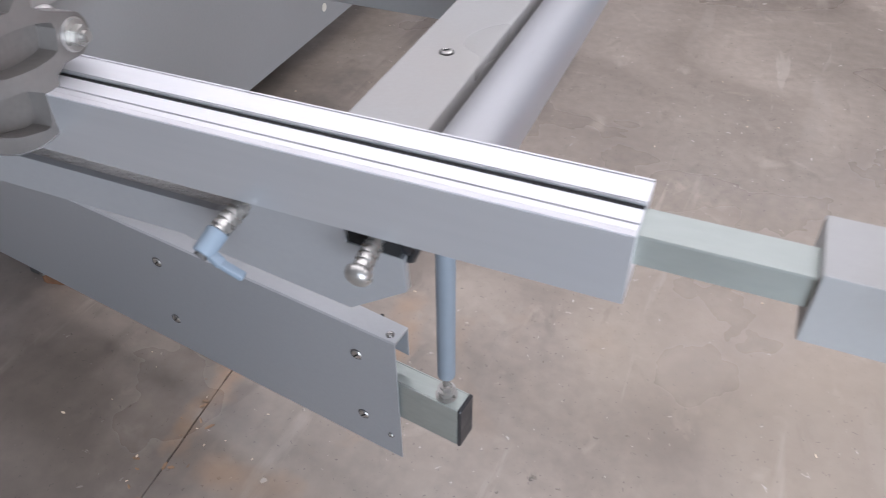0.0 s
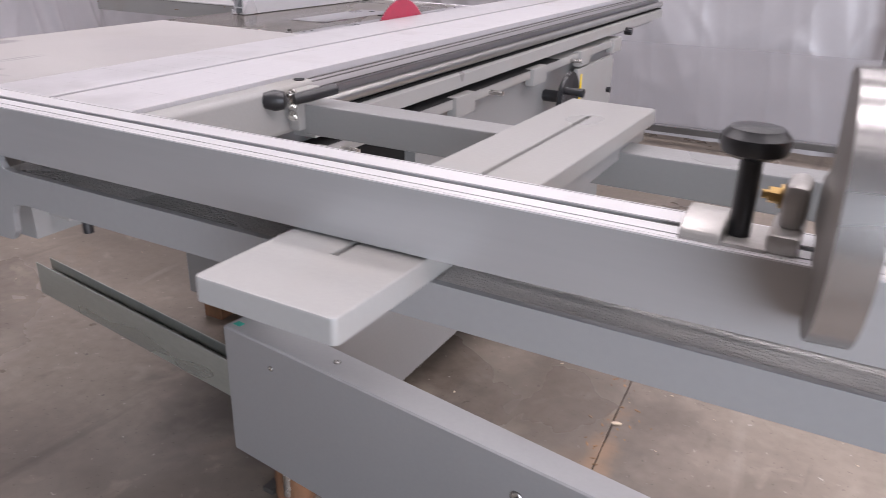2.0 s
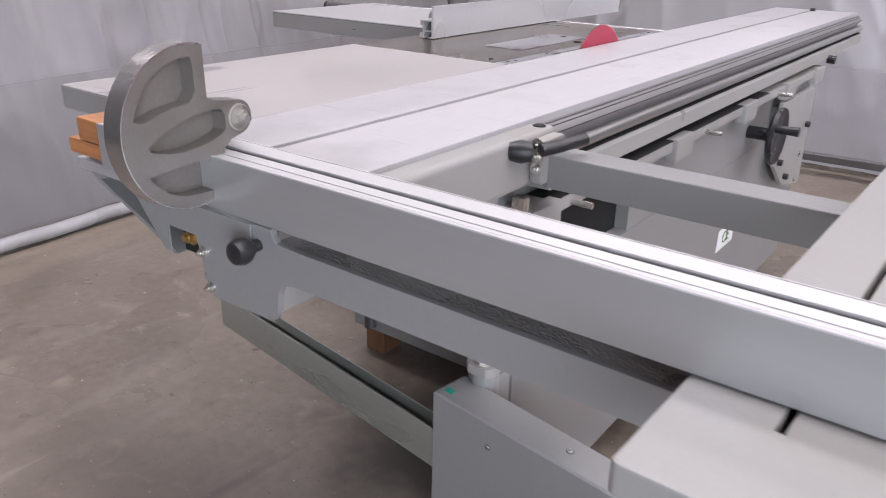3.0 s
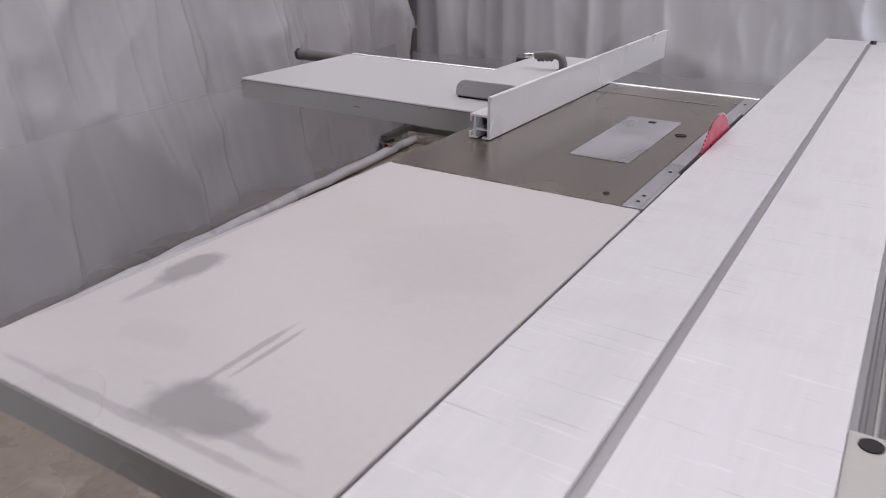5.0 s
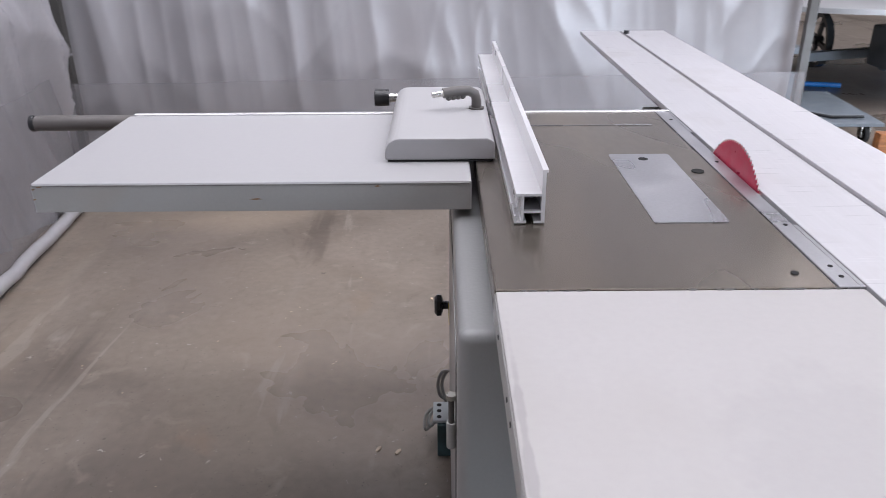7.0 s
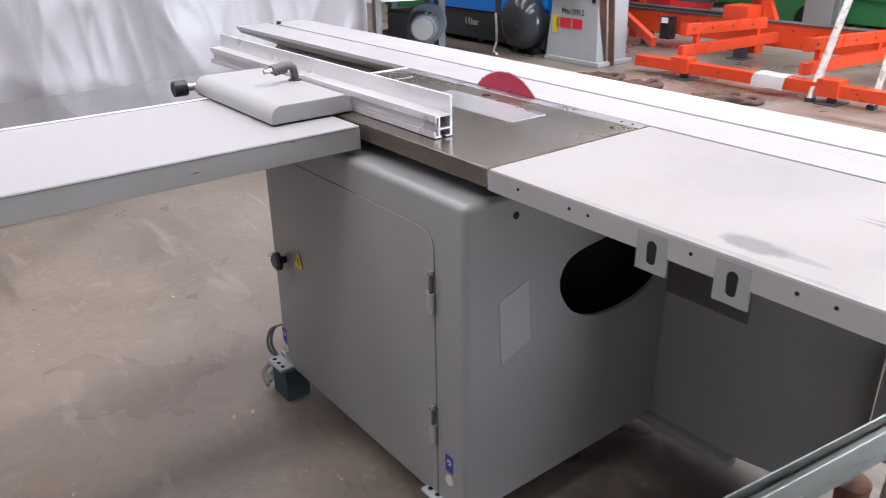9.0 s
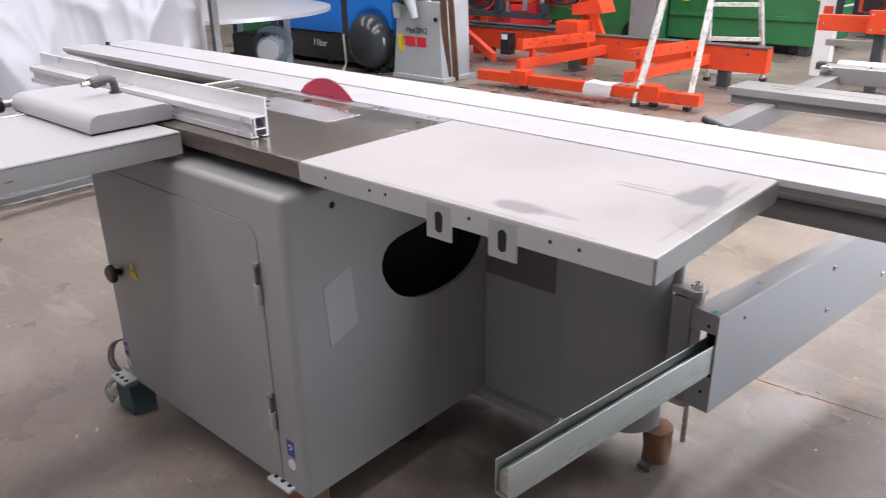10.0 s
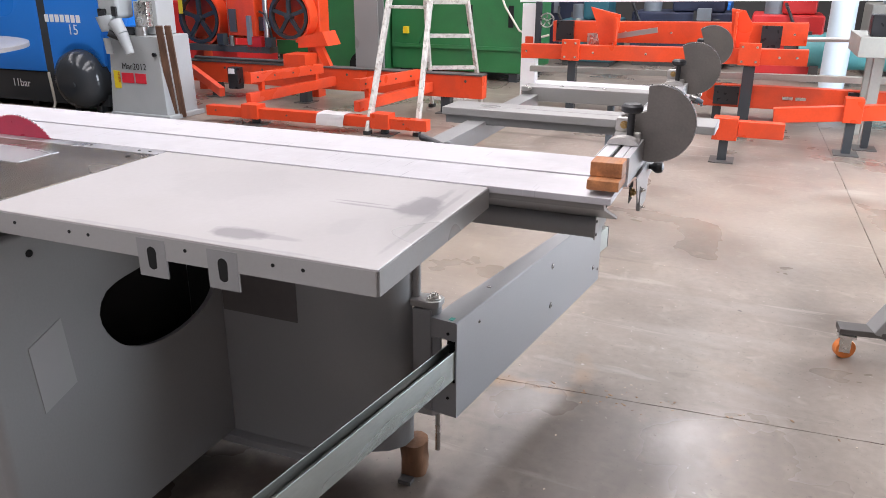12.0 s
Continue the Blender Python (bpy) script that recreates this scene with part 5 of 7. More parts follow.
def crosscut_fence():
    f = thing("crosscut_fence", (0.85, -0.938, T), "long aluminium crosscut fence with twin top slots", "saw fence")
    x0, x1, ya, yb, z0, z1 = 0.087, 1.637, -0.952, -0.890, 0.8862, 0.9412
    sec = [(ya, z0), (yb, z0), (yb, z1 - 0.001)]
    for s1, s0, dp in ((0.0605, 0.0588, 0.005), (0.0368, 0.0352, 0.004), (0.0348, 0.0280, 0.014), (0.0142, 0.0122, 0.005), (0.0064, 0.0058, 0.0012)):
        sec += [(ya + s1, z1 - 0.001), (ya + s1, z1 - dp), (ya + s0, z1 - dp), (ya + s0, z1 - 0.001)]
    sec += [(ya, z1)]
    part("fence_profile", prism(bmesh.new(), sec, "x", x0, x1), ALU_X, f)
    # black strip near the slot's mouth paints the shade inside it
    part("slot_shade", B(x0 + 0.001, x1 - 0.001, ya + 0.0282, ya + 0.0346, z1 - 0.0139, z1 - 0.003), DARK, f, "black strip standing in for the top slot's shade")
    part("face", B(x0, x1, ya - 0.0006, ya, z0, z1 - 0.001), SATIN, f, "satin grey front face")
    # telescopic extension with its end profile
    part("extension_bar", B(1.60, 1.80, -0.942, -0.912, 0.911, 0.934, 0.001, 1), DULL, f, "thin telescopic extension bar")
    e = B(1.738, 1.93, ya + 0.004, yb, z0 + 0.004, z1 + 0.0015, 0.0015, 2)
    part("end_profile", e, PAINT_LIGHT, f, "pale end profile on the extension")
    wb = part("wooden_end_block", B(0.037, 0.086, -0.949, -0.892, 0.9135, 0.9405, 0.002), WOOD, f, "stepped orange brown wooden block")
    part("block_step", B(0.012, 0.086, -0.949, -0.892, 0.8945, 0.913, 0.002), WOOD, wb)


crosscut_fence()


def flip_stop(x, side=1, tilt=0.0):
    """A half-moon cast flip stop on the fence, with clamp block and star knob. The moon's plain side faces west; tilt lifts it about its pivot."""
    f = thing("flip_stop", (x, -0.936, 0.941), "cast aluminium half-moon flip stop with black knob", "flip stop", "flip stops on the fence")
    by, bz, r = -0.914, 0.972, 0.077
    cy = by - 0.058
    turn = Matrix.Translation((x, by, bz)) @ Matrix.Rotation(0.09, 4, "Z") @ Matrix.Rotation(radians(-tilt), 4, "X") @ Matrix.Translation((-x, -by, -bz))
    xa, xb, xc = x - 0.007, x - 0.003, x + 0.0145

    def lies(pts):
        return [(cy + u, bz + w) for u, w in pts]

    def swung(bm):
        bm.transform(turn)
        return bm

    end = [(0.0365, -0.028), (0.046, -0.020)] + arc(0.058, 0, 0.0172, -75, 75, 10) + [(0.042, 0.0190), (0.030, 0.021), (0.0203, 0.0245)]
    edge = lies(arc(0, 0, r, 75, 298, 48) + end)
    moon = part("half_moon", swung(prism(bmesh.new(), edge, "x", xa, xb)), MOON, f, "half-moon casting, plain on one side")
    pockets = [arc(0, 0, r - 0.012, 84, 166, 12) + [(-0.052, 0.013), (-0.030, 0.0205), (0.0075, 0.0240)],
               [(-0.056, -0.012), (-0.030, 0.003), (-0.003, 0.0105), (0.022, 0.0130), (0.040, 0.0112), (0.041, -0.0085), (0.034, -0.0135), (0.0136, -0.0190), (-0.020, -0.0215)],
               arc(0, 0, r - 0.012, 213, 268, 10) + [(0.022, -0.066), (0.0245, -0.058), (0.020, -0.0320)]]
    part("rib_frame", swung(pierced(bmesh.new(), edge, [lies(smooth_loop(p, 1)) for p in pockets], "x", xb - 0.0002, xc)), RIM, moon, "cast ribs and rim round three pockets")
    band = arc(0, 0, r + 0.0007, 78, 292, 48) + arc(0, 0, r - 0.0006, 292, 78, 48)
    part("outer_band", swung(prism(bmesh.new(), lies(band), "x", xa - 0.0004, xc + 0.0003)), POLISH, moon, "bright machined band round the outer edge")
    part("boss", swung(cyl(bmesh.new(), (xc - 0.002, by, bz), (xc + 0.0015, by, bz), 0.0135, seg=24)), ALU_CAST, moon)
    part("pivot_bolt", swung(hexbolt(bmesh.new(), (xc + 0.0012, by, bz), (1, 0, 0), 0.0085, 0.006)), ZINC, f)

    def X(q):
        return x + side * q

    def bx(bm, a0, a1, *r, **k):
        return box(bm, min(X(a0), X(a1)), max(X(a0), X(a1)), *r, **k)

    b = bmesh.new()
    prism(b, [(-0.951, 0.9416), (-0.951, 0.9450)] + [(-0.9215 - 0.0285 * math.cos(radians(a)), 0.9450 + 0.0125 * math.sin(radians(a))) for a in range(10, 180, 10)] + [(-0.892, 0.9450), (-0.892, 0.9416)], "x", min(X(-0.085), X(-0.058)), max(X(-0.085), X(-0.058)), 0.0015)
    bx(b, -0.058, -0.030, -0.950, -0.904, 0.9420, 0.947, bevel=0.002)
    bx(b, -0.032, -0.0125 if side > 0 else -0.016, -0.948, -0.896, 0.9420, 0.957, bevel=0.004)
    bx(b, -0.028, -0.0125 if side > 0 else -0.016, -0.934, -0.896, 0.955, 0.986, bevel=0.006)
    part("clamp_body", b, ALU_CAST, f)
    part("pivot_nut", hexbolt(bmesh.new(), (X(-0.029), -0.914, 0.972), (-side, 0, 0), 0.0055, 0.007), BRASS, f, "brass pivot nut")
    k = bmesh.new()
    kx = X(-0.050)
    cyl(k, (kx, -0.930, 0.945), (kx, -0.930, 1.004), 0.0072, seg=16)
    lathe(k, [(0.0070, 0.0), (0.0150, 0.001), (0.0200, 0.004), (0.0215, 0.009), (0.0210, 0.014), (0.0175, 0.0175), (0.0165, 0.0190), (0.010, 0.0200), (0.0, 0.0202)], Matrix.Translation((kx, -0.930, 0.999)), 32)
    part("clamp_knob", k, BLACK, f, "broad black ribbed knob on a stem")
    return f


flip_stop(0.272)
LAY = LAY @ Matrix.Translation((0, 0.006, -0.004))
flip_stop(1.174, 1, 16)
LAY = LAY @ Matrix.Translation((0, -0.006, 0.004))
flip_stop(1.85, -1, 22)


def swing_arm():
    a = thing("swing_arm", (0.30, -0.52, 0.2), "grey box section swing arm with telescopic tube", "support arm")
    # local run: along the arm from the pivot, turned a little clockwise
    ang = math.atan2(-0.114, 1)
    M = Matrix.Translation((0.284, -0.584, 0)) @ Matrix.Rotation(ang, 4, "Z")
    L = 1.081
    w, z0, z1, t = 0.047, 0.208, 0.473, 0.003

    def P(bm):
        bm.transform(M)
        return bm

    sec = [(0, z0), (0, z1 - 0.0025), (0.0025, z1), (w, z1), (w, z0 + 0.21), (w - t, z0 + 0.21), (w - t, z1 - 0.004), (t, z1 - 0.004), (t, z0)]
    def narrow(bm):
        for v in bm.verts:
            v.co.y *= 1.55 - 0.80 * v.co.x / L
        return bm

    part("arm_box", P(narrow(prism(bmesh.new(), sec, "x", 0, L))), SILVER, a, "folded grey sheet steel box")
    part("bottom_flange", P(narrow(B(0, L - 0.04, t, w, z0, z0 + t))), SILVER, a)
    # pivot end walls, with a window for the tube between them
    part("end_wall", P(narrow(B(0, 0.004, t, w - t, 0.422, z1 - 0.0042))), SILVER, a)
    part("end_wall", P(narrow(B(0, 0.004, t, w - t, z0 + t, 0.305))), SILVER, a)
    part("end_wall", P(B(0, 0.004, 0.047, 0.068, 0.306, 0.421)), SILVER, a)
    # black sheets across the arm paint its unlit inside
    part("hollow_shade", P(B(0.03, 0.034, t, w - t, z0 + t, z1 - 0.005)), DARK, a, "black sheet standing in for the shade inside the arm")
    part("hollow_shade", P(B(L - 0.05, L - 0.046, t, w - t, z0 + t, z1 - 0.005)), DARK, a)
    for sx, sz in ((0.617, 0.415), (0.617, 0.282), (1.014, 0.415), (1.014, 0.276)):
        q = M @ Vector((sx, 0, sz))
        screw(a, q, "-y", 0.010)
    for sx, sy in ((0.245, 0.036), (L - 0.014, 0.012)):
        screw(a, M @ Vector((sx, sy, z1 + 0.0002)), "z", 0.006)
    screw(a, M @ Vector((L - 0.018, -0.0002, 0.255)), "-y", 0.005)
    screw(a, M @ Vector((0.12, -0.0002, 0.43)), "-y", 0.005)
    part("paint_mark", P(B(0.008, 0.024, 0.016, 0.028, z1 + 0.0002, z1 + 0.0012)), TEALDOT, a, "teal green marker dot")
    for sz in (0.44, 0.26):
        part("screw", P(cyl(bmesh.new(), (-0.0005, 0.024, sz), (-0.0025, 0.024, sz), 0.004, seg=10)), DARK, a)
    # telescopic tube: open channel to the west, closed end with a black cap to the east
    tb = bmesh.new()
    ta, te, y0, y1, tz0, tz1 = -0.687, 1.176, 0.005, 0.041, 0.318, 0.396
    dz = 0.010
    sh = Matrix.Identity(4)
    sh[2][0] = -dz / 0.9
    box(tb, ta, te, y0, y0 + 0.003, tz0, tz1, 0.0008, 1)
    box(tb, ta, te, y1 - 0.003, y1, tz0, tz1, 0.0008, 1)
    box(tb, ta, te, y0 + 0.003, y1 - 0.003, tz0, tz0 + 0.003)
    box(tb, 0.5, te, y0 + 0.003, y1 - 0.003, tz1 - 0.003, tz1)
    tb.transform(sh)
    to = part("telescopic_tube", P(tb), DULL, a, "greenish bare steel telescopic tube")
    dk = B(ta + 0.004, 0.49, y0 + 0.0035, y1 - 0.0035, tz0 + 0.004, tz1 - 0.022, 0.008)
    dk.transform(sh)
    part("channel_filling", P(dk), GREASY, to, "greasy steel bar inside the channel")
    cap = B(te, te + 0.006, y0 - 0.001, y1 + 0.001, tz0 - 0.001, tz1 + 0.001, 0.002, 1)
    cap.transform(sh)
    part("end_cap", P(cap), BLACK, to, "black plastic end cap")
    rz = tz1 - dz / 0.9 * 1.13
    bx = M @ Vector((1.149, 0.023, 0))
    n = hexbolt(bmesh.new(), (bx.x, bx.y, rz), (0, 0, 1), 0.011, 0.009)
    cyl(n, (bx.x, bx.y, rz + 0.01), (bx.x, bx.y, rz + 0.045), 0.0055, seg=12)
    hexbolt(n, (bx.x, bx.y, rz + 0.012), (0, 0, 1), 0.009, 0.006)
    part("threaded_stud", n, ZINC, a, "yellowish threaded stud with nuts")
    part("support_rod", cyl(bmesh.new(), (bx.x, bx.y, rz + 0.043), (bx.x, bx.y, 0.8405), 0.0125, seg=20, bevel=0.002), GREYBLUE, a, "vertical grey blue support rod")
    # pivot: vertical pin with top and bottom brackets on a mount bolted to the trunk
    px, py = 0.326, -0.500
    pv = cyl(bmesh.new(), (px, py, 0.208), (px, py, 0.492), 0.024, seg=24)
    part("pivot_sleeve", pv, PAINT, a)
    part("pivot_mount", B(0.300, 0.348, -0.508, -0.456, 0.205, 0.486, 0.003), PAINT, a)
    for zz in (0.492, 0.188):
        br = prism(bmesh.new(), [(px - 0.030, py + 0.05), (px + 0.022, py + 0.05), (px + 0.026, py - 0.012), (px + 0.018, py - 0.026), (px - 0.018, py - 0.026), (px - 0.030, py - 0.012)], "z", zz, zz + 0.018, 0.003)
        bo = part("pivot_bracket", br, PAINT_LIGHT, a)
        part("bolt", hexbolt(bmesh.new(), (px, py - 0.005, zz + 0.018), (0, 0, 1), 0.012, 0.008), STEEL, bo)
    part("pivot_post", cyl(bmesh.new(), (px, py + 0.045, 0.51), (px, py + 0.045, 0.745), 0.013), PAINT_LIGHT, a)
    part("adjusting_stud", cyl(bmesh.new(), (px + 0.012, py - 0.01, 0.06), (px + 0.012, py - 0.01, 0.188), 0.007), STEEL, a)


LAY = Matrix.Identity(4)
swing_arm()


def timber_leg():
    l = thing("timber_prop", (0.31, -0.455, 0), "rough brown round timber prop under the saw", "wooden prop")
    bm = bmesh.new()
    rnd = random.Random(2)
    t = bmesh.new()
    seg = 18
    rings = []
    for j in range(6):
        z = 0.095 * j / 5
        rings.append([t.verts.new((0.31 + (0.042 + rnd.uniform(-0.004, 0.004)) * math.cos(2 * math.pi * k / seg), -0.455 + (0.036 + rnd.uniform(-0.004, 0.004)) * math.sin(2 * math.pi * k / seg), z)) for k in range(seg)])
    for r0, r1 in zip(rings, rings[1:]):
        for k in range(seg):
            t.faces.new((r0[k], r0[(k + 1) % seg], r1[(k + 1) % seg], r1[k]))
    t.faces.new(rings[0][::-1])
    t.faces.new(rings[-1])
    merge(bm, t)
    part("log", bm, WOOD_OLD, l)
    part("steel_foot", B(0.235, 0.262, -0.475, -0.44, 0.0, 0.012), DARKSTEEL, l)


timber_leg()


# ---- the hall beyond: machines and clutter ----
LAY = Matrix.Translation((0.0227, -0.0287, 0)) @ Matrix.Rotation(0.0231, 4, "Z") @ Matrix.Scale(1.044, 4)


def ngon_wheel(bm, c, r, w, spokes, axis="x"):
    """A spoked wheel with rim and hub, its axle along x."""
    cx, cy, cz = c
    prism(bm, arc(cy, cz, r, 0, 360, 40) + arc(cy, cz, r * 0.86, 360, 0, 40), "x", cx - w / 2, cx + w / 2)
    for k in range(spokes):
        a = 2 * math.pi * k / spokes + 0.3
        beam(bm, (cx, cy + 0.02 * math.cos(a), cz + 0.02 * math.sin(a)), (cx, cy + r * 0.88 * math.cos(a), cz + r * 0.88 * math.sin(a)), w * 0.5, r * 0.16)
    cyl(bm, (cx - w * 0.7, cy, cz), (cx + w * 0.7, cy, cz), r * 0.16)
    return bm


def compressor():
    c = thing("compressor", (4.4, 5.0, 0), "blue screw compressor on a charcoal air tank", "compressor")
    x0, x1 = 4.0, 4.85
    top = 1.55
    # right blue panel with an arch cut out over the tank
    ar = arc(4.53, 0.30, 0.315, 0, 180, 20)
    pts = [(4.255, top), (4.255, 0.42)] + [p for p in ar if 4.255 < p[0] < 4.86 and p[1] > 0.36] + [(4.875, 0.34), (4.875, top)]
    fp = part("front_panel", prism(bmesh.new(), pts, "x", x0, x0 + 0.03), BLUE, c, "bright blue front panel with arch")
    part("front_panel", B(x0, x0 + 0.03, 4.975, 6.05, 0.34, top, 0.004, 1), BLUE, c, "wide bright blue panel")
    part("pillar", B(x0 + 0.005, x0 + 0.05, 4.878, 4.972, 0.30, top), CHARCOAL, c)
    part("pillar", B(x0 + 0.005, x0 + 0.05, 6.053, 6.15, 0.30, top), CHARCOAL, c)
    part("canopy", B(x0 + 0.051, x1, 4.27, 6.14, 0.36, top, 0.01), BLUE, c)
    part("base_frame", B(x0 + 0.03, x1, 4.30, 6.1, 0.05, 0.335, 0.01), CHARCOAL, c)
    tk = lathe(bmesh.new(), [(0.0, 0.0), (0.10, 0.012), (0.19, 0.045), (0.245, 0.10), (0.265, 0.17), (0.265, 0.9)][1:], Matrix.Translation((3.80, 4.53, 0.295)) @ pose(0, 0, 0, 0, 90, 0), 40)
    tank = part("air_tank", tk, CHARCOAL, c, "glossy charcoal domed tank end")
    part("drain_plug", cyl(bmesh.new(), (3.815, 4.47, 0.27), (3.80, 4.47, 0.27), 0.028), CHARCOAL, tank)
    for yy in (4.40, 4.66):
        part("foot", B(4.0, 4.1, yy - 0.03, yy + 0.03, 0.0, 0.06), CHARCOAL, c)
    for yy in (5.3, 6.0):
        part("foot", B(4.1, 4.7, yy - 0.04, yy + 0.04, 0.0, 0.05), CHARCOAL, c)
    # the maker's name stays as plain bars; the model number and pressure are lettered
    for k in range(7):
        part("name_bar", B(x0 - 0.003, x0 - 0.0005, 4.845 - k * 0.062, 4.89 - k * 0.062, 0.785, 0.85), WHITE, fp)
    R = pose(0, 0, 0, 90, 0, -90)
    lettering("model_number", "15", 0.125, Matrix.Translation((x0 - 0.003, 4.572, 0.721)) @ R, WHITE, fp)
    lettering("pressure_rating", "11bar", 0.10, Matrix.Translation((x0 + 0.027, 5.36, 0.215)) @ R, WHITE, c)
    cb = bmesh.new()
    along(cb, [(3.985, 4.94, 0.34), (3.97, 4.91, 0.2), (3.96, 4.89, 0.06), (3.90, 4.86, 0.012), (3.78, 4.74, 0.012), (3.70, 4.60, 0.014)], 0.012, 8)
    part("cable", cb, CREAM, c, "white cable down to the floor")


compressor()


def grinder():
    g = thing("blade_grinder", (4.1, 3.85, 0), "pale grey blade grinding machine on a cabinet base", "grinding machine")
    b = bmesh.new()
    t = bmesh.new()
    prism(t, [(3.58, 0.03), (4.20, 0.03), (4.12, 0.70), (3.60, 0.70)], "x", 3.95, 4.35, 0.01)
    merge(b, t)
    part("cabinet", b, PALE, g)
    part("plinth", B(3.92, 4.38, 3.53, 4.19, 0.0, 0.04, 0.005, 1), PALE, g)
    part("column", B(4.05, 4.28, 3.66, 3.86, 0.70, 1.5, 0.02), PALE, g)
    hd = B(3.86, 4.06, 3.90, 4.12, 0.84, 1.08, 0.035, 3)
    cyl(hd, (3.86, 4.03, 0.86), (3.86, 4.01, 0.74), 0.085, 0.065)
    cyl(hd, (3.85, 3.93, 0.82), (3.85, 3.87, 0.72), 0.06, 0.05)
    cyl(hd, (3.85, 3.87, 0.72), (3.85, 3.81, 0.56), 0.05, 0.035)
    cyl(hd, (3.88, 4.07, 0.68), (3.88, 4.06, 0.55), 0.035, 0.03)
    part("grinding_head", hd, PALE, g, "pale rounded grinding head")
    for bk in (B(3.84, 3.86, 4.02, 4.10, 0.80, 0.92, 0.004), cyl(bmesh.new(), (3.80, 3.97, 0.73), (3.86, 3.91, 0.69), 0.03), B(3.84, 3.86, 3.90, 3.95, 0.86, 0.94, 0.004)):
        part("clamp", bk, BLACK, g, "black clamp")
    part("slide_block", B(3.98, 4.20, 3.87, 4.02, 0.701, 0.77, 0.008), CHARCOAL, g)
    part("slide_block", B(3.98, 4.10, 3.70, 3.84, 0.771, 0.98, 0.008), STEEL, g)
    part("spindle", cyl(bmesh.new(), (4.0, 3.80, 0.70), (4.0, 3.80, 0.77), 0.05), RAIL, g)
    for a, b in ((3.765, 3.88), (3.90, 4.03), (4.05, 4.075)):
        part("name_mark", B(3.944, 3.948, a, b, 0.30, 0.385), REDINK, g, "red bar in place of the maker's name")
    lettering("date_mark", "Mar2012", 0.075, Matrix.Translation((3.944, 3.88, 0.44)) @ pose(0, 0, 0, 90, 0, -90), BLACK, g)
    part("warning_label", B(3.944, 3.948, 4.05, 4.12, 0.25, 0.40), YELLOW, g)
    part("knob", cyl(bmesh.new(), (3.95, 3.64, 0.55), (3.93, 3.64, 0.55), 0.018), BLACK, g)


grinder()


def round_table():
    t = thing("round_table", (2.48, 5.2, 0), "large round galvanised rotary table with motor below", "rotary table")
    part("disc", cyl(bmesh.new(), (2.48, 5.2, 0.655), (2.48, 5.2, 0.68), 1.2, seg=80), GALV, t, "worn round sheet metal top")
    part("rim", lathe(bmesh.new(), [(1.195, 0.0), (1.207, 0.0), (1.207, 0.03), (1.195, 0.03)], Matrix.Translation((2.48, 5.2, 0.648)), 80), GALV, t)
    for a in (-20, 70, 160, 250):
        x, y = 2.48 + 0.85 * math.cos(radians(a - 40)), 5.2 + 0.85 * math.sin(radians(a - 40))
        part("leg", beam(bmesh.new(), (x, y, 0), (x, y, 0.655), 0.07, 0.07), GREYBLUE, t)
    m = cyl(bmesh.new(), (2.42, 4.06, 0.42), (2.62, 4.28, 0.42), 0.105, seg=24, bevel=0.012)
    fins = []
    for k in range(18):
        a = 2 * math.pi * k / 18
        o = Vector((-0.74 * math.cos(a), 0.67 * math.cos(a), math.sin(a))) * 0.108
        fins.append(beam(bmesh.new(), Vector((2.45, 4.093, 0.42)) + o, Vector((2.60, 4.258, 0.42)) + o, 0.006, 0.014))
    cyl(m, (2.62, 4.28, 0.42), (2.70, 4.36, 0.42), 0.16)
    box(m, 2.40, 2.50, 4.10, 4.22, 0.28, 0.34, 0.01)
    mo = part("motor", m, GREYBLUE, t, "grey blue ribbed electric motor")
    for fin in fins:
        part("cooling_fin", fin, GREYBLUE, mo)
    part("fan_grille", cyl(bmesh.new(), (2.412, 4.051, 0.42), (2.42, 4.06, 0.42), 0.085, seg=24), GALV, mo)
    part("gearbox", B(2.55, 2.85, 4.45, 4.75, 0.22, 0.5, 0.02), GREYBLUE, t)
    part("stretcher", beam(bmesh.new(), (2.05, 4.6, 0.3), (3.2, 4.95, 0.3), 0.06, 0.06), GREYBLUE, t)
    w = bmesh.new()
    ngon_wheel(w, (2.3, 5.0, 0.35), 0.2, 0.05, 4)
    part("pulley", w, CHARCOAL, t)


round_table()


def valve_machine():
    v = thing("valve_rack", (5.6, 7.5, 0), "green rack with red handwheels behind the table", "machine")
    part("frame", B(5.4, 6.0, 6.3, 9.0, 0.0, 0.62, 0.01), GREEN, v)
    for k in range(6):
        y = 6.4 + 0.42 * k
        part("pipe", cyl(bmesh.new(), (5.5, y, 0.62), (5.5, y, 1.4), 0.05), GREEN, v)
        w = ngon_wheel(bmesh.new(), (5.36, y + 0.1, 0.78 + 0.12 * (k % 2)), 0.11, 0.03, 3)
        part("handwheel", w, RED, v, "red valve handwheel")
    part("rack_plate", B(5.85, 5.9, 6.2, 9.0, 0.6, 1.5), DARKSTEEL, v)


valve_machine()


def planks():
    for a, b, w in (((4.06, 3.60, 0.0), (3.93, 3.545, 0.79), 0.055), ((4.095, 3.535, 0.0), (3.97, 3.49, 0.79), 0.05)):
        t = thing("wooden_plank", a, "dark brown weathered plank standing against a machine", "plank", "planks by the grinder")
        part("board", beam(bmesh.new(), Vector(a) + Vector((0, 0, 0.012)), b, w, 0.03, 0.003), WOOD_DARK, t)


planks()


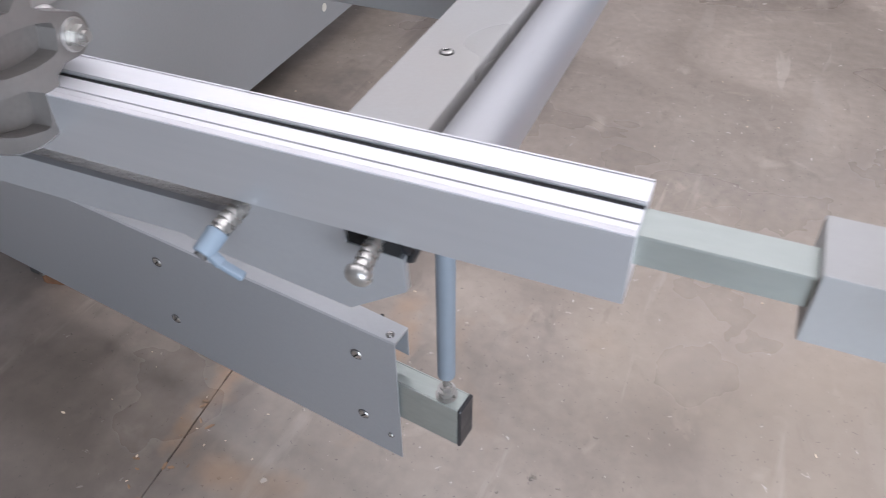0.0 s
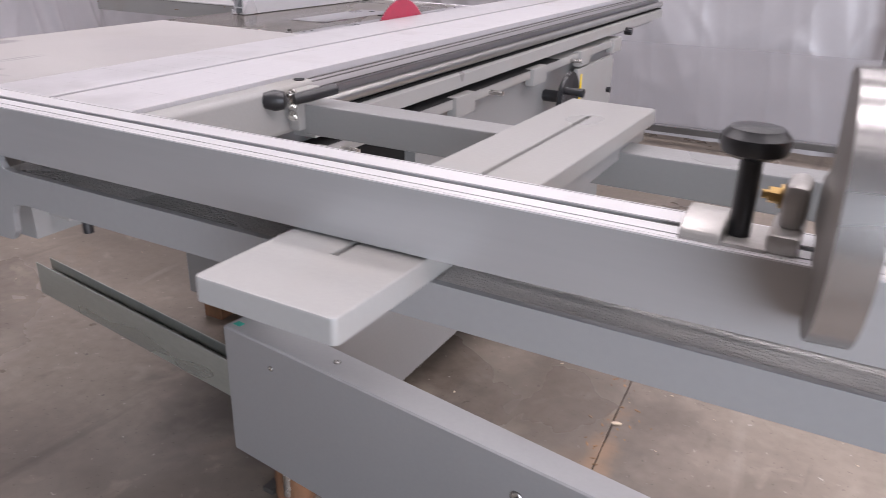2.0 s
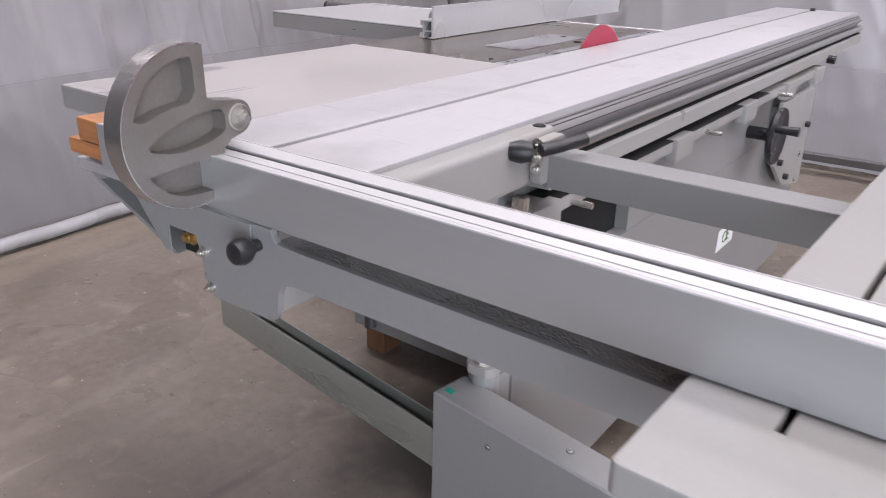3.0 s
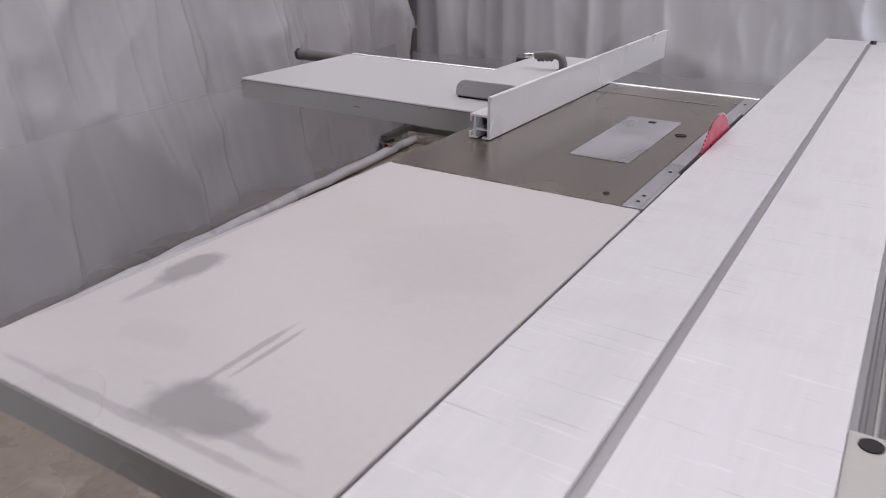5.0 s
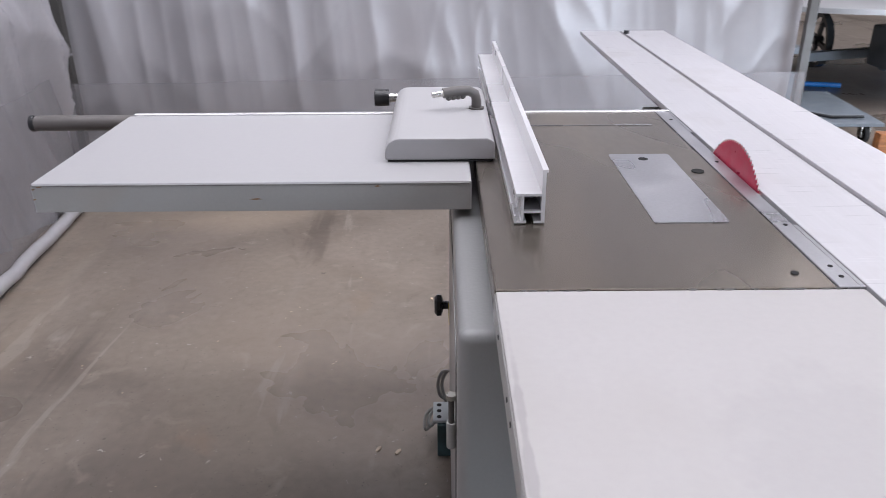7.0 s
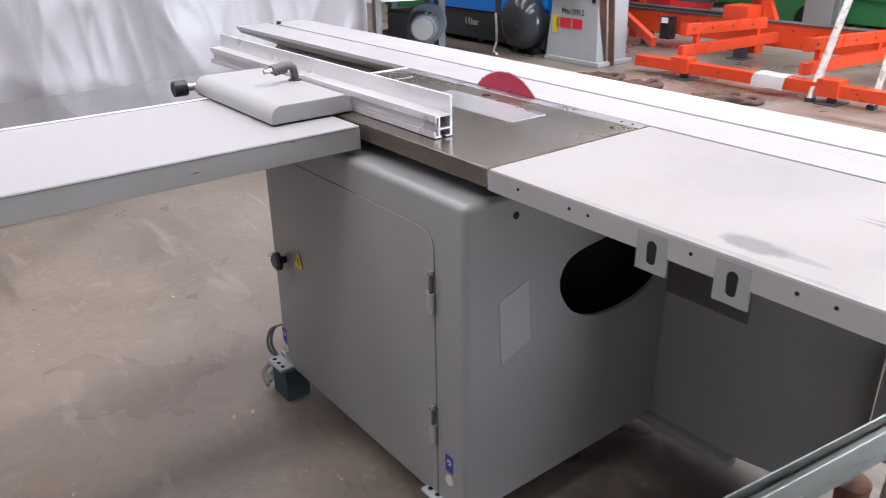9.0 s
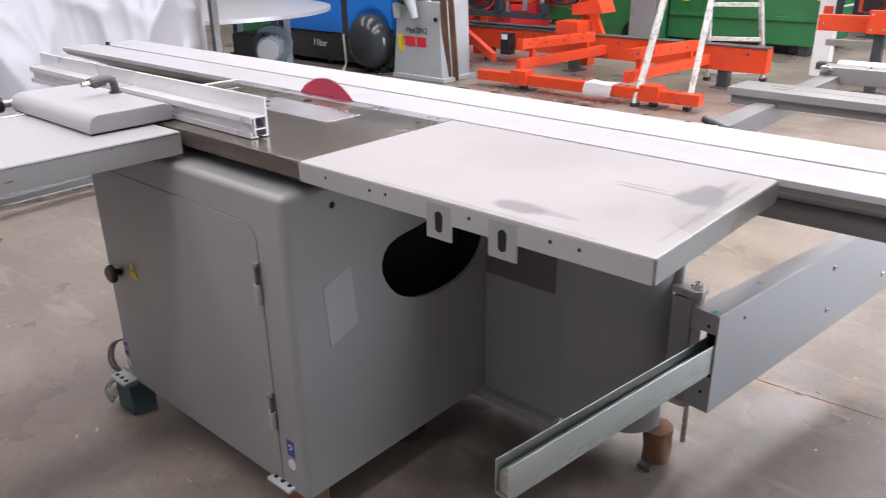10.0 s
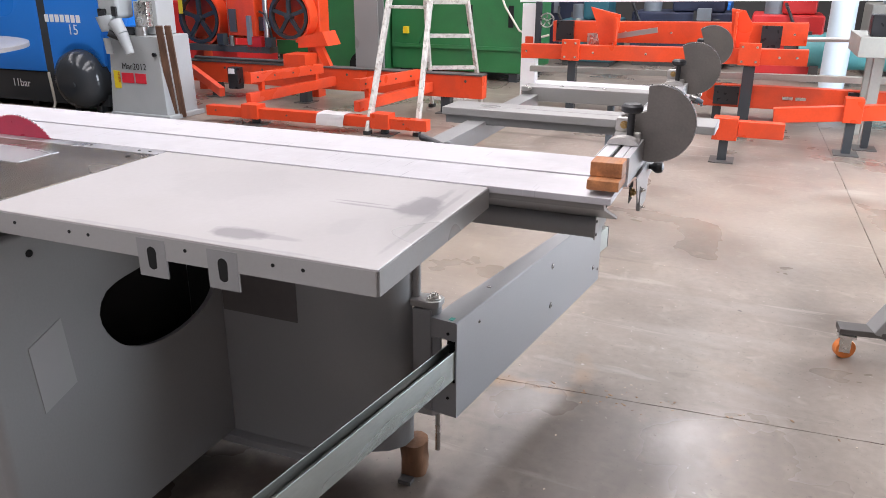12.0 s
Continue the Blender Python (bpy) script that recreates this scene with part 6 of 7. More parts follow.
def sling_heaps():
    rnd = random.Random(21)
    for cx, cy, lays in ((3.45, 2.95, ((0, 0, 2.6, 0.17), (0.05, 0.22, 2.2, 0.15), (-0.08, -0.28, 2.9, 0.16), (0.1, -0.15, 1.9, 0.13), (-0.02, 0.05, 0.9, 0.12))),
                         (3.6, 2.08, ((0, 0, 2.35, 0.2), (-0.05, 0.05, 2.5, 0.15)))):
        s = thing("lifting_sling", (cx, cy, 0), "folded heap of dirty brown lifting slings on concrete", "sling", "lifting slings")
        for k, (ox, oy, a, ln) in enumerate(lays):
            bm = bmesh.new()
            p = Vector((cx + ox, cy + oy, 0))
            d, n = Vector((math.cos(a), math.sin(a), 0)), Vector((-math.sin(a), math.cos(a), 0))
            w = rnd.uniform(0.035, 0.055)
            line = [p + d * (ln * (1 - 2 * i / 8)) + n * (w + 0.02 * math.sin(i)) for i in range(9)]
            line += [p - d * (ln + w * math.sin(q)) + n * w * math.cos(q) for q in (0.8, 1.57, 2.35)]
            line += [p - d * (ln * (1 - 2 * i / 8)) - n * (w + 0.015 * math.cos(i * 1.3)) for i in range(9)]
            along(bm, line, 0.025, 14)
            for v in bm.verts:
                q = v.co.copy()
                v.co += Vector((noise.noise(q * 16.0), noise.noise(q * 16.0 + Vector((9, 0, 0))), 0)) * 0.018
                v.co.z = max((v.co.z + 0.02) * 0.9 + 0.016 * noise.noise(q * 20.0), 0.001) + 0.022 * (k % 3)
            part("strap", bm, SACK, s, smooth=80)


sling_heaps()


def leg_foot(t, x, y, h, s=0.05):
    part("leg", B(x - s / 2, x + s / 2, y - s / 2, y + s / 2, 0.008, h), CHARCOAL, t)
    part("foot_plate", B(x - 0.10, x + 0.10, y - 0.08, y + 0.08, 0.0, 0.0078), DARKSTEEL, t)


def sawmill_bed():
    t = thing("sawmill_bed", (4.7, 2.8, 0), "orange steel sawmill bed with log supports", "sawmill")
    part("back_beam", B(5.2, 5.32, 1.14, 4.47, 0.15, 0.35, 0.005), ORANGE, t)
    part("beam_cap", B(5.19, 5.33, 1.14, 4.47, 0.3505, 0.362), DARKSTEEL, t)
    part("front_rail", beam(bmesh.new(), (4.10, 3.25, 0.095), (4.15, 1.21, 0.095), 0.09, 0.085, 0.004), ORANGE, t)
    for y in (2.80, 1.60):
        x = 4.11 + (2.8 - y) * 0.024
        part("socket", B(x - 0.065, x + 0.065, y - 0.08, y + 0.08, 0.05, 0.17, 0.004), ORANGE, t)
        leg_foot(t, x, y - 0.02, 0.055)
    for y in (4.05, 3.0, 1.5):
        leg_foot(t, 5.26, y, 0.15, 0.09)
    # two log bunks
    for y0, y1 in ((2.90, 2.68), (1.86, 1.68)):
        part("bunk_upper", beam(bmesh.new(), (4.22, y0, 0.365), (5.05, y1, 0.365), 0.05, 0.085, 0.004), ORANGE, t)
        part("bunk_lower", beam(bmesh.new(), (4.16, y0 - 0.02, 0.20), (5.20, y1 - 0.04, 0.235), 0.06, 0.085, 0.004), ORANGE, t)
        for f in (0.08, 0.3, 0.55, 0.8):
            bx, by = 4.22 + 0.83 * f, y0 + (y1 - y0) * f
            part("bolt", hexbolt(bmesh.new(), (bx, by + 0.025, 0.365), (0.0, 1.0, 0.0), 0.007, 0.005), DARKSTEEL, t)
            part("bolt", hexbolt(bmesh.new(), (bx, by - 0.025, 0.365), (0.0, -1.0, 0.0), 0.007, 0.005), DARKSTEEL, t)
        part("bunk_end", B(4.205, 4.218, y0 - 0.03, y0 + 0.03, 0.315, 0.415), ORANGE, t)
        for f in (0.15, 0.9):
            x, y = 4.22 + 0.83 * f, y0 + (y1 - y0) * f
            part("bunk_post", B(x - 0.02, x + 0.02, y - 0.02, y + 0.02, 0.24, 0.33), ORANGE, t)
    for yy in (3.15, 2.45, 1.95, 1.4):
        part("bolt", hexbolt(bmesh.new(), (4.058 + (3.25 - yy) * 0.0245, yy, 0.10), (-1, 0, 0), 0.008, 0.006), DARKSTEEL, t)
    for yy in (4.3, 3.9, 3.45, 2.5, 2.1, 1.3):
        part("bolt", hexbolt(bmesh.new(), (5.2, yy, 0.30), (-1, 0, 0), 0.008, 0.006), DARKSTEEL, t)
    part("side_arm", beam(bmesh.new(), (4.75, 3.95, 0.34), (4.32, 3.27, 0.21), 0.05, 0.08, 0.004), ORANGE, t)
    part("damper", B(5.02, 5.12, 3.62, 3.74, 0.12, 0.33, 0.01), BLACK, t, "black hydraulic damper with white tag")
    part("tag", B(5.012, 5.0195, 3.65, 3.72, 0.27, 0.32), PAPER, t)
    part("top_box", B(5.05, 5.3, 2.86, 3.10, 0.363, 0.48, 0.005), ORANGE, t)
    part("guide_roll", cyl(bmesh.new(), (5.25, 3.2, 0.385), (5.25, 4.3, 0.385), 0.016), DARKSTEEL, t)
    p = thing("paper_sheet", (4.08, 2.2, 0.14), "white paper sheet draped over an orange rail", "paper")
    sh = bmesh.new()
    prof = [(4.22, 0.141), (4.16, 0.1465), (4.09, 0.1465), (4.055, 0.142), (4.035, 0.10), (4.03, 0.055)]
    grid = [[sh.verts.new((x, 1.90 + 0.25 * j / 6, z + 0.003 * math.sin(j * 1.3 + i))) for j in range(7)] for i, (x, z) in enumerate(prof)]
    for i in range(len(prof) - 1):
        for j in range(6):
            sh.faces.new((grid[i][j], grid[i][j + 1], grid[i + 1][j + 1], grid[i + 1][j]))
    bmesh.ops.solidify(sh, geom=sh.faces[:], thickness=0.0015)
    part("sheet", sh, PAPER, p)


sawmill_bed()


def saw_head():
    t = thing("bandsaw_head", (5.6, 3.8, 0), "orange sawmill head with two spoked band wheels", "sawmill head")
    part("housing", B(5.55, 5.75, 2.98, 4.62, 0.56, 1.35, 0.02), ORANGE, t)
    for y, z, r in ((4.353, 0.755, 0.25), (3.261, 0.80, 0.22)):
        part("band_wheel", ngon_wheel(bmesh.new(), (5.45, y, z), r, 0.06, 5), CHARCOAL, t, "dark spoked band wheel")
        part("guard", prism(bmesh.new(), arc(y, z, r + 0.045, 40, 250, 24) + arc(y, z, r + 0.025, 250, 40, 24), "x", 5.40, 5.55), ORANGE, t)
    part("carriage_beam", B(5.36, 5.5, 3.45, 4.5, 0.44, 0.50), DARKSTEEL, t)
    part("centre_box", B(5.38, 5.549, 3.62, 3.95, 0.60, 0.98, 0.01), ORANGE, t)
    part("slide_column", cyl(bmesh.new(), (5.42, 3.95, 0.50), (5.42, 3.95, 1.1), 0.025), RAIL, t)
    part("slide_column", cyl(bmesh.new(), (5.42, 3.52, 0.50), (5.42, 3.52, 1.1), 0.025), RAIL, t)
    part("blade_guide", B(5.36, 5.46, 3.55, 3.72, 0.46, 0.60), RED, t)
    part("drive_motor", cyl(bmesh.new(), (5.44, 3.60, 0.72), (5.54, 3.60, 0.72), 0.07, seg=20), CHARCOAL, t)
    part("bracket", B(5.34, 5.379, 3.66, 3.70, 0.52, 0.80), GREYBLUE, t)
    part("bracket", B(5.36, 5.379, 3.84, 3.92, 0.64, 0.86), DARKSTEEL, t)
    part("guide_block", B(5.32, 5.40, 3.40, 3.48, 0.505, 0.60, 0.006), CHARCOAL, t)
    part("guide_block", B(5.32, 5.40, 3.98, 4.06, 0.505, 0.62, 0.006), CHARCOAL, t)
    hz = bmesh.new()
    along(hz, [(5.36, 3.42, 0.60), (5.30, 3.40, 0.70), (5.33, 3.46, 0.82), (5.38, 3.56, 0.84)], 0.012, 8)
    part("hose", hz, BLACK, t)
    part("sticker", B(5.395, 5.4, 4.52, 4.57, 0.80, 0.95), YELLOW, t, "yellow warning sticker")
    part("chute", prism(bmesh.new(), [(2.72, 0.55), (3.05, 0.52), (3.05, 0.62), (2.78, 0.68)], "x", 5.25, 5.5), ORANGE, t)
    part("chute_leg", beam(bmesh.new(), (5.3, 2.85, 0.55), (5.3, 2.74, 0.33), 0.06, 0.07), ORANGE, t)
    for y in (3.1, 4.5):
        part("head_leg", B(5.58, 5.72, y - 0.05, y + 0.05, 0.0, 0.56), ORANGE, t)


saw_head()


def ladder():
    t = thing("step_ladder", (4.8, 1.5, 0), "worn splashed aluminium step ladder standing open", "ladder")
    A = [Vector((4.085, 1.708, 0.0)), Vector((4.18, 1.322, 0.0))]
    Tp = [Vector((4.95, 1.68, 2.1)), Vector((4.92, 1.39, 2.1))]
    Rr = [Vector((5.50, 1.75, 0.0)), Vector((5.75, 1.34, 0.0))]
    lift = Vector((0, 0, 0.012))
    for a, b in zip(A, Tp):
        part("stile", beam(bmesh.new(), a + lift, b, 0.03, 0.06, 0.004), LADDER, t)
    for a, b in zip(Rr, Tp):
        part("stile", beam(bmesh.new(), a + lift, b + Vector((0.06, 0, 0)), 0.03, 0.05, 0.004), LADDER, t)
    for k in range(7):
        f = 0.035 + 0.14 * k
        if k in (0, 3, 5):
            part("step", beam(bmesh.new(), A[0].lerp(Tp[0], f), A[1].lerp(Tp[1], f), 0.02 if k == 0 else 0.05, 0.022, 0.003), LADDER, t)
        f = 0.04 + 0.14 * k
        part("rear_rung", beam(bmesh.new(), Rr[0].lerp(Tp[0], f), Rr[1].lerp(Tp[1], f), 0.03, 0.035, 0.003), LADDER, t)
    for s in (A[0], A[1], Rr[0], Rr[1]):
        part("rubber_foot", B(s.x - 0.03, s.x + 0.03, s.y - 0.025, s.y + 0.025, 0.0, 0.03), RUBBER, t)
    part("top_cap", B(4.85, 5.10, 1.36, 1.71, 2.08, 2.13, 0.01), LADDER, t)


ladder()


def green_machine():
    t = thing("green_machine", (7.9, 2.8, 0), "large dark green industrial machine housing", "machine")
    bl = B(7.3, 8.6, 3.12, 4.10, 0.05, 0.95, 0.02)
    part("left_housing", bl, GREEN, t)
    part("cover", B(7.28, 8.4, 3.0, 4.15, 0.951, 1.06, 0.02), GREEN, t)
    part("dark_port", prism(bmesh.new(), [(3.28, 0.055), (3.62, 0.055)] + arc(3.45, 0.12, 0.17, 0, 180, 12), "x", 7.288, 7.299), DARK, t)
    part("right_housing", B(7.42, 8.6, 1.42, 3.10, 0.10, 1.10, 0.02), GREEN, t)
    for y in (1.55, 2.05):
        part("slot", B(7.405, 7.419, y, y + 0.06, 0.62, 0.86), DARK, t)
    part("rib", B(7.39, 7.42, 1.45, 3.08, 0.36, 0.40), GREEN, t)
    part("rib", beam(bmesh.new(), (7.40, 2.75, 0.4), (7.40, 2.45, 1.05), 0.02, 0.03), GREEN, t)
    part("switch", B(7.37, 7.42, 2.86, 2.92, 0.52, 0.60), YELLOW, t)
    for y in (1.5, 2.9):
        part("foot", B(7.45, 7.6, y, y + 0.1, 0.0, 0.10), CHARCOAL, t)
        part("foot", B(8.3, 8.5, y, y + 0.1, 0.0, 0.10), CHARCOAL, t)
    for y in (3.2, 3.95):
        part("foot", B(7.4, 7.6, y, y + 0.1, 0.0, 0.05), CHARCOAL, t)
    part("red_top", B(7.5, 8.5, 1.5, 2.9, 1.101, 1.35, 0.03), RED, t, "red tank on the green housing")
    h = bmesh.new()
    along(h, [(7.33, 1.75, 1.15), (7.31, 1.62, 0.85), (7.31, 1.45, 0.6), (7.30, 1.25, 0.52), (7.30, 1.1, 0.56)], 0.012, 8)
    part("hose", h, CREAM, t, "pale hose hanging across")


green_machine()


def hall_columns():
    c = thing("steel_column", (6.95, 3.17, 0), "grey steel hall column", "column")
    b = B(6.9, 6.915, 3.02, 3.32, 0.02, HALL[4])
    box(b, 7.05, 7.065, 3.02, 3.32, 0.02, HALL[4])
    box(b, 6.915, 7.05, 3.155, 3.185, 0.02, HALL[4])
    part("shaft", b, PAINT, c)
    part("base_plate", B(6.8, 7.16, 2.95, 3.39, 0.0, 0.019), DARKSTEEL, c)
    p = thing("round_pillar", (8.5, -1.89, 0), "pale blue round pillar in the hall", "pillar")
    part("shaft", cyl(bmesh.new(), (8.5, -1.89, 0), (8.5, -1.89, HALL[4] - 0.001), 0.135, seg=32), PALEBLUE, p)


hall_columns()


def gantry():
    g = thing("white_gantry", (6.35, 0.0, 0), "white painted steel gantry frame", "gantry")
    part("post", B(6.3, 6.42, 0.97, 1.12, 0.0, 0.93, 0.004), WHITE, g)
    part("post", B(6.3, 6.42, -3.6, -3.45, 0.0, 0.93, 0.004), WHITE, g)
    part("top_beam", beam(bmesh.new(), (6.36, 1.15, 0.99), (6.36, -3.7, 1.09), 0.12, 0.10, 0.004), WHITE, g)
    w = ngon_wheel(bmesh.new(), (6.27, 0.86, 0.78), 0.07, 0.03, 5)
    part("handwheel", w, STEEL, g)
    part("lift_chain_box", B(6.24, 6.3, 0.92, 0.97, 0.55, 0.95), CHARCOAL, g)
    part("sticker", B(6.295, 6.2995, 1.0, 1.08, 0.50, 0.62), ORANGE, g)


gantry()


def second_mill():
    t = thing("sawmill_track", (5.7, -0.5, 0), "orange sawmill track with uprights and black jacks", "sawmill")
    part("upper_beam", beam(bmesh.new(), (5.6, 0.90, 0.55), (5.6, -1.46, 0.583), 0.09, 0.125, 0.004), ORANGE, t)
    part("upright", prism(bmesh.new(), [(0.32, 0.935), (0.06, 0.875), (0.07, 0.74), (0.12, 0.60), (0.22, 0.60), (0.27, 0.82)], "x", 5.68, 5.72, 0.003), ORANGE, t, "leaning orange plate")
    part("upright_web", B(5.60, 5.68, 0.07, 0.09, 0.60, 0.85), ORANGE, t)
    part("upright", prism(bmesh.new(), [(-0.84, 0.945), (-0.95, 0.93), (-1.02, 0.82), (-0.98, 0.60), (-0.88, 0.60)], "x", 5.66, 5.70, 0.003), ORANGE, t, "leaning orange plate")
    part("upright_web", B(5.55, 5.66, -0.90, -0.88, 0.62, 0.92), ORANGE, t)
    for y0, y1, z0, z1 in ((0.366, 0.518, 0.49, 0.668), (-1.107, -0.939, 0.513, 0.688)):
        part("clamp_plate", B(5.50, 5.554, y0, y1, z0, z1, 0.004), ORANGE, t)
        for yy in (y0 + 0.03, y1 - 0.03):
            for zz in (z0 + 0.03, z1 - 0.03):
                part("bolt", hexbolt(bmesh.new(), (5.50, yy, zz), (-1, 0, 0), 0.007, 0.005), STEEL, t)
    for yy in (0.85, 0.25, -0.2, -0.6, -1.25, -1.38):
        part("bolt", hexbolt(bmesh.new(), (5.555, yy, 0.555 - 0.0138 * (yy - 0.55)), (-1, 0, 0), 0.007, 0.005), STEEL, t)
    for yy in (0.66, 0.05, -0.35, -1.35):
        part("bolt", hexbolt(bmesh.new(), (5.97, yy, 0.70 - 0.016 * (yy - 0.72)), (-1, 0, 0), 0.007, 0.005), STEEL, t)
    part("main_beam", beam(bmesh.new(), (6.03, 0.72, 0.70), (6.03, -1.45, 0.735), 0.12, 0.185, 0.004), ORANGE, t)
    part("lower_rail", B(6.05, 6.15, -3.0, 1.0, 0.10, 0.16), DARKSTEEL, t)
    part("track_rail", beam(bmesh.new(), (5.9, 0.9, 0.36), (5.9, -3.0, 0.41), 0.08, 0.05), BENCH, t)
    for y in (0.62, -1.15):
        part("motor_box", B(5.93, 5.97, y - 0.10, y + 0.06, 0.62, 0.80), BLACK, t)
    part("strut", beam(bmesh.new(), (5.88, 0.28, 0.65), (5.88, -0.24, 0.745), 0.03, 0.045), RAIL, t, "bare metal strut")
    part("strut_head", B(5.85, 5.91, 0.26, 0.37, 0.60, 0.70), STEEL, t)
    part("jack", B(5.54, 5.62, -1.08, -0.99, 0.01, 0.50), CHARCOAL, t)
    part("jack", B(5.57, 5.65, 0.40, 0.47, 0.01, 0.50), CHARCOAL, t)
    part("jack_plate", B(5.48, 5.68, -1.16, -0.91, 0.0, 0.0095), DARKSTEEL, t)
    part("jack_plate", B(5.50, 5.72, 0.32, 0.55, 0.0, 0.0095), DARKSTEEL, t)
    part("pull_rod", cyl(bmesh.new(), (5.95, -1.45, 0.70), (5.95, -2.4, 0.72), 0.02), RAIL, t)
    part("low_beam", B(5.7, 5.8, -2.6, -0.66, 0.145, 0.33, 0.004), ORANGE, t)
    part("junction_box", B(5.66, 5.70, -0.98, -0.78, 0.17, 0.32), BLACK, t)
    part("junction_box", B(5.66, 5.70, -1.96, -1.80, 0.17, 0.32), BLACK, t)
    for y in (-1.35, -1.45):
        part("clip", B(5.69, 5.70, y - 0.05, y + 0.03, 0.23, 0.255), STEEL, t)
    part("beam_leg", B(5.72, 5.78, -2.45, -2.38, 0.0, 0.145), CHARCOAL, t)
    part("beam_leg", B(5.72, 5.78, -0.85, -0.78, 0.0, 0.145), CHARCOAL, t)
    u = thing("log_stop", (4.25, -0.95, 0), "orange log stop arm on a black jack", "log stop", "sawmill outriggers")
    part("block", B(4.19, 4.32, -1.03, -0.87, 0.15, 0.30, 0.004), ORANGE, u)
    part("arm", B(4.21, 4.30, -1.32, -1.031, 0.175, 0.28, 0.004), ORANGE, u)
    part("arm", B(4.21, 4.30, -0.869, -0.72, 0.185, 0.27, 0.004), ORANGE, u)
    leg_foot(u, 4.25, -0.95, 0.15, 0.06)
    w = thing("log_stop", (4.85, -1.75, 0), "long orange sawmill outrigger arm on black jack", "log stop", "sawmill outriggers")
    part("arm", beam(bmesh.new(), (4.8, -1.25, 0.245), (4.8, -2.9, 0.40), 0.08, 0.105, 0.004), ORANGE, w)
    part("block", B(4.74, 4.86, -1.82, -1.70, 0.23, 0.40, 0.004), ORANGE, w)
    leg_foot(w, 4.8, -1.76, 0.235, 0.06)
    leg_foot(w, 5.05, -1.90, 0.25, 0.05)
    tk = thing("teal_tank", (9.0, -2.6, 0), "teal painted cylindrical tank lying down", "tank")
    part("shell", cyl(bmesh.new(), (9.0, -1.5, 0.36), (9.0, -3.4, 0.36), 0.21, seg=32, bevel=0.04), TEAL_TANK, tk)
    part("saddle", B(8.85, 9.15, -2.8, -2.7, 0.0, 0.19), DARKSTEEL, tk)
    part("saddle", B(8.85, 9.15, -1.75, -1.65, 0.0, 0.19), DARKSTEEL, tk)
    bn = thing("steel_bench", (5.2, -2.3, 0), "pale grey steel bench with thick top", "bench")
    part("top", B(4.95, 5.7, -3.2, -1.74, 0.66, 0.80, 0.006), BENCH, bn)
    part("motor_box", B(5.0, 5.15, -1.98, -1.80, 0.801, 0.95, 0.01), BLACK, bn)
    for y in (-3.1, -1.95):
        part("leg", B(5.2, 5.27, y, y + 0.07, 0.0, 0.66), BENCH, bn)
        part("leg", B(5.6, 5.67, y, y + 0.07, 0.0, 0.66), BENCH, bn)


second_mill()


def far_machines():
    rnd = random.Random(9)
    rows = (("red", RED, 8.9, -1.75, -0.95, 1.05), ("dark blue", NAVY, 9.8, -0.7, 0.6, 1.0), ("dark teal", TEAL, 9.4, 0.75, 1.5, 0.85), ("dark blue", NAVY, 10.5, 1.2, 2.9, 1.2),
            ("orange", ORANGE, 9.5, 3.1, 3.6, 1.2), ("dark blue", NAVY, 10.2, 3.8, 5.2, 1.4), ("green", GREEN, 8.6, 4.5, 5.6, 1.3), ("grey", BENCH, 9.8, -3.6, -2.3, 1.2),
            ("blue", BLUE, 11.5, -0.6, 0.1, 1.1), ("dark red", RED, 6.9, 5.0, 6.2, 1.2))
    for nm, mt, x, y0, y1, h in rows:
        m = thing("stored_machine", (x, (y0 + y1) / 2, 0), nm + " painted stored machine far back in the hall", "machine", "stored machines")
        part("body", B(x, x + 0.9, y0, y1, 0.06, h * 0.72, 0.03), mt, m)
        part("head", B(x + 0.05, x + 0.6, y0 + 0.1, y0 + (y1 - y0) * 0.6, h * 0.72, h * 1.15, 0.04), mt, m)
        part("panel", B(x - 0.012, x - 0.001, y0 + 0.12, y0 + 0.4, h * 0.25, h * 0.55), DARKSTEEL, m)
        part("motor", cyl(bmesh.new(), (x + 0.2, y1 - 0.25, h * 0.72), (x + 0.2, y1 - 0.25, h * 0.95), 0.12), GREYBLUE, m)
        for k in range(5):
            yy, hh = rnd.uniform(y0, y1 - 0.15), rnd.uniform(0.3, 0.9) * h
            part("fitting", B(x - rnd.uniform(0.04, 0.12), x - 0.013, yy, yy + rnd.uniform(0.06, 0.22), hh * 0.8, hh, 0.01), rnd.choice((CHARCOAL, GREYBLUE, DARKSTEEL, BENCH)), m)
        pp = bmesh.new()
        yy = rnd.uniform(y0 + 0.1, y1 - 0.1)
        along(pp, [(x - 0.05, yy, h * 0.2), (x - 0.06, yy + 0.05, h * 0.5), (x - 0.02, yy + 0.2, h * 0.8), (x + 0.2, yy + 0.25, h * 0.9)], 0.018, 8)
        part("hose", pp, BLACK, m)
        part("skid", B(x + 0.05, x + 0.85, y0 + 0.05, y1 - 0.05, 0.0, 0.06), DARKSTEEL, m)


far_machines()


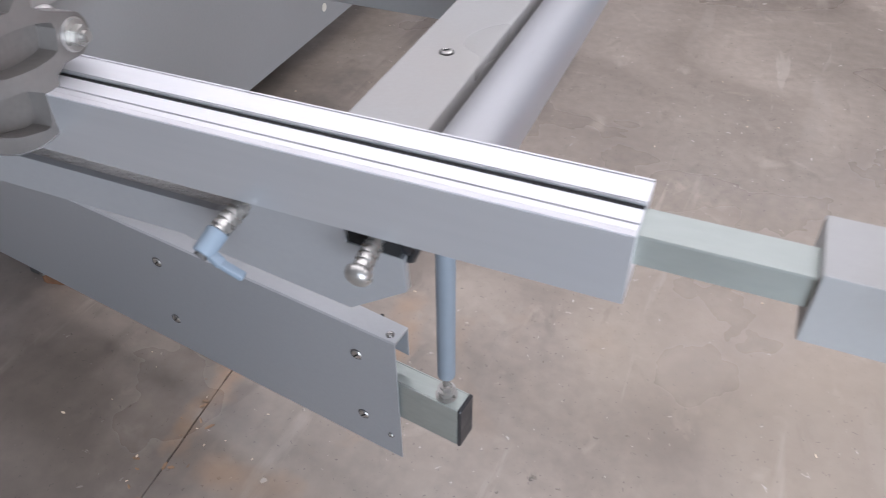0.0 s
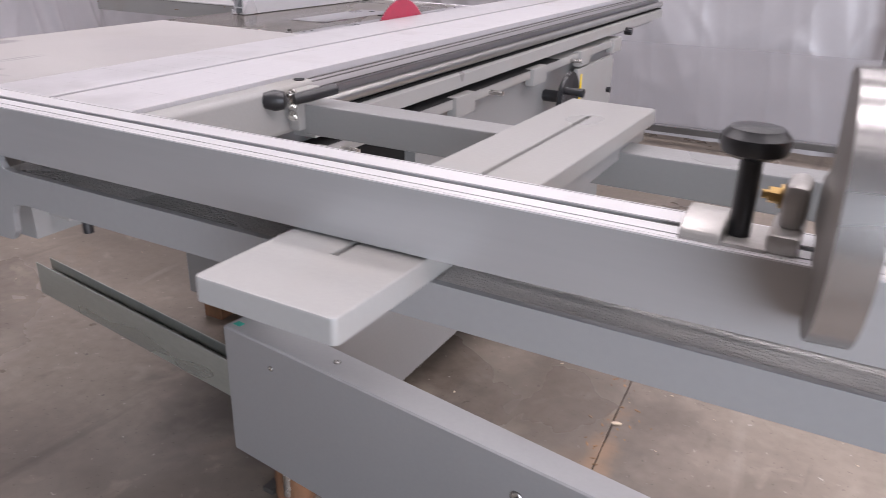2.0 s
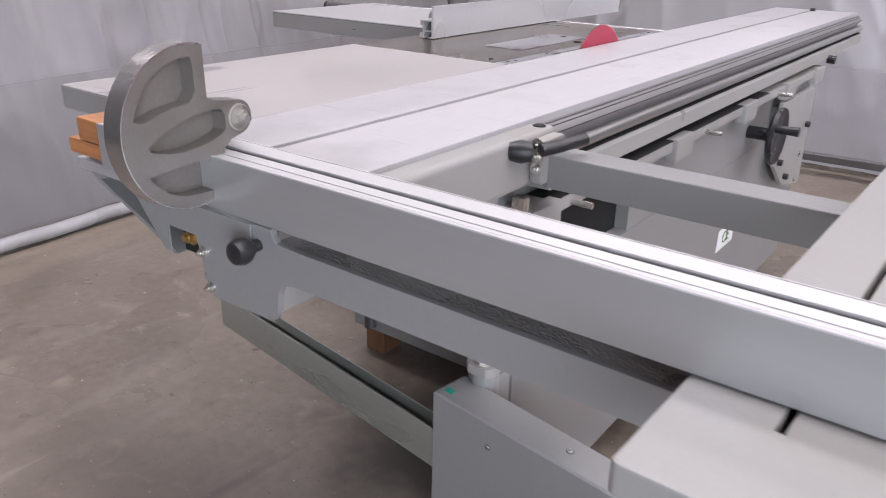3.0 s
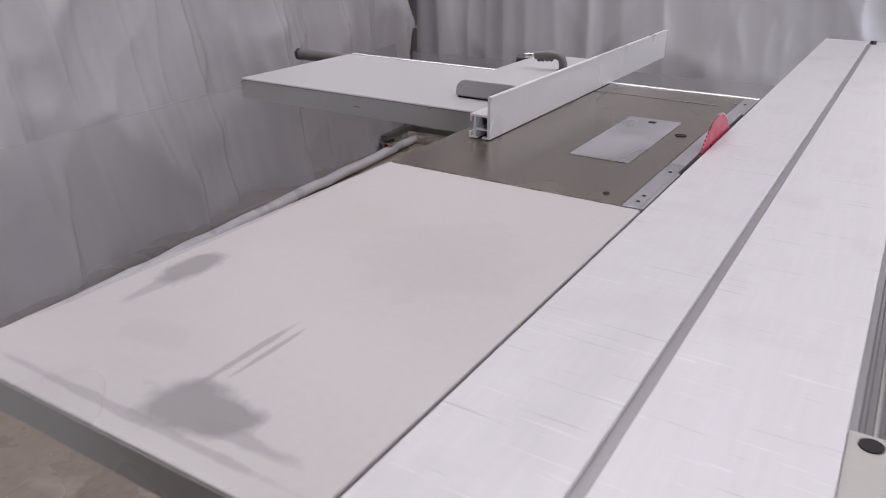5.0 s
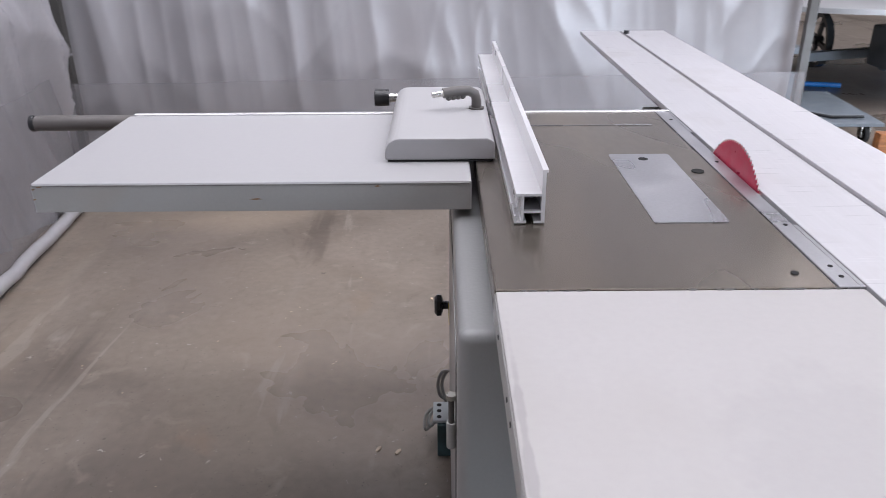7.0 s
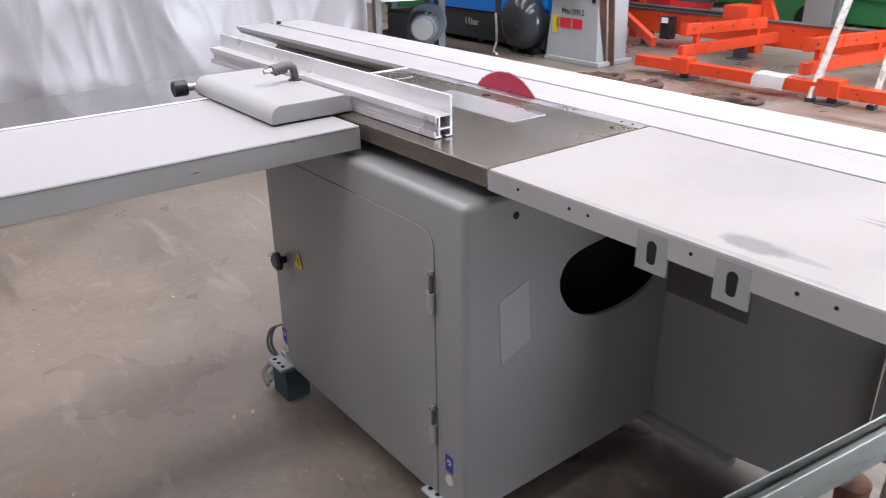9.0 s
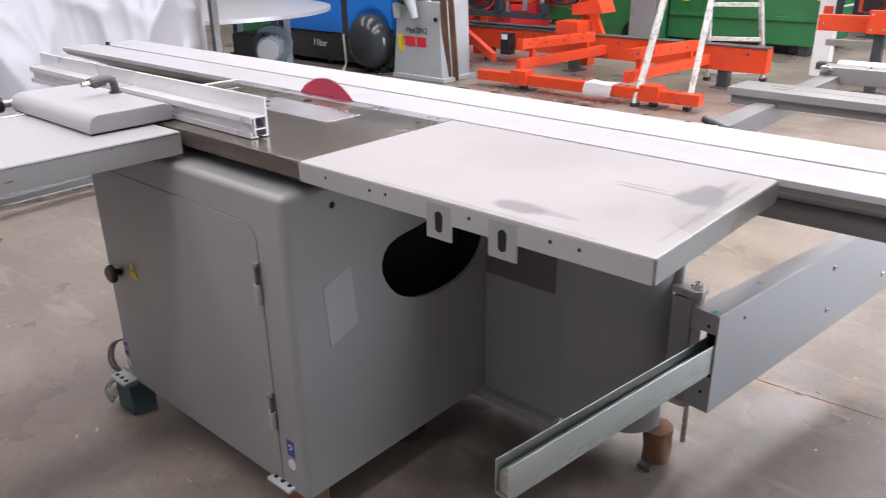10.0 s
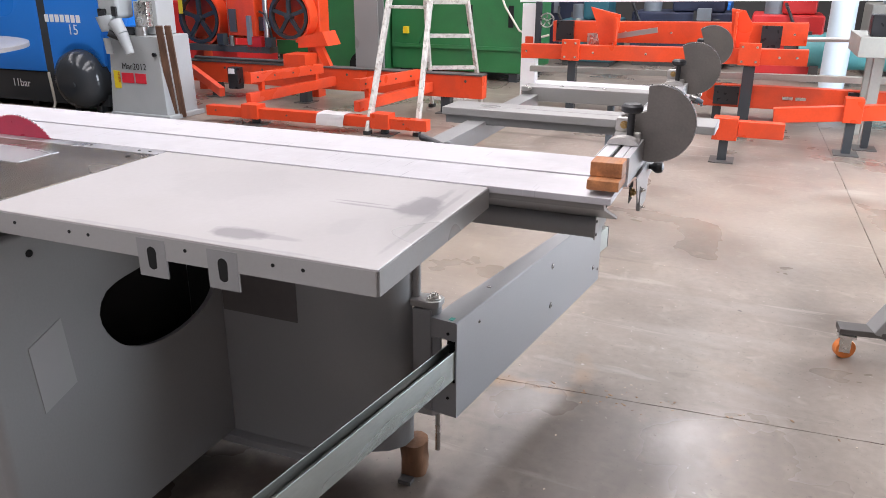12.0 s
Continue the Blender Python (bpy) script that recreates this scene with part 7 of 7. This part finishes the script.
def trolley():
    t = thing("column_trolley", (1.62, 4.0, 0), "grey blue steel column trolley on swivel casters", "trolley")
    part("deck", prism(bmesh.new(), [(1.32, 3.72), (1.44, 3.60), (1.98, 3.60), (2.02, 4.45), (1.40, 4.45), (1.32, 4.3)], "z", 0.135, 0.155, 0.003), GREYBLUE, t)
    part("column", B(1.54, 1.63, 4.18, 4.27, 0.155, 1.4, 0.006), GREYBLUE, t)
    part("collar", B(1.49, 1.66, 4.12, 4.30, 0.156, 0.34, 0.01), GREYBLUE, t)
    part("collar", B(1.50, 1.68, 4.13, 4.30, 0.46, 0.50, 0.006), GREYBLUE, t)
    for x, y in ((1.38, 3.70), (1.95, 3.75), (1.40, 4.38), (1.95, 4.38)):
        c = part("caster", cyl(bmesh.new(), (x - 0.016, y, 0.05), (x + 0.016, y, 0.05), 0.05, seg=24, bevel=0.006), RUBBER, t, "black rubber caster wheel")
        part("hub", cyl(bmesh.new(), (x - 0.019, y, 0.05), (x + 0.019, y, 0.05), 0.022), STEEL, c)
        fk = B(x - 0.030, x - 0.022, y - 0.02, y + 0.025, 0.04, 0.13)
        box(fk, x + 0.022, x + 0.030, y - 0.02, y + 0.025, 0.04, 0.13)
        box(fk, x - 0.035, x + 0.035, y - 0.035, y + 0.035, 0.125, 0.134)
        part("fork", fk, STEEL, c)
    cb = bmesh.new()
    along(cb, [(1.33, 4.10, 0.75), (1.36, 4.06, 0.55), (1.42, 4.02, 0.35), (1.50, 4.0, 0.20), (1.58, 3.85, 0.168), (1.72, 3.72, 0.165), (1.9, 3.70, 0.17)], 0.009, 8)
    part("cable", cb, BLACK, t, "loose black power cable")
    b = thing("timber_block", (1.93, 3.50, 0), "pale pine block standing on the floor", "timber block")
    part("block", B(1.89, 1.97, 3.46, 3.53, 0.0, 0.13, 0.004), WOOD, b)
    h = thing("air_hose", (1.7, 5.6, 0), "blue air hose lying on the floor", "hose")
    hb = bmesh.new()
    along(hb, [(1.15, 5.7, 0.022), (1.4, 5.55, 0.022), (1.75, 5.5, 0.022), (2.1, 5.35, 0.022), (2.5, 5.25, 0.022)], 0.02, 10)
    part("hose", hb, BLUE_HOSE, h)
    o = thing("timber_block", (1.12, 6.1, 0), "orange brown timber beam on the floor", "timber block")
    part("block", B(1.0, 1.35, 6.05, 6.2, 0.0, 0.09, 0.005), WOOD, o)


LAY = Matrix.Translation((0.03, -0.05, 0))
trolley()


def steel_cart():
    t = thing("steel_cart", (1.55, -1.65, 0), "grey steel cart frame on orange swivel casters", "cart")
    part("arm", beam(bmesh.new(), (1.472, -1.515, 0.105), (1.50, -1.72, 0.105), 0.07, 0.022, 0.003), DARKSTEEL, t)
    part("leg", beam(bmesh.new(), (1.50, -1.66, 0.08), (1.56, -1.86, 0.42), 0.08, 0.12, 0.008), PAINT, t)
    part("cross_bar", beam(bmesh.new(), (1.53, -1.80, 0.30), (2.2, -1.85, 0.30), 0.06, 0.06, 0.004), PAINT, t)
    x, y = 1.465, -1.545
    c = part("caster", cyl(bmesh.new(), (x - 0.014, y - 0.006, 0.036), (x + 0.014, y + 0.006, 0.036), 0.036, seg=28, bevel=0.005), ORANGE_PU, t, "bright orange caster wheel")
    fk = B(x - 0.024, x - 0.018, y - 0.018, y + 0.02, 0.028, 0.088)
    box(fk, x + 0.018, x + 0.024, y - 0.018, y + 0.02, 0.028, 0.088)
    box(fk, x - 0.03, x + 0.03, y - 0.03, y + 0.03, 0.085, 0.093)
    part("fork", fk, STEEL, c)
    part("axle", cyl(bmesh.new(), (x - 0.027, y, 0.036), (x + 0.027, y, 0.036), 0.008), STEEL, c)


LAY = Matrix.Translation((0.035, -0.014, 0))
steel_cart()
